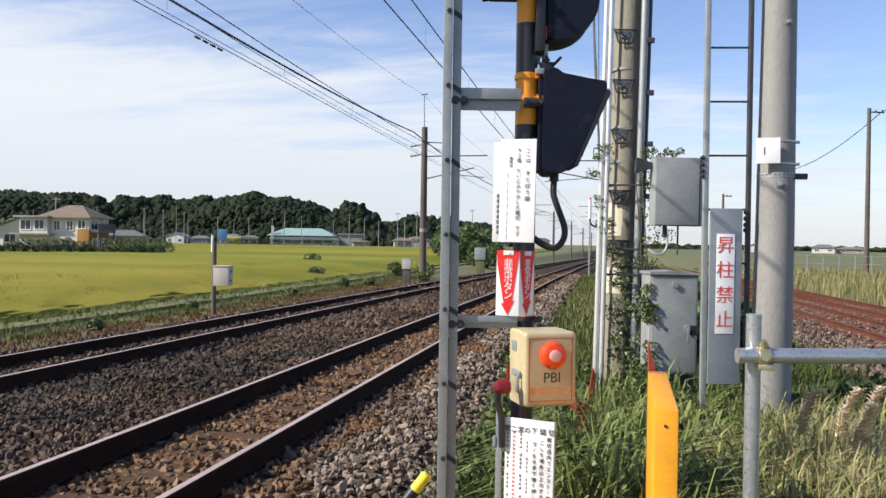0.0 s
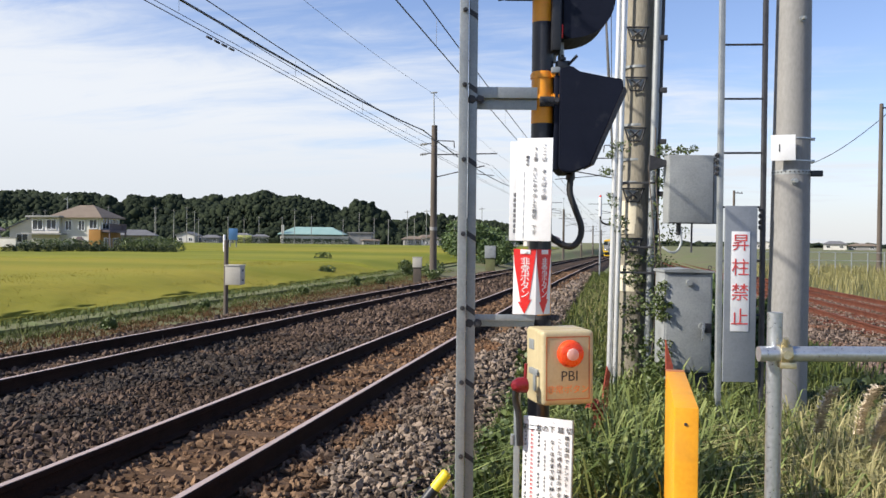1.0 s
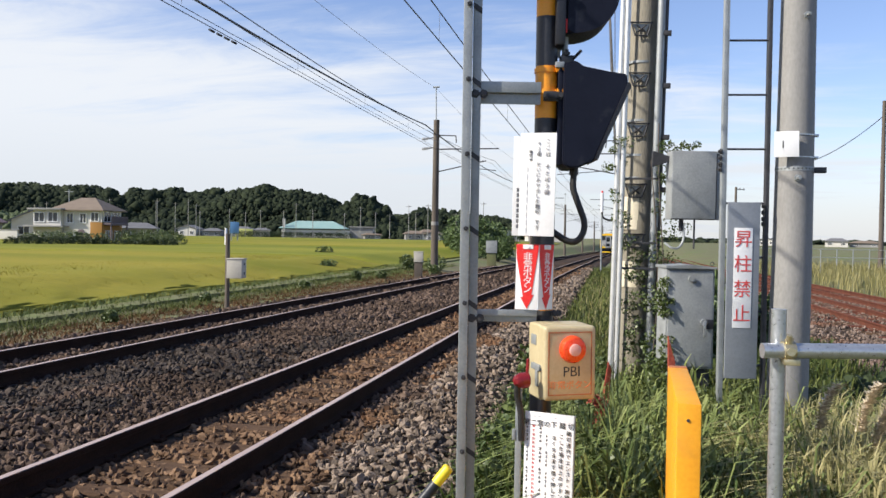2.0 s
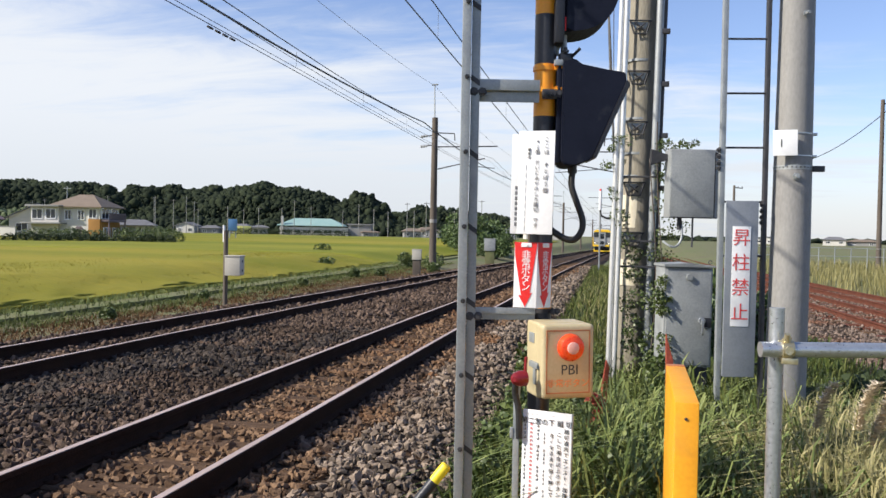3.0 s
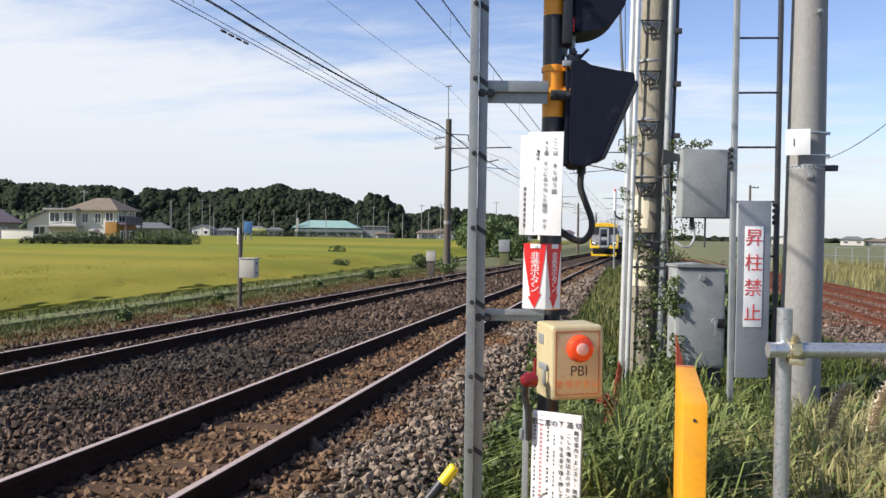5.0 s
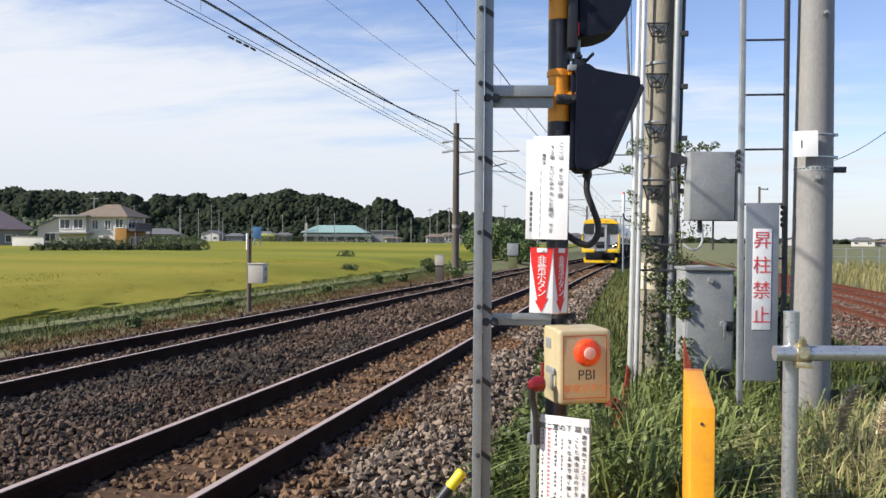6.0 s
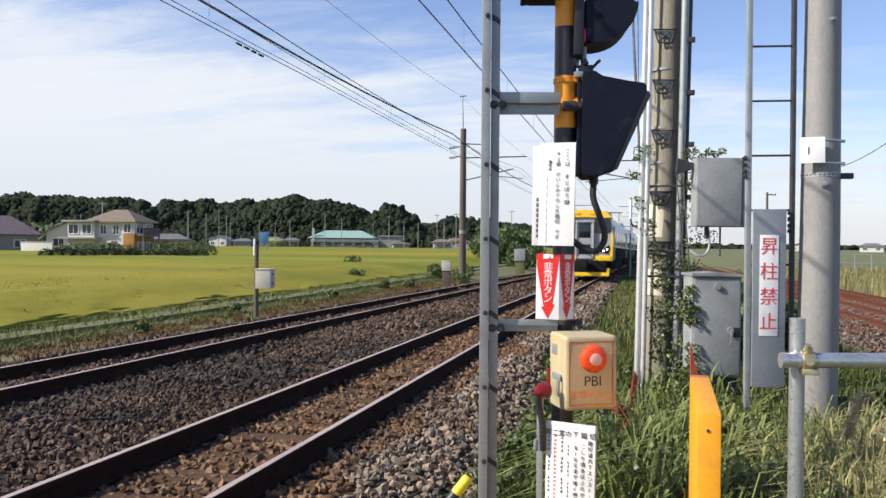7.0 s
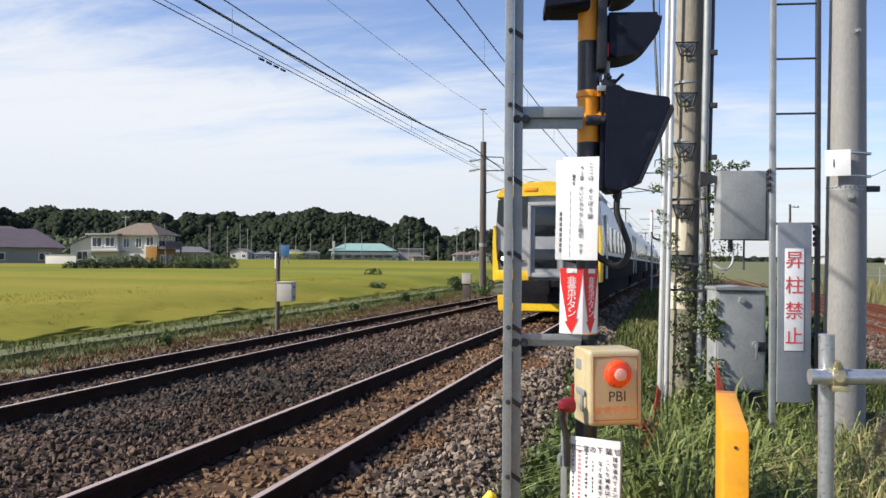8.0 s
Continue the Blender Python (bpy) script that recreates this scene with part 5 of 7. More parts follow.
def build_greens():
    rng = np.random.default_rng(21)

    def grow(name, place, h0, h1, w0, w1, material, label, bend):
        n = len(place)
        blades(name, place, rng.uniform(h0, h1, n), rng.uniform(w0, w1, n), rng, material, label, bend)

    # the verge round the posts and cabinets
    grow("grass", patch(26000, -0.55, 3.0, 4.6, 12, rng, 0.35), 0.25, 0.68, 0.008, 0.018, "grass", "lush green grass on the verge", 0.8)
    grow("grass", patch(8000, -0.9, -0.1, 4.6, 11, rng, 0.4), 0.20, 0.55, 0.010, 0.022, "lush", "dark green weeds at the edge of the ballast", 0.9)
    grow("grass", patch(12000, 0.0, 2.2, 3.6, 8.5, rng, 0.25), 0.35, 0.90, 0.008, 0.017, "grass", "long arching grass round the yellow guard", 1.1)
    grow("grass", patch(6000, 1.45, 3.4, 4.0, 7.0, rng, 0.3), 0.45, 0.95, 0.006, 0.014, "straw", "pale dry grass beside the pipe fence", 0.6)
    grow("grass", patch(16000, -0.85, 0.6, 11, 60, rng, 0.25, None, 1.6), 0.18, 0.55, 0.014, 0.035, "grass", "green strip of grass along the track", 0.7)
    grow("grass", patch(22000, 9.2, 26, 9, 70, rng, 0.15, None, 1.3), 0.35, 0.95, 0.012, 0.04, "dry", "tall yellowing grass beyond the rusty track", 0.6)
    grow("grass", patch(6000, 0.6, 3.2, 9, 16, rng, 0.3), 0.3, 0.7, 0.012, 0.03, "lush", "green weeds behind the cabinets", 0.8)
    grow("grass", patch(17000, -12.0, -10.5, 8, 60, rng, 0.35, None, 1.4), 0.05, 0.20, 0.008, 0.022, "grass", "short green grass beside the far track", 1.5)
    grow("grass", patch(24000, -11.1, -8.9, 6, 50, rng, 0.35, None, 1.3), 0.04, 0.15, 0.010, 0.026, "dead", "dead brown weeds at the foot of the ballast", 1.7)
    grow("grass", patch(5000, -0.5, 2.6, 4.4, 10, rng, 0.5), 0.2, 0.55, 0.006, 0.014, "dry", "dry brown blades among the green grass", 1.0)
    grow("grass", patch(2000, -0.7, 0.6, 9, 40, rng, 0.4, None, 1.5), 0.3, 0.6, 0.01, 0.025, "dry", "dry stalks in the strip along the track", 0.6)
    grow("grass", patch(2600, 1.25, 2.3, 4.4, 6.4, rng, 0.2), 0.55, 1.0, 0.007, 0.015, "straw", "tall pale arching grass beside the fence", 1.1)
    grow("grass", patch(260, -0.1, 1.6, 3.9, 6.2, rng, 0.5), 0.75, 1.15, 0.010, 0.018, "broad", "long pale arching leaves over the verge", 1.5)
    grow("grass", patch(9000, -0.3, 1.5, 4.2, 7.8, rng, 0.4), 0.25, 0.70, 0.010, 0.022, "lush", "dark green undergrowth round the guard", 1.1)
    grow("grass", patch(5000, 0.92, 2.0, 4.1, 5.7, rng, 0.35), 0.55, 0.98, 0.006, 0.013, "straw", "tall straw-coloured grass behind the pipe fence", 0.8)
    # broad arching leaves near the camera
    grow("grass", patch(3600, -0.2, 2.2, 4.4, 8.0, rng, 0.4), 0.50, 1.0, 0.012, 0.024, "broad", "broad arching grass leaves on the verge", 1.45)
    grow("grass", patch(500, -0.62, -0.1, 4.7, 8.0, rng, 0.3), 0.35, 0.7, 0.014, 0.026, "broad", "broad weeds beside the angle post", 1.2)
    grow("grass", patch(13000, -13.7, -12.75, 7, 60, rng, 0.2, None, 1.3), 0.08, 0.26, 0.008, 0.022, "broad", "green grass along the edge of the rice", 0.7)
    grow("grass", patch(3500, -12.7, -11.8, 7, 60, rng, 0.5, None, 1.3), 0.10, 0.30, 0.012, 0.03, "grass", "grass growing over the path", 0.8)
    # heads of rice at the near edge of the fields
    for x0, x1, n in ((-15.5, -13.2, 26000), (-22, -15, 22000)):
        p = patch(n, x0, x1, 8, 52, rng, 0, lambda a, b: rice_top(a) - 0.36)
        grow("rice_plants", p, 0.30, 0.42, 0.010, 0.026, "rice_blade", "golden heads of rice at the field's edge", 0.7)


build_greens()


# ------------------------------------------------------------------ overhead line and its poles
def build_mast(x, y, side, height, label):
    """A catenary pole; side is +1 where its arms reach to the right."""
    x += bend(y)
    g = ground_z(x, y) - 0.1
    top = rail_z(y) + height
    mast = thing("catenary_pole", (x, y, g), label, "catenary pole", "catenary poles")
    bm = bmesh.new()
    tube(bm, [(x, y, g), (x, y, top)], [0.21, 0.165], 20)
    part("shaft", bm, "dark_pole", mast)
    bm = bmesh.new()
    tube(bm, [(x, y, g + 2.9), (x, y, g + 3.1)], 0.215, 20)
    part("collar", bm, "pale_concrete", mast, "pale painted collar")
    cx = TRACK_FAR if side > 0 else TRACK_NEAR
    reach = cx + bend(y) - x
    z0 = rail_z(y)
    for a, b, r in (((x, y, z0 + 6.75), (x + reach * 1.15, y, z0 + 6.78), 0.035), ((x, y, z0 + 5.45), (x + reach * 0.92, y, z0 + 6.1), 0.032),
                    ((x + reach * 0.45, y, z0 + 5.75), (x + reach * 1.1, y, z0 + 5.55), 0.022), ((x, y, z0 + 7.55), (x + reach * 0.36, y, z0 + 7.5), 0.03),
                    ((x + reach * 0.36, y, z0 + 7.5), (x + reach * 0.37, y, z0 + 7.1), 0.03)):
        bm = bmesh.new()
        tube(bm, [a, b], r, 8)
        part("arm", bm, "dark_steel", mast)
    for u, z in ((-0.75, 7.42), (-0.75, 6.86)):
        s = -1 if side > 0 else 1
        bm = bmesh.new()
        tube(bm, [(x, y, z0 + z), (x + 0.45 * s, y, z0 + z - 0.05)], 0.03, 8)
        arm = part("bracket", bm, "dark_steel", mast)
        bm = bmesh.new()
        pts = [(x + (0.42 + 0.045 * k) * s, y, z0 + z - 0.05 - 0.005 * k) for k in range(10)]
        tube(bm, pts, [0.05 if k % 2 else 0.085 for k in range(10)], 10)
        part("insulator", bm, "train_grey", arm, "ribbed grey insulator")
    bm = bmesh.new()
    tube(bm, [(x - 0.02, y, top - 0.4), (x - 0.06, y, top + 1.9)], [0.04, 0.03], 8)
    tube(bm, [(x - 0.22, y, top + 1.86), (x + 0.14, y, top + 1.88)], 0.05, 8)
    part("top_mast", bm, "galv", mast, "slim steel top mast")


for k in range(6):
    build_mast(-9.95, 47.3 + 50 * k, 1, 8.4, "brown concrete catenary pole with steel arms beside the far track")
    build_mast(0.85, 50.0 + 50 * k, -1, 7.6, "concrete catenary pole with arms beside the near track")


def wire(name, x, z, r, sag, material, label, y0=-2.7, y1=47.3, x1=None, z1=None, spans=4):
    """A line hung from pole to pole, sagging in each span."""
    bm = bmesh.new()
    for s in range(spans):
        a, b = y0 + 50 * s, y1 + 50 * s
        pts = []
        for k in range(17):
            u = k / 16
            y = a + (b - a) * u
            pts.append((x + bend(a) + (bend(b) - bend(a)) * u, y, rail_z(y) + z - sag * 4 * u * (1 - u)))
        tube(bm, pts, r, 6, None, False)
    return solo(name, bm, material, (x, 0, z), label, "wire", "overhead wires", "", 60)


wire("feeder_cable", -10.6, 8.14, 0.034, 0.6, "wire", "thick black feeder cable on the field side of the poles")
wire("catenary_wire", -6.75, 5.95, 0.007, 0.72, "thin_wire", "thin auxiliary wire over the far track")
wire("ground_wire", -10.0, 10.2, 0.008, 0.7, "thin_wire", "thin grey earth wire between the pole tops")
wire("contact_wire", -6.88, 5.09, 0.008, 0.0, "wire", "contact wire over the far track")
wire("contact_wire", -6.80, 5.13, 0.006, 0.0, "wire", "second contact wire over the far track")
wire("catenary_wire", -6.6, 6.09, 0.010, 0.7, "wire", "messenger wire over the far track")
wire("contact_wire", -3.18, 5.12, 0.011, 0.0, "wire", "contact wire over the near track", 0.0, 50.0)
wire("catenary_wire", -3.12, 5.70, 0.011, 0.16, "wire", "messenger wire over the near track", 0.0, 50.0)

for x, z0, sag, span0 in ((-6.7, 6.09, 0.7, -2.7), (-3.14, 5.70, 0.16, 0.0)):
    for s in range(3):
        for k in range(1, 10):
            u = k / 10
            y = span0 + 50 * s + 50 * u
            xx = x + bend(span0 + 50 * s) * (1 - u) + bend(span0 + 50 * s + 50) * u
            top = rail_z(y) + z0 - sag * 4 * u * (1 - u)
            bm = bmesh.new()
            tube(bm, [(xx, y, rail_z(y) + 5.11), (xx, y, top)], 0.004, 5)
            solo("dropper", bm, "thin_wire", (xx, y, rail_z(y) + 5.06), "thin dropper between messenger and contact wire", "wire", "droppers")
y = 13.8
for k in range(4):
    bm = bmesh.new()
    tube(bm, [(-6.88, y + 0.3 * k, rail_z(y) + 5.09), (-6.88, y + 0.3 * k + 0.18, rail_z(y) + 5.09)], 0.022, 8)
    solo("wire_splice", bm, "wire", (TRACK_FAR - 0.1, y + 0.3 * k, 4.9), "dark splice clamp on the contact wire", "wire splice", "wire splices")


# ------------------------------------------------------------------ beside the tracks
def build_trackside_box(x, y, z, w, d, h, rz, post_top, label, material="cabinet", base=None):
    g = ground_z(x, y) - 0.1
    unit = thing("trackside_box", (x, y, g), label, "equipment box", "trackside boxes")
    m = facing((x, y, z), rz)
    bm = bmesh.new()
    box(bm, (w * 0.5, d * 0.5, -h * 0.5), (w, d, h), m, 0.015)
    case = part("case", bm, material, unit)
    bm = bmesh.new()
    box(bm, (w * 0.5, d * 0.5, 0.008), (w + 0.03, d + 0.03, 0.025), m, 0.008)
    part("lid", bm, material, case)
    bm = bmesh.new()
    for k in (0.25, 0.75):
        box(bm, (w + 0.008, d * 0.5, -h * k), (0.02, 0.05, 0.06), m, 0.004)
    part("hinges", bm, "dark_steel", case)
    if post_top is not None:
        for u, mat, z0, zt in ((-0.165, "white", post_top - 0.42, post_top), (-0.115, "dark_pole", g, post_top - 0.14)):
            bm = bmesh.new()
            p = m @ Vector((u, d + 0.06, 0.0))
            tube(bm, [(p.x, p.y, z0), (p.x, p.y, zt)], 0.030 if mat == "white" else 0.058, 12)
            part("post", bm, mat, unit, "slim white top" if mat == "white" else "dark wooden post")
    else:
        bm = bmesh.new()
        box(bm, (w * 0.5, d * 0.5, -h - (z - h - g) * 0.5), (w * 0.85, d * 0.8, z - h - g), m, 0.01)
        part("base", bm, base or "dark_pole", unit)


build_trackside_box(-9.10, 19.30, 0.75, 0.38, 0.40, 0.47, 8, 1.51, "cream equipment box on two posts beside the far track", "box_cream")
build_trackside_box(-9.42, 41.1, 0.58, 0.45, 0.40, 0.50, 8, None, "cream equipment box on a short brown stand", "box_cream")
build_trackside_box(-8.40, 59.4, 1.10, 0.78, 0.6, 0.85, 8, None, "grey cabinet on a concrete stand beside the track", "cabinet", "path")


def build_path():
    xs, ys = [-12.75, -12.0], axis((6, 130, 3.0))
    bm = bmesh.new()
    rows = [[bm.verts.new((x + 0.08 * math.sin(y * 0.7), y, ground_z(x, y) + 0.10)) for x in xs] for y in ys]
    lows = [[bm.verts.new((x + 0.08 * math.sin(y * 0.7), y, ground_z(x, y) - 0.1)) for x in xs] for y in ys]
    for a, b, c, d in zip(rows, rows[1:], lows, lows[1:]):
        bm.faces.new((a[0], a[1], b[1], b[0]))
        bm.faces.new((a[0], b[0], d[0], c[0]))
        bm.faces.new((a[1], c[1], d[1], b[1]))
    solo("path", bm, "path", (-12.4, 60, -0.5), "pale concrete edge path along the rice field", "path", kind="structure")


build_path()


# ------------------------------------------------------------------ rusty siding to the east
def build_siding():
    siding = thing("rusty_siding", (5.6, 20, -0.5), "disused siding with dark red rusted rails", "railway track", "railway tracks")
    for x, z in ((5.60, 0.0), (6.67, 0.0), (7.60, 0.02), (8.67, 0.02)):
        bm = bmesh.new()
        rail_mesh(bm, x, 2, 120, -0.08 + z, True)
        part("rail", bm, "old_rail", siding, "dark red rusted rail", 0)
    for k in range(70):
        y = 4 + 0.8 * k
        bm = bmesh.new()
        box(bm, (7.14, y, rail_z(y) - 0.275), (4.0, 0.22, 0.14), None, 0.01)
        part("sleeper", bm, "old_rail" if k % 3 else "sleeper", siding)
    xs = axis((2.6, 9.8, 0.4))
    ys = axis((2, 120, 3.0))
    V = [(x, y, rail_z(y) - 0.24 - 0.2 * (step(3.5, 2.6, x) + step(9.0, 9.8, x))) for y in ys for x in xs]
    n = len(xs)
    T = []
    for j in range(len(ys) - 1):
        for i in range(n - 1):
            a = j * n + i
            T += [(a, a + 1, a + n + 1), (a, a + n + 1, a + n)]
    tri_mesh("siding_bed", V, T, "bed", "grey ballast bed of the rusty siding", "ballast", "structure", True)


build_siding()


def build_east():
    def light_pole(x, y, h, label):
        g = ground_z(x, y) - 0.2
        p = thing("utility_pole", (x, y, g), label, "utility pole", "utility poles")
        bm = bmesh.new()
        tube(bm, [(x, y, g), (x, y, h)], [0.17, 0.12], 16)
        part("shaft", bm, "dark_pole", p)
        bm = bmesh.new()
        tube(bm, [(x, y, h - 0.25), (x + 0.9, y, h - 0.3)], 0.05, 8)
        for u in (0.4, 0.8):
            tube(bm, [(x + u, y, h - 0.3), (x + u, y, h - 0.12)], 0.05, 8)
        part("cross_arm", bm, "dark_steel", p)
    light_pole(17.4, 59.4, 10.6, "brown wooden utility pole in the field")
    light_pole(17.4, 93, 9.4, "brown wooden utility pole far along the field")
    light_pole(13.5, 96, 7.2, "slim utility pole in the distance")
    bm = bmesh.new()
    pts = [(18.2 - 0.3 * u, 59.4 + 33.6 * u, 10.4 - 1.2 * u - 1.0 * 4 * u * (1 - u)) for u in np.linspace(0, 1, 15)]
    tube(bm, pts, 0.03, 6)
    solo("utility_wire", bm, "wire", (17.4, 75, 9), "dark cable between the utility poles", "wire")
    bm = bmesh.new()
    pts = [(18.2 + 1.0 * u, 59.4 - 50 * u, 10.4 + 0.4 * u - 1.5 * 4 * u * (1 - u)) for u in np.linspace(0, 1, 15)]
    tube(bm, pts, 0.03, 6)
    solo("utility_wire", bm, "wire", (18, 35, 10), "dark cable towards the crossing", "wire")
    # white fence across the field
    fence = thing("field_fence", (30, 57, -0.6), "pale wire fence across the eastern field", "fence")
    for k in range(44):
        x = 9.4 + 0.95 * k
        bm = bmesh.new()
        tube(bm, [(x, 57, -0.9), (x, 57, 1.0)], 0.032, 6)
        part("post", bm, "galv", fence)
    for z in (0.96, 0.45):
        bm = bmesh.new()
        tube(bm, [(9.4, 57, z), (50.3, 57, z)], 0.02, 6)
        part("rail", bm, "galv", fence)
    # far edge of the plain
    rng = np.random.default_rng(5)
    n = 1500
    at = np.stack([rng.uniform(5, 420, n), rng.uniform(640, 700, n), rng.uniform(-2, 1.2, n)], 1)
    V, T = scatter(STONES, at, np.stack([rng.uniform(3, 8, n), rng.uniform(3, 5, n), rng.uniform(1.5, 3.0, n)], 1), rng)
    tri_mesh("far_woods", V, T, "wood_far", "low line of distant trees across the plain", "trees", "stuff", True)


build_east()


def build_distant_mast():
    x, y = -0.36, 52.0
    mast = thing("signal_mast", (x, y, ground_z(x, y)), "slim white mast with a red cap and a hanging black cable", "mast")
    bm = bmesh.new()
    tube(bm, [(x, y, ground_z(x, y) - 0.1), (x, y, 3.0)], 0.05, 10)
    part("post", bm, "galv", mast)
    bm = bmesh.new()
    tube(bm, [(x, y, 3.0), (x, y, 4.15)], 0.09, 14)
    part("tube", bm, "white", mast)
    bm = bmesh.new()
    tube(bm, [(x, y, 4.15), (x, y, 4.28)], [0.08, 0.05], 14)
    part("cap", bm, "red_text", mast)
    bm = bmesh.new()
    tube(bm, smooth_path([(x, y, 3.0), (x + 0.1, y, 2.65), (x + 0.6, y, 2.5), (x + 1.2, y, 2.85)], 6), 0.06, 8)
    part("cable", bm, "rubber", mast)


build_distant_mast()


# ------------------------------------------------------------------ houses
M["wall_white"] = surf("house_wall", (0.50, 0.48, 0.44), (0.60, 0.58, 0.53), 0.85, scale=0.5, fine=12, bump=0.1, dirt=(0.5, 0.48, 0.44), dirt_amount=0.3, dirt_scale=0.6)
M["wall_tan"] = surf("tan_wall", (0.27, 0.135, 0.03), (0.34, 0.17, 0.04), 0.85, scale=0.5, fine=12, bump=0.1)
M["wall_grey"] = surf("grey_wall", (0.20, 0.20, 0.195), (0.28, 0.275, 0.265), 0.85, scale=0.5, fine=12, bump=0.1)
M["roof_tan"] = surf("brown_roof", (0.15, 0.115, 0.085), (0.21, 0.165, 0.125), 0.85, scale=0.8, fine=10, bump=0.4, stretch=(1, 1, 5))
M["roof_purple"] = surf("purple_roof", (0.10, 0.075, 0.085), (0.15, 0.115, 0.13), 0.7, scale=0.8, fine=10, bump=0.4, stretch=(1, 1, 5))
M["roof_grey"] = surf("grey_roof", (0.11, 0.11, 0.115), (0.17, 0.17, 0.175), 0.75, scale=0.8, fine=10, bump=0.4)
M["roof_green"] = surf("green_roof", (0.20, 0.33, 0.31), (0.28, 0.40, 0.37), 0.6, scale=0.3, fine=6, bump=0.2)
M["window"] = glass_mat("window_glass", (0.03, 0.035, 0.04), 0.08)
M["hedge"] = surf("hedge_leaves", (0.014, 0.028, 0.009), (0.040, 0.060, 0.018), 0.8, scale=0.4, fine=5, bump=0.2, island=0.6)
M["blue_sign"] = surf("blue_board", (0.10, 0.24, 0.50), (0.14, 0.30, 0.56), 0.5, scale=1, fine=10, bump=0.0)
M["yellow_sign"] = surf("yellow_board", (0.70, 0.66, 0.16), (0.78, 0.74, 0.24), 0.5, scale=1, fine=10, bump=0.0)


def hip_roof(bm, x, y, z, w, d, h, m, ridge=0.35, over=0.5):
    a = [(-w / 2 - over, -d / 2 - over), (w / 2 + over, -d / 2 - over), (w / 2 + over, d / 2 + over), (-w / 2 - over, d / 2 + over)]
    lo = [bm.verts.new(m @ Vector((x + u, y + v, z - 0.15))) for u, v in a]
    mid = [bm.verts.new(m @ Vector((x + u, y + v, z))) for u, v in a]
    r = [bm.verts.new(m @ Vector((x - w * ridge / 2, y, z + h))), bm.verts.new(m @ Vector((x + w * ridge / 2, y, z + h)))]
    bm.faces.new(lo)
    for i in range(4):
        bm.faces.new((lo[i], lo[(i + 1) % 4], mid[(i + 1) % 4], mid[i]))
    bm.faces.new((mid[0], mid[1], r[1], r[0]))
    bm.faces.new((mid[1], mid[2], r[1]))
    bm.faces.new((mid[2], mid[3], r[0], r[1]))
    bm.faces.new((mid[3], mid[0], r[0]))


def wall_window(parent, m, x, y, z, w, h, face=0):
    """A framed window: pane set in a pale frame with a sill; face 0 front, 1 right side."""
    q = m @ pose(x, y, z, 0, 0, 90 * face)
    bm = bmesh.new()
    for c, s in (((0, -0.03, h / 2), (w + 0.14, 0.1, 0.08)), ((0, -0.03, -h / 2), (w + 0.14, 0.1, 0.08)), ((-w / 2, -0.03, 0), (0.08, 0.1, h)), ((w / 2, -0.03, 0), (0.08, 0.1, h)), ((0, -0.03, 0), (0.06, 0.08, h))):
        box(bm, c, s, q)
    win = part("window_frame", bm, "white", parent)
    bm = bmesh.new()
    box(bm, (0, 0.0, 0), (w, 0.05, h), q)
    part("pane", bm, "window", win)


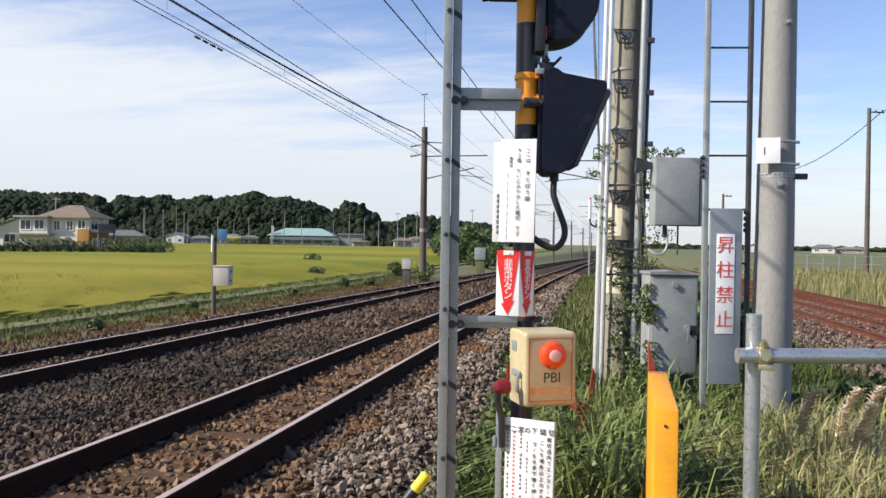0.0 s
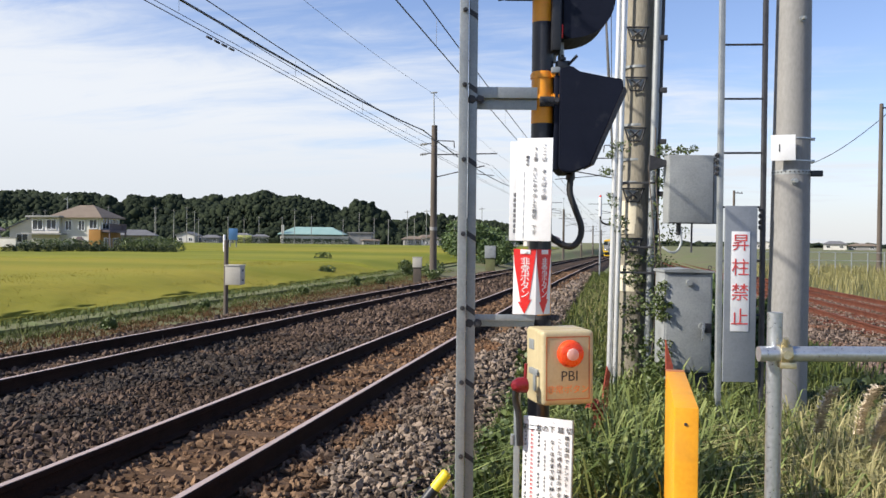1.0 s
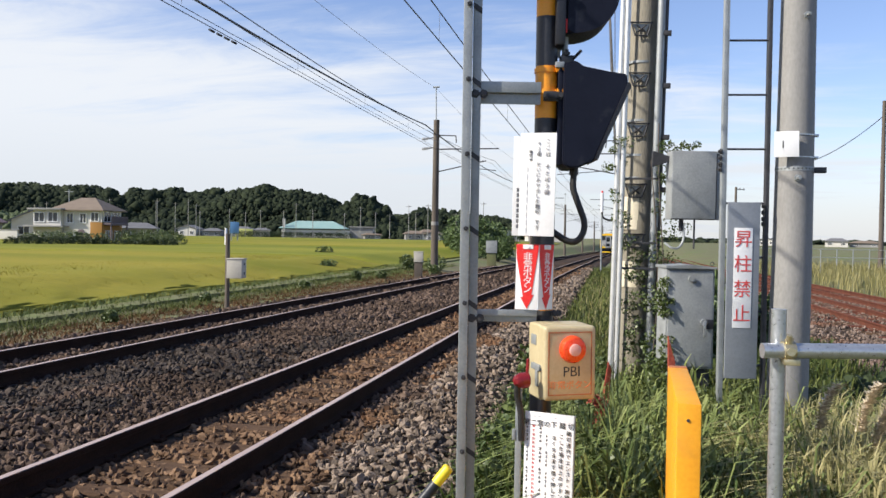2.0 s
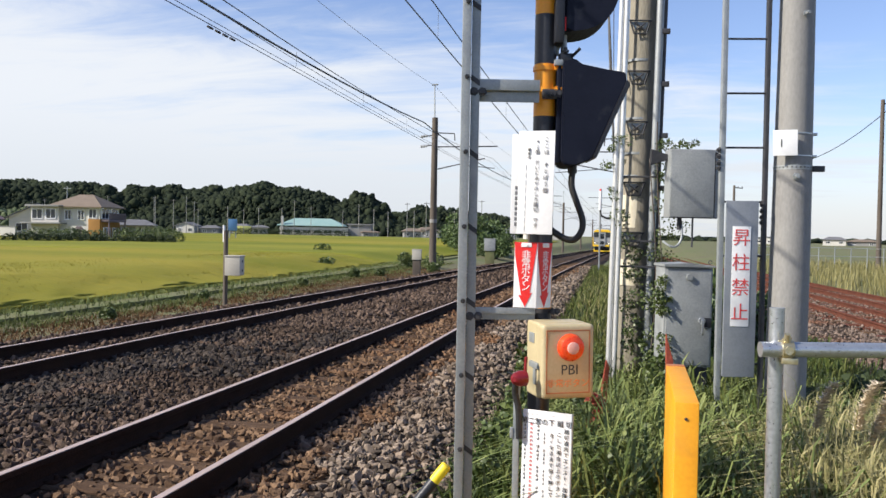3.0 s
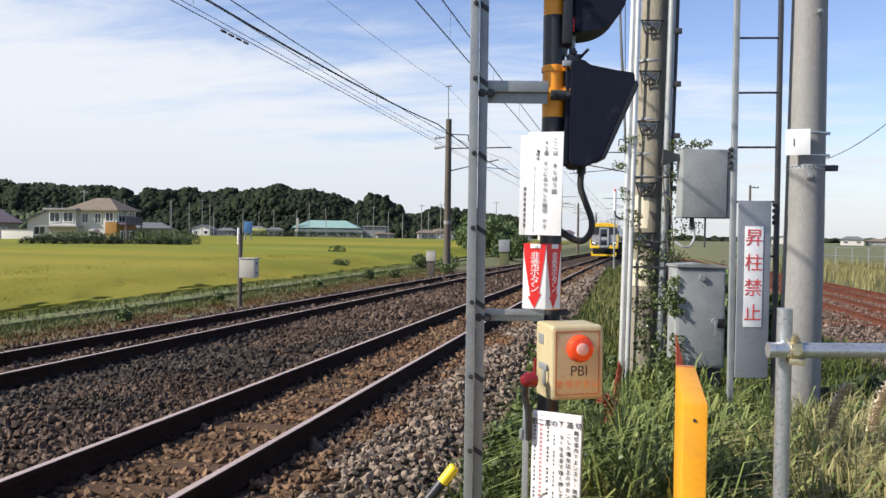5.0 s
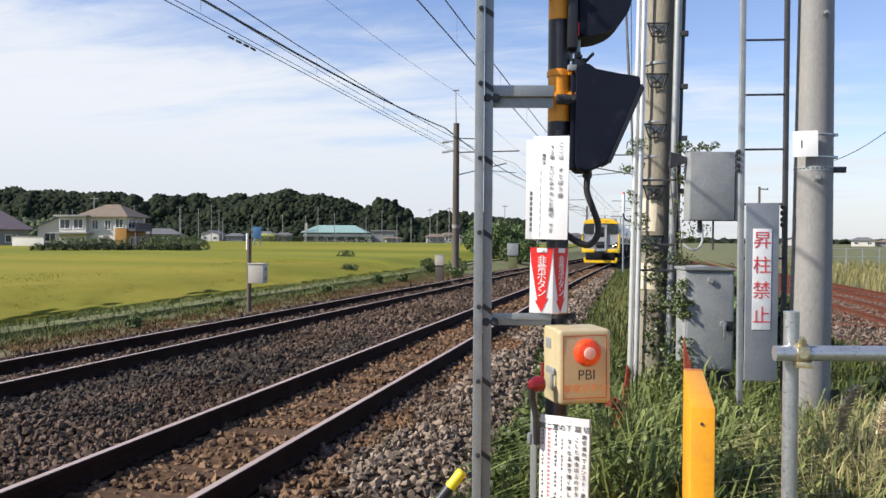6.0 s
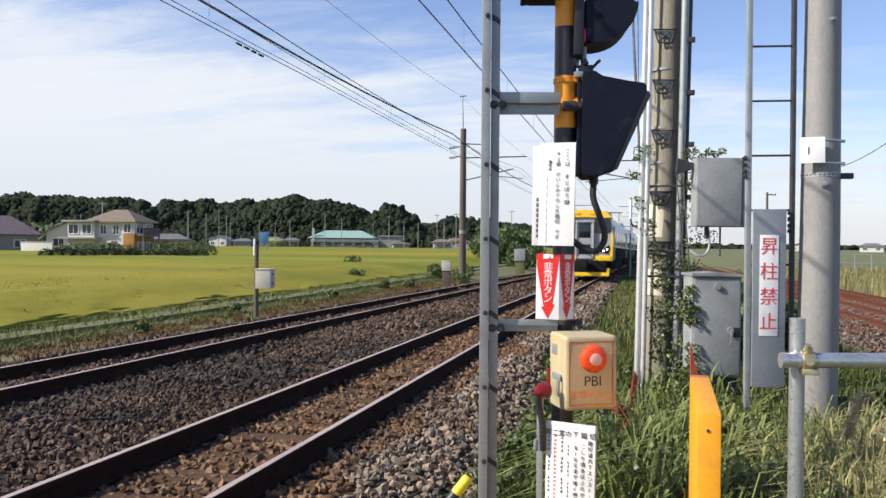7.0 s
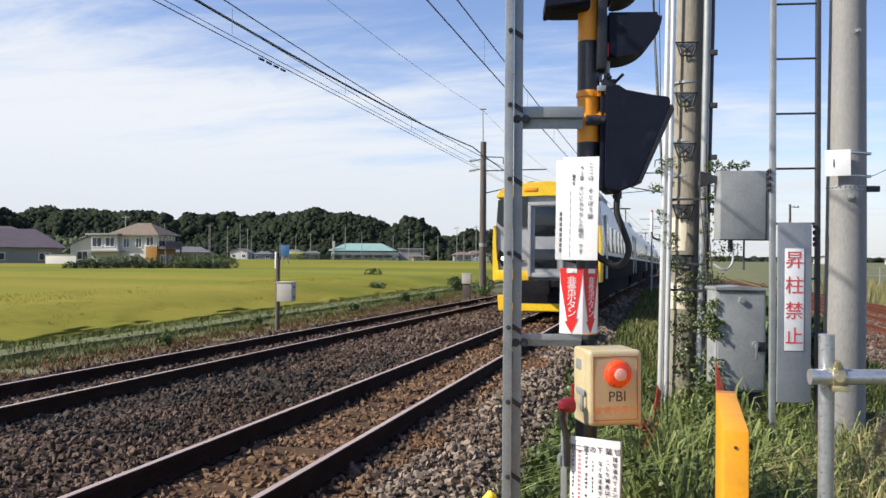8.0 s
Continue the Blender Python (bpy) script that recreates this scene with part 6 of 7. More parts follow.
def build_white_house():
    h = thing("house", (-68.2, 105.3, -0.7), "white two-storey house with a brown hipped roof and ochre corner", "house", "houses")
    m = pose(-68.0, 105.3, -0.95, 0, 0, 4)
    bm = bmesh.new()
    box(bm, (-2.9, 2.65, 2.55), (5.8, 5.3, 5.1), m)
    part("main_wall", bm, "wall_white", h)
    bm = bmesh.new()
    hip_roof(bm, -3.5, 2.7, 5.1, 7.0, 5.6, 1.75, m, 0.30, 0.55)
    part("roof", bm, "roof_tan", h, "brown hipped roof", 0)
    bm = bmesh.new()
    box(bm, (-7.6, 1.9, 2.5), (4.0, 5.2, 5.0), m)
    part("wing_wall", bm, "wall_white", h)
    bm = bmesh.new()
    box(bm, (-7.6, 1.7, 5.12), (5.0, 6.4, 0.26), m, 0.05)
    part("wing_roof", bm, "wall_grey", h, "flat overhanging wing roof")
    bm = bmesh.new()
    box(bm, (-7.4, -1.3, 2.75), (5.8, 1.6, 0.22), m, 0.04)
    part("canopy", bm, "wall_grey", h, "flat canopy between the storeys")
    bm = bmesh.new()
    box(bm, (-0.75, 0.2, 1.7), (1.7, 0.7, 3.4), m, 0.03)
    box(bm, (0.02, 2.6, 1.5), (0.4, 5.1, 3.0), m, 0.03)
    part("ochre_wall", bm, "wall_tan", h, "ochre-painted lower walls")
    bm = bmesh.new()
    box(bm, (0.6, 2.5, 3.2), (1.4, 4.8, 0.3), m, 0.03)
    for k in range(23):
        box(bm, (1.22, 0.3 + 0.207 * k, 3.75), (0.06, 0.10, 0.9), m)
    box(bm, (1.22, 2.5, 4.2), (0.10, 4.8, 0.12), m)
    for y in (0.3, 4.7):
        box(bm, (1.18, y, 1.6), (0.16, 0.16, 3.2), m)
    part("balcony", bm, "roof_purple", h, "dark balcony")
    for x, z, w, hh in ((-8.7, 4.0, 1.5, 1.3), (-6.7, 4.05, 1.4, 1.3)):
        wall_window(h, m, x, -0.73, z, w, hh)
    for x, z, w, hh in ((-4.6, 3.95, 0.9, 1.3), (-2.7, 3.95, 0.9, 1.3)):
        wall_window(h, m, x, -0.03, z, w, hh)
    wall_window(h, m, -1.0, -0.03, 4.15, 1.1, 1.2)
    for y, z in ((1.3, 4.2), (3.8, 4.2)):
        wall_window(h, m, 0.03, y, z, 1.8, 1.4, 1)
    for y in (1.4, 3.8):
        wall_window(h, m, 0.24, y, 1.5, 1.7, 1.5, 1)
    bm = bmesh.new()
    prism(bm, [(-0.6, 0), (0.6, 0), (0.6, 1.8), (0.3, 2.3), (-0.3, 2.3), (-0.6, 1.8)], 0.2, m @ Matrix.Translation((-3.0, -0.12, 0.1)))
    part("arched_door", bm, "roof_purple", h, "dark arched doorway")
    bm = bmesh.new()
    tube(bm, [m @ Vector((-6.6, 3.0, 5.2)), m @ Vector((-6.6, 3.0, 8.0))], 0.06, 6)
    tube(bm, [m @ Vector((-7.2, 3.0, 7.7)), m @ Vector((-6.0, 3.0, 7.7))], 0.04, 6)
    part("aerial", bm, "galv", h, "roof aerial")
    wall = thing("garden_wall", (-79, 101.5, -0.7), "low pale garden wall beside the white house", "wall")
    bm = bmesh.new()
    box(bm, (-80.5, 101.5, 0.25), (5.0, 0.3, 1.9), None, 0.03)
    part("panel", bm, "wall_white", wall)
    bm = bmesh.new()
    box(bm, (-80.5, 101.5, 1.24), (5.2, 0.45, 0.1), None, 0.02)
    part("coping", bm, "wall_grey", wall)


build_white_house()


def simple_house(x, y, w, d, eave, rise, rz, wall, roof, label, gable=True, windows=2):
    h = thing("house", (x, y, -0.7), label, "house", "houses")
    m = pose(x, y, -0.7, 0, 0, rz)
    bm = bmesh.new()
    if gable:
        prism(bm, [(-w / 2, 0), (w / 2, 0), (w / 2, eave), (0, eave + rise * 0.96), (-w / 2, eave)], d, m)
    else:
        box(bm, (0, d / 2, eave / 2), (w, d, eave), m)
    part("wall", bm, wall, h)
    bm = bmesh.new()
    if gable:
        for s in (-1, 1):
            prism(bm, [(0, eave + rise), (s * (w / 2 + 0.5), eave - rise * 1.0 / w), (s * (w / 2 + 0.5), eave - rise * 1.0 / w + 0.2), (0, eave + rise + 0.2)], d + 1.0, m @ Matrix.Translation((0, -0.5, 0)))
    else:
        hip_roof(bm, 0, d / 2, eave, w, d, rise, m, 0.5, 0.6)
    part("roof", bm, roof, h, "", 0)
    for k in range(windows):
        wall_window(h, m, -w * 0.28 + w * 0.56 * (k / max(1, windows - 1)), -0.04, eave * 0.55, min(1.6, w * 0.2), min(1.3, eave * 0.35))


simple_house(-82.5, 112, 7.5, 9, 3.4, 1.9, 36, "wall_white", "roof_grey", "pale house with a grey gabled roof and dark gable")
simple_house(-90, 105, 11, 9, 3.0, 2.8, 52, "wall_grey", "roof_purple", "grey farmhouse with a broad purple-brown roof", False)
simple_house(-101, 113, 9, 8, 5.0, 1.5, 50, "wall_white", "roof_purple", "two-storey house behind the farmhouse", False)
simple_house(-89.6, 150.5, 6.5, 5, 2.6, 1.1, 25, "wall_grey", "roof_grey", "small grey house among the trees", False)
rnd = random.Random(3)
TOWN = ["roof_grey", "roof_purple", "roof_tan", "roof_grey"]
for k in range(16):
    x = -178 + 8.3 * k + rnd.uniform(-3, 3)
    y = 282 + 0.12 * (x + 100) + rnd.uniform(0, 26)
    if -116 < x < -88:
        continue
    simple_house(x, y, rnd.uniform(4.5, 7.5), rnd.uniform(5, 7), rnd.uniform(1.8, 3.2), rnd.uniform(0.8, 1.3), rnd.uniform(0, 35),
                 rnd.choice(["wall_white", "wall_grey", "wall_grey"]), rnd.choice(TOWN), "small village house at the foot of the hill", rnd.random() < 0.4)
for k in range(7):
    x = -80 + 9 * k
    simple_house(x, 380 + rnd.uniform(0, 50), rnd.uniform(7, 11), 7, rnd.uniform(2.4, 4.0), 1.4, rnd.uniform(0, 30), "wall_white", rnd.choice(TOWN), "distant village house beyond the fields", rnd.random() < 0.5)


simple_house(96, 388, 9, 7, 2.6, 1.3, -14, "wall_white", "roof_grey", "small white house far across the plain", False)
simple_house(109, 394, 12, 7, 2.0, 1.0, -14, "wall_grey", "roof_tan", "low brown shed far across the plain", False)
simple_house(70, 402, 8, 7, 2.4, 1.2, -10, "wall_white", "roof_grey", "small pale house far across the plain", True)


def build_green_hall():
    h = thing("hall", (-100, 286, -0.7), "long low white hall with a pale green roof", "building")
    m = pose(-101, 285, -0.7, 0, 0, 11)
    bm = bmesh.new()
    box(bm, (0, 5, 1.7), (24, 10, 3.4), m)
    part("wall", bm, "wall_white", h)
    bm = bmesh.new()
    hip_roof(bm, -1, 5, 4.0, 22, 10, 2.6, m, 0.6, 0.9)
    part("roof", bm, "roof_green", h, "pale green metal roof", 0)
    bm = bmesh.new()
    box(bm, (16, 6, 4.7), (9, 9, 0.4), m)
    box(bm, (16, 6, 2.2), (8, 8, 4.4), m)
    part("annex", bm, "wall_grey", h, "grey flat-roofed annex")
    for k in range(6):
        wall_window(h, m, -9.5 + 3.6 * k, -0.05, 1.9, 2.6, 1.1)
    bm = bmesh.new()
    box(bm, (-11, -0.3, 3.5), (0.8, 0.8, 7.4), m)
    part("pillar", bm, "wall_white", h)
    for x, y, z, w, hh, mat, label in ((-125.5, 280, 0.9, 6.0, 3.6, "yellow_sign", "yellow roadside sign board by the hall"), (-64.1, 139.0, 2.2, 1.5, 2.0, "blue_sign", "small blue sign board by the field road"),
                                       (-96.5, 150, 2.2, 2.6, 3.4, "red_text", "red and white sign board by the road")):
        s = thing("sign_board", (x, y, -0.7), label, "sign", "roadside signs")
        q = pose(x, y, 0, 0, 0, 25)
        bm = bmesh.new()
        box(bm, (0, 0, z), (w, 0.3, hh), q, 0.05)
        part("board", bm, mat, s)
        for u in (-0.35, 0.35):
            bm = bmesh.new()
            tube(bm, [q @ Vector((w * u, 0.1, -1.2)), q @ Vector((w * u, 0.1, z))], 0.12, 8)
            part("post", bm, "galv", s)


build_green_hall()

for k in range(30):
    x = -196 + 5.5 * k + rnd.uniform(-3, 3)
    y = 262 + rnd.uniform(-8, 26) + 0.1 * x
    top = rnd.uniform(8, 12)
    p = thing("utility_pole", (x, y, -0.8), "slim grey utility pole in the village", "utility pole", "village utility poles")
    bm = bmesh.new()
    tube(bm, [(x, y, -0.8), (x, y, top)], [0.14, 0.09], 8)
    part("shaft", bm, "pale_concrete", p)
    bm = bmesh.new()
    tube(bm, [(x - 0.9, y, top - 0.6), (x + 0.9, y, top - 0.5)], 0.08, 6)
    part("cross_arm", bm, "dark_steel", p)


def leaf_clump(name, spots, size, count, rng, material, label, category, squash=0.8, kind=""):
    """A bush or crown: small leaf faces gathered round the given spots (x, y, z, radius)."""
    P, N = [], []
    for x, y, z, r in spots:
        d = rng.normal(size=(count, 3))
        d /= np.linalg.norm(d, axis=1)[:, None]
        d *= (r * rng.uniform(0.45, 1.0, count) ** 0.5)[:, None]
        d[:, 2] *= squash
        P.append(d + np.array([x, y, z]))
    P = np.concatenate(P)
    n = len(P)
    R = turns(n, rng)
    s = rng.uniform(0.6, 1.3, n) * size
    base = np.array([(-0.5, 0, 0), (0.5, 0, 0), (0.35, 0.75, 0.12), (-0.35, 0.75, 0.12), (0, 1.25, 0.0)])
    V = np.einsum("nij,kj->nki", R, base) * s[:, None, None] + P[:, None, :]
    T = np.array([(0, 1, 2), (0, 2, 3), (3, 2, 4)])
    T = (T[None] + (np.arange(n) * 5)[:, None, None]).reshape(-1, 3)
    return tri_mesh(name, V.reshape(-1, 3), T, material, label, category, kind or "thing")


def build_bushes():
    rng = np.random.default_rng(33)

    def hedge(x0, y0, x1, y1, h, label):
        n = int(math.hypot(x1 - x0, y1 - y0) / 0.9)
        spots = [(x0 + (x1 - x0) * k / n, y0 + (y1 - y0) * k / n, -0.6 + h * 0.5 + rng.uniform(-0.15, 0.2), h * 0.60) for k in range(n + 1)]
        leaf_clump("hedge", spots, 0.11, 640, rng, "leaf" if "green" in label else "hedge", label, "hedge", 0.9, "stuff")
    hedge(-56.5, 72.5, -50.0, 77.0, 1.2, "dark clipped hedge before the white house")
    hedge(-50.2, 77.5, -43.8, 80.0, 1.15, "dark low hedge along the garden of the white house")
    hedge(-51.0, 84.0, -46.2, 86.0, 1.55, "pale green garden shrubs behind the low hedge")
    hedge(-63.5, 84.5, -56.5, 87.3, 1.7, "green garden shrubs before the white house")
    hedge(-65.5, 106.5, -58.5, 107.5, 2.0, "green hedge at the end of the garden")
    hedge(-120, 262, -84, 270, 2.5, "bushes along the village road")
    hedge(-210, 240, -150, 252, 2.0, "green bank along the village road")

    def tree(x, y, r, h, count, label, leaf=0.25):
        g = ground_z(x, y) - 0.1
        t = thing("tree", (x, y, g), label, "tree", "trees by the line")
        bm = bmesh.new()
        tube(bm, [(x, y, g), (x + 0.05, y, g + h * 0.35), (x + 0.12, y, g + h * 0.7)], [r * 0.10, r * 0.07, r * 0.03], 8)
        for k in range(5):
            a = k * 1.3
            tube(bm, [(x + 0.05, y, g + h * (0.25 + 0.08 * k)), (x + math.cos(a) * r * 0.6, y + math.sin(a) * r * 0.6, g + h * (0.45 + 0.08 * k))], [r * 0.04, r * 0.012], 6)
        part("trunk", bm, "dark_pole", t)
        spots = [(x + rng.uniform(-0.65, 0.65) * r, y + rng.uniform(-0.65, 0.65) * r, g + h * rng.uniform(0.3, 0.9), r * rng.uniform(0.3, 0.55)) for k in range(16)]
        crown = leaf_clump("crown", spots, leaf, count, rng, "tree", "", "")
        for key in ("kind",):
            if key in crown:
                del crown[key]
        crown.parent = t
        crown.location = -ORIGIN[t]
    tree(-13.6, 85, 2.6, 3.9, 300, "dark green roadside tree by the far track", 0.18)
    tree(-11.2, 88, 2.4, 3.6, 300, "dark green bushy tree by the far track", 0.18)
    tree(-9.9, 78, 1.7, 2.3, 260, "small bushy tree beside the grey cabinet", 0.15)
    tree(-16.2, 92, 2.3, 3.0, 280, "broad green tree at the edge of the field", 0.18)
    tree(1.35, 12.6, 0.75, 1.55, 120, "green shrub behind the cabinets", 0.10)
    tree(0.95, 11.4, 0.6, 1.25, 110, "leafy shrub behind the grey cabinet", 0.09)
    tree(1.9, 13.4, 0.6, 1.2, 100, "small green shrub near the tall pole", 0.10)
    for x, y, r in ((2.05, 7.5, 0.66), (2.35, 7.7, 0.72), (2.75, 7.9, 0.72), (2.55, 7.3, 0.66), (3.2, 8.2, 0.72)):
        g = ground_z(x, y)
        spots = [(x + rng.uniform(-0.7, 0.7) * r, y + rng.uniform(-0.7, 0.7) * r, g + r * rng.uniform(0.2, 0.8), r * 0.6) for k in range(7)]
        leaf_clump("bush", spots, 0.055, 300, rng, "hedge", "dark green bush at the edge of the siding's gravel", "bush")
    for x, y, r in ((-11.1, 37, 0.35), (-10.6, 39.5, 0.3), (-9.2, 45.6, 0.5), (-11.6, 49, 0.7), (-10.6, 52, 0.8), (-14.9, 44, 0.5), (-11.0, 30, 0.25), (-11.3, 22.5, 0.22), (-21, 62, 0.9), (-10.4, 16.5, 0.2), (-56, 80, 0.7)):
        g = ground_z(x, y)
        spots = [(x + rng.uniform(-0.5, 0.5) * r, y + rng.uniform(-0.5, 0.5) * r, g + r * rng.uniform(0.3, 0.9), r * 0.6) for k in range(5)]
        leaf_clump("bush", spots, 0.035 + 0.06 * r, 180, rng, "leaf", "low green bush on the bank by the field", "bush")


build_bushes()


def build_vines():
    """Creeper on the concrete pole and its conduits."""
    rng = np.random.default_rng(44)
    spots = []
    for k in range(16):
        z = 0.1 + 0.95 * rng.uniform(0, 1)
        spots.append((0.50 + rng.uniform(-0.05, 0.07), 7.88 + rng.uniform(-0.05, 0.04), z, rng.uniform(0.04, 0.085)))
    for k in range(34):
        z = 0.1 + 1.25 * rng.uniform(0, 1) ** 1.3
        spots.append((0.30 + rng.uniform(-0.12, 0.36), 8.56 + rng.uniform(-0.06, 0.12), z * (0.72 if k % 2 else 1.0) - 0.1, rng.uniform(0.06, 0.14)))
    leaf_clump("creeper", spots, 0.020, 95, rng, "leaf", "green creeper climbing the foot of the concrete pole", "creeper")
    spots = []
    for k in range(15):
        z = rng.uniform(1.2, 2.6)
        spots.append((0.10 + rng.uniform(-0.14, 0.10), 8.54 + rng.uniform(-0.04, 0.05), z, rng.uniform(0.04, 0.09)))
    for k in range(12):
        spots.append((0.52 + rng.uniform(-0.06, 0.14), 8.60, rng.uniform(1.3, 2.45), rng.uniform(0.04, 0.10)))
    for k in range(5):
        spots.append((0.58 + 0.06 * k, 8.40, 2.27 + rng.uniform(-0.03, 0.05), 0.04))
    for k in range(26):
        spots.append((0.60 + rng.uniform(-0.14, 0.12), 8.58 + rng.uniform(-0.05, 0.1), 0.95 + 0.75 * rng.uniform(0, 1) ** 1.4, rng.uniform(0.06, 0.12)))
    leaf_clump("creeper", spots, 0.018, 52, rng, "leaf", "thin creeper on the conduits of the pole", "creeper")
    bm = bmesh.new()
    for k in range(2):
        x = 0.44 + 0.08 * k
        pts = [(x + 0.05 * math.sin(3 * u + k), 8.50 + 0.02 * math.cos(4 * u), 0.1 + u * (1.6 + 0.3 * math.sin(k * 2.0))) for u in np.linspace(0, 1.3, 12)]
        tube(bm, pts, 0.006, 5)
    solo("creeper_stem", bm, "dark_pole", (0.27, 8.5, 0.1), "thin brown creeper stems on the pole", "creeper", kind="stuff")


build_vines()


def build_weeds():
    """Leafy weeds: a stem with leaves up its length."""
    rng = np.random.default_rng(66)
    for x, y, h in ((-0.60, 5.45, 1.15), (-0.50, 5.7, 0.95), (-0.62, 6.3, 1.0), (-0.40, 5.3, 0.75), (-0.52, 6.9, 0.8), (-0.30, 5.9, 0.6), (-0.66, 5.2, 0.7), (-0.15, 6.6, 0.7),
                    (0.52, 7.45, 0.75), (0.66, 7.5, 0.62), (0.46, 7.7, 0.85), (0.86, 7.45, 0.6), (1.06, 6.5, 0.62), (1.2, 6.45, 0.55), (0.95, 6.55, 0.5), (0.40, 8.2, 0.9), (-0.05, 8.2, 0.75),
                    (1.75, 6.6, 0.7), (1.95, 6.9, 0.75), (1.62, 6.3, 0.6), (-0.05, 4.75, 0.55), (0.10, 5.0, 0.62), (0.16, 4.6, 0.45), (-0.12, 5.2, 0.66), (0.05, 5.5, 0.60),
                    (0.52, 4.6, 0.55), (0.62, 5.0, 0.60), (0.75, 4.7, 0.52), (0.86, 5.3, 0.64), (0.55, 5.6, 0.62), (0.95, 5.8, 0.66), (0.24, 5.8, 0.62), (0.74, 6.2, 0.62)):
        g = ground_z(x, y) - 0.02
        weed = thing("weed", (x, y, g), "leafy green weed growing on the verge", "weed", "weeds on the verge")
        top = Vector((x + rng.uniform(-0.08, 0.08), y + rng.uniform(-0.08, 0.08), g + h))
        bm = bmesh.new()
        tube(bm, [(x, y, g), top], [0.008, 0.003], 6)
        part("stem", bm, "lush", weed)
        spots = []
        for k in range(9):
            u = 0.2 + 0.8 * k / 8
            spots.append((x + (top.x - x) * u + rng.uniform(-0.05, 0.05), y + (top.y - y) * u, g + h * u, 0.13 * (1.15 - u * 0.8)))
        leaves = leaf_clump("leaves", spots, 0.034, 26, rng, "leaf", "", "")
        del leaves["kind"]
        leaves.parent = weed
        leaves.location = -ORIGIN[weed]


build_weeds()


M["russet"] = surf("russet_leaves", (0.16, 0.03, 0.018), (0.40, 0.075, 0.045), 0.8, scale=2, fine=30, bump=0.0, island=0.7)


def build_undergrowth():
    """Low leafy herbs between the grass, and one dried dock."""
    rng = np.random.default_rng(91)
    for x0, x1, y0, y1, n, label in ((-0.25, 1.4, 4.4, 6.2, 110, "low leafy herbs between the grass of the verge"), (-0.55, 1.3, 6.2, 8.2, 110, "leafy herbs round the feet of the poles"),
                                     (1.1, 2.6, 5.2, 7.6, 70, "leafy herbs behind the pipe fence")):
        spots = []
        for k in range(n):
            x, y = rng.uniform(x0, x1), rng.uniform(y0, y1)
            spots.append((x, y, ground_z(x, y) + rng.uniform(0.06, 0.42), rng.uniform(0.07, 0.15)))
        leaf_clump("undergrowth", spots, 0.026, 70, rng, "leaf", label, "herbs", 0.7, "stuff")
    x, y = -0.01, 6.35
    g = ground_z(x, y)
    dock = thing("dried_weed", (x, y, g), "dried reddish-brown dock among the green weeds", "weed")
    bm = bmesh.new()
    for k in range(3):
        tube(bm, [(x, y, g), (x + 0.05 * (k - 1), y + 0.02 * k, g + 0.62 + 0.1 * k)], [0.006, 0.003], 6)
    part("stem", bm, "dead", dock)
    spots = [(x + rng.uniform(-0.07, 0.07), y + rng.uniform(-0.05, 0.05), g + 0.30 + 0.045 * k, 0.05) for k in range(10)]
    leaves = leaf_clump("leaves", spots, 0.024, 34, rng, "russet", "red-brown dried leaves", "")
    del leaves["kind"]
    leaves.parent = dock
    leaves.location = -ORIGIN[dock]


build_undergrowth()


def build_pampas():
    rng = np.random.default_rng(55)
    for x, y, h in ((1.30, 5.00, 0.72), (1.39, 5.05, 0.62), (1.21, 5.30, 0.66), (1.50, 5.20, 0.70)):
        g = ground_z(x, y)
        grass = thing("pampas_grass", (x, y, g), "pampas grass with a pale feathery plume beside the fence", "grass plant", "pampas grass")
        bm = bmesh.new()
        top = Vector((x + rng.uniform(0.02, 0.10), y, g + h + 0.25))
        tube(bm, smooth_path([(x, y, g), (x + 0.01, y, g + 0.5 * h), top], 4), 0.004, 5)
        part("stem", bm, "dry", grass)
        n = 520
        u = rng.uniform(0, 1, n)
        P = np.stack([top.x + 0.09 * u * u + rng.normal(0, 0.010, n), top.y + rng.normal(0, 0.010, n), top.z - 0.14 + 0.27 * u], 1)
        ln = rng.uniform(0.05, 0.11, n)
        a = rng.uniform(0, 6.28, n)
        E = P + np.stack([np.cos(a) * ln * 0.5 + 0.02, np.sin(a) * ln * 0.5, ln * 0.3 - 0.01], 1)
        S = P + np.stack([np.sin(a) * 0.010, -np.cos(a) * 0.010, np.full(n, 0.004)], 1)
        V = np.stack([P, S, E], 1).reshape(-1, 3) - np.array(ORIGIN[grass])
        plume = tri_mesh("plume", V, np.arange(3 * n).reshape(-1, 3), "plume", "pale feathery plume", "", "")
        plume.parent = grass


build_pampas()


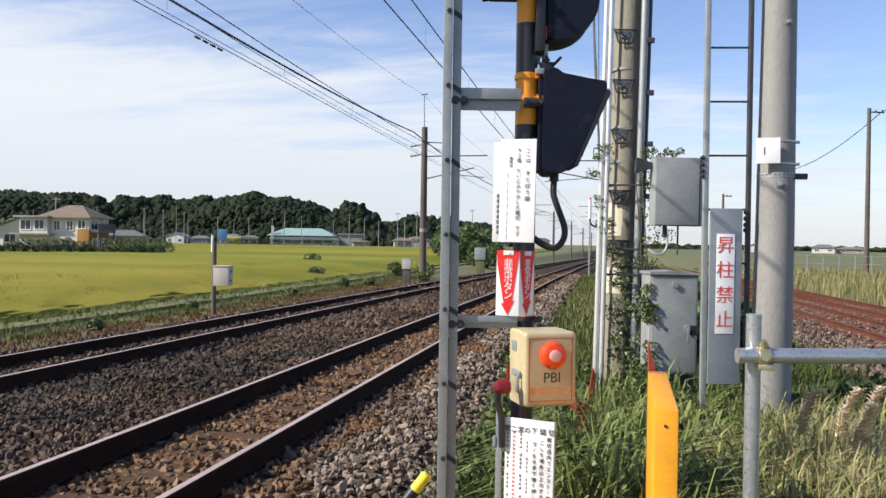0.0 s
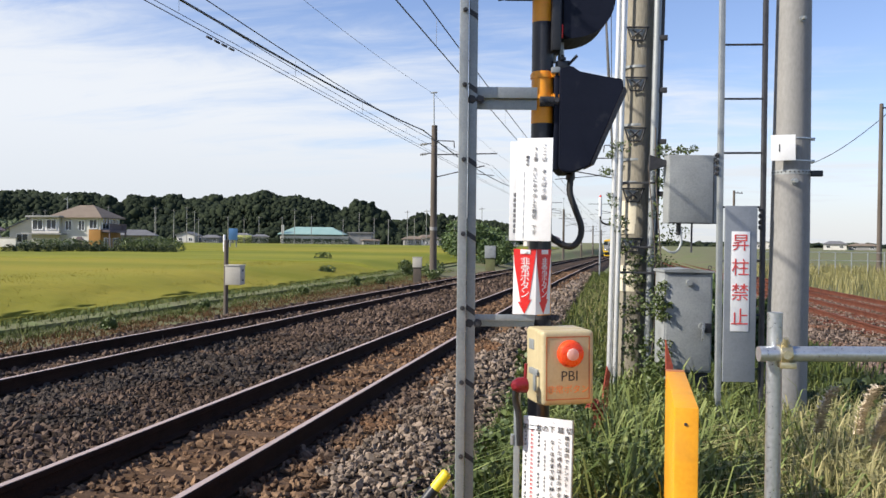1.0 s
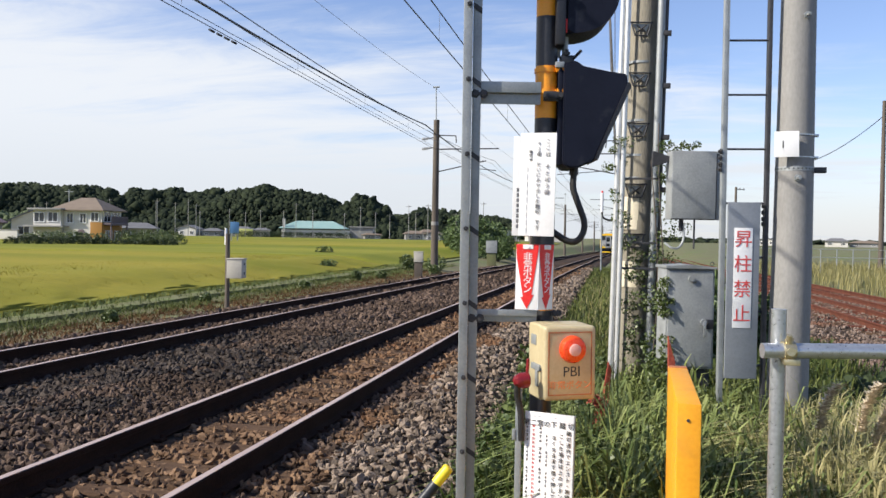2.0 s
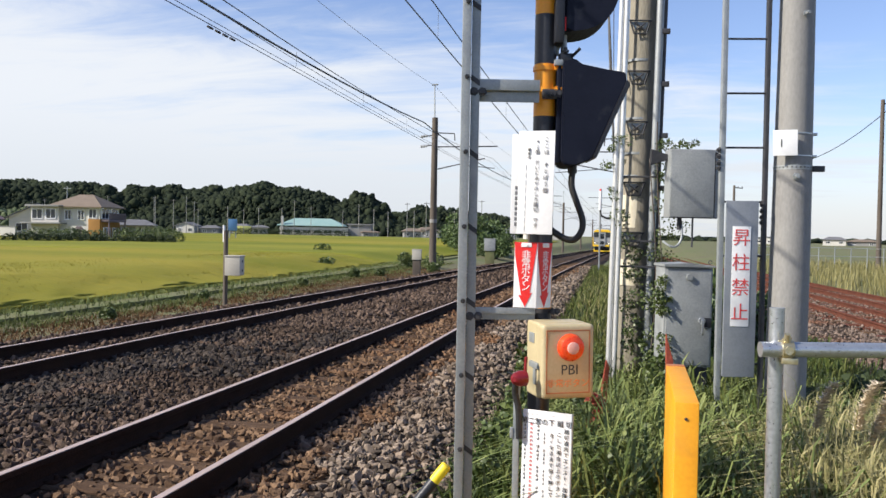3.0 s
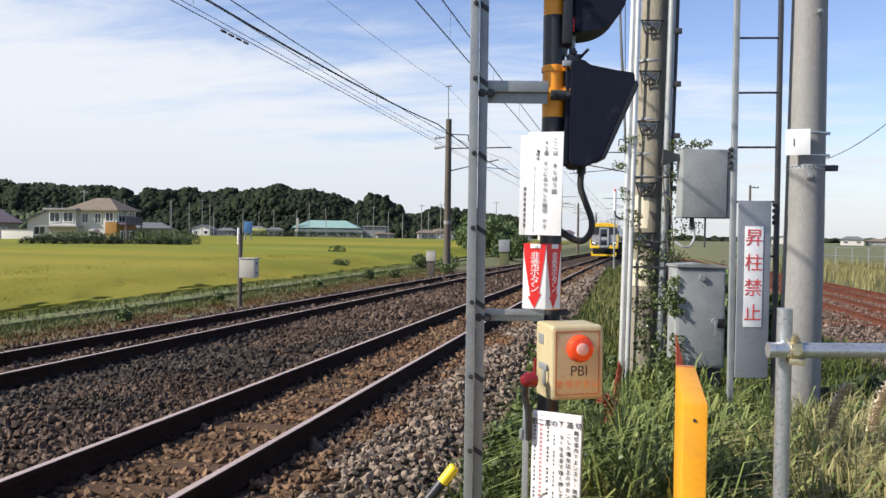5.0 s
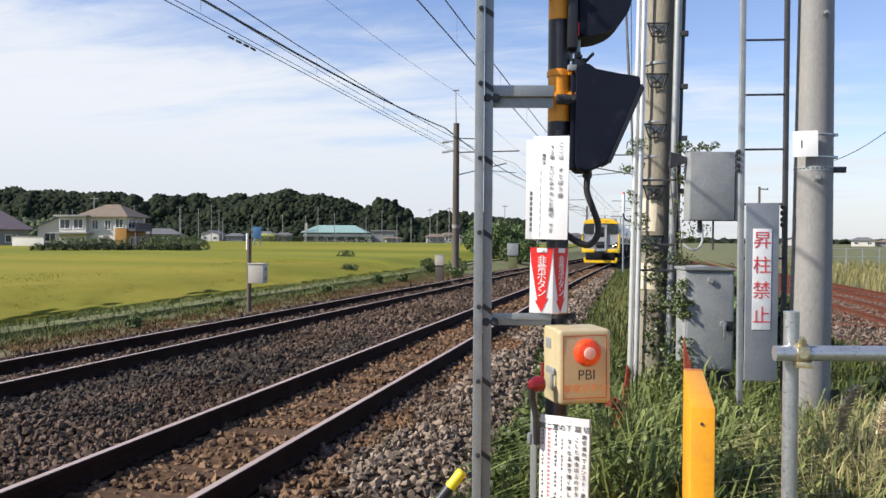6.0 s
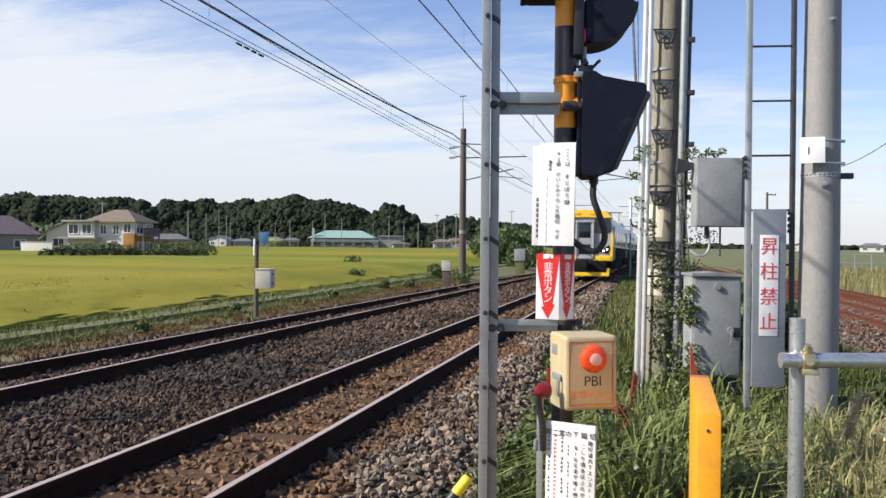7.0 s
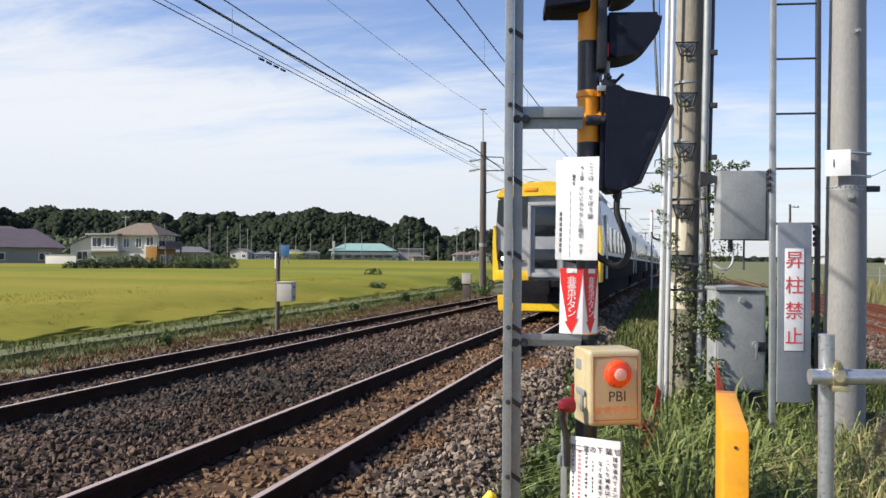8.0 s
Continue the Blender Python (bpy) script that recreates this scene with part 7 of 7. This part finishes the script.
# ------------------------------------------------------------------ sleepers and ballast stones
def build_sleepers():
    bm = bmesh.new()
    box(bm, (0, 0, 0), (2.0, 0.20, 0.14), None, 0.012, 1)
    me = finish(bm)
    me.materials.append(M["sleeper"])
    for track, x in ((track_near, TRACK_NEAR), (track_far, TRACK_FAR)):
        for k in range(110):
            y = 1.0 + 0.64 * k
            ob = new("sleeper", me)
            ob.parent = track
            ob.location = (bend(y), y, rail_z(y) - 0.226 + 0.008 * math.sin(k * 2.3))
    bm = bmesh.new()
    box(bm, (0, 0, 0), (0.09, 0.10, 0.03), None, 0.008, 1)
    tube(bm, [(0.02, 0, 0), (0.02, 0, 0.045)], 0.014, 6)
    clip = finish(bm)
    clip.materials.append(M["rail"])
    for track in (track_near, track_far):
        for k in range(34):
            y = 1.0 + 0.64 * k
            for s in (-0.5, 0.5):
                for side in (-1, 1):
                    ob = new("rail_clip", clip)
                    ob.parent = track
                    ob.location = (s * (GAUGE + 0.065) + side * 0.085 + bend(y), y, rail_z(y) - 0.143)
                    ob.rotation_euler = (0, 0, 0 if side > 0 else math.pi)


build_sleepers()


def build_stones():
    rng = np.random.default_rng(77)
    rails = [t + s * 0.566 for t in (TRACK_NEAR, TRACK_FAR) for s in (-1, 1)]

    def lay(y0, y1, per, r0, r1, x0=-9.3, x1=-0.65):
        n = int((x1 - x0) * (y1 - y0) * per)
        x, y = rng.uniform(x0, x1, n), rng.uniform(y0, y1, n)
        keep = np.ones(n, bool)
        for r in rails:
            keep &= np.abs(x - r) > 0.085
        # thinner between the near rails and over the sleepers, and at the grassy foot of the bed
        inside = np.abs(x - TRACK_NEAR) < 0.52
        over = np.abs(((y - 1.0) / 0.64 + 0.5) % 1.0 - 0.5) < 0.18
        keep &= ~(inside & over & (rng.uniform(0, 1, n) < 0.55))
        keep &= ~(inside & (rng.uniform(0, 1, n) < 0.10))
        keep &= ~((x > -1.25) & (rng.uniform(0, 1, n) < (x + 1.25) / 0.8))
        x, y, inside = x[keep], y[keep], inside[keep]
        size = rng.uniform(r0, r1, len(x))[:, None] * rng.uniform(0.5, 1.3, (len(x), 3))
        lift = rng.uniform(-0.5, 1.0, len(x)) * r0 + np.where(inside, 0.0, 0.008)
        z = np.array([bed_z(a, b) for a, b in zip(x, y)]) + lift
        return np.stack([x + np.array([bend(b) for b in y]), y, z], 1), size, inside
    sets = [lay(2.4, 9.0, 430, 0.018, 0.042), lay(9.0, 16.0, 190, 0.028, 0.052), lay(16, 30, 70, 0.038, 0.066), lay(30, 60, 18, 0.055, 0.10)]
    P = np.concatenate([s[0] for s in sets])
    S = np.concatenate([s[1] for s in sets])
    I = np.concatenate([s[2] for s in sets])
    # old stones between the tracks, a darker stretch among them, and cleaner ones on the near shoulder
    across = P[:, 0] - np.array([bend(b) for b in P[:, 1]])
    wave = np.array([noise.noise((a * 1.1, b * 0.55, 7.0)) + 0.6 * noise.noise((a * 3.0, b * 2.2, 2.0)) for a, b in P[:, :2]])
    near = ~I & (across + 0.5 * wave > -2.1)
    dark = ~I & ~near & (np.abs(across + 5.1) < 1.1) & (P[:, 1] > 6.5) & (P[:, 1] < 14.5) & (wave + 0.22 - 0.25 * np.abs(P[:, 1] - 10) / 4 > 0)
    dusty = I | (~I & near & (across < -1.95 + 0.6 * wave))
    near &= ~dusty
    for pick, mat, label in ((~dusty & ~near & ~dark, "stone", "grey-brown crushed ballast stones"), (dark, "dark_stone", "darker ballast stones between the tracks"),
                             (near, "fresh_stone", "pale grey crushed stones on the ballast shoulder"), (dusty, "rust_stone", "rust-stained ballast stones along the near rails")):
        V, T = scatter(STONES, P[pick], S[pick], rng)
        tri_mesh("ballast_stones", V, T, mat, label, "ballast stones", "stuff")
    n = 15000
    x, y = rng.uniform(2.7, 8.9, n), 5 + 30 * rng.uniform(0, 1, n) ** 1.4
    z = np.array([rail_z(b) - 0.22 for b in y])
    V, T = scatter(STONES, np.stack([x, y, z], 1), rng.uniform(0.025, 0.05, n)[:, None] * rng.uniform(0.6, 1.2, (n, 3)), rng)
    tri_mesh("ballast_stones", V, T, "siding_stone", "pinkish-grey ballast stones round the rusty siding", "ballast stones", "stuff")


build_stones()


# ------------------------------------------------------------------ what moves
def motions():
    rows = []
    for t in (0.0, 1.0, 2.0, 3.0, 4.0, 5.0, 6.0, 7.0, 8.0):
        y = TRAIN_END - TRAIN_SPEED * (t - 8.0)
        turn = math.degrees(math.atan((bend(y + 50) - bend(y)) / 50))
        rows.append((t, pose(TRACK_NEAR + bend(y), y, rail_z(y), 0, 0, -turn) @ pose(0, 0, 0, -math.degrees(math.atan(GRADE)), 0, 0)))
    walk(train, rows)


motions()
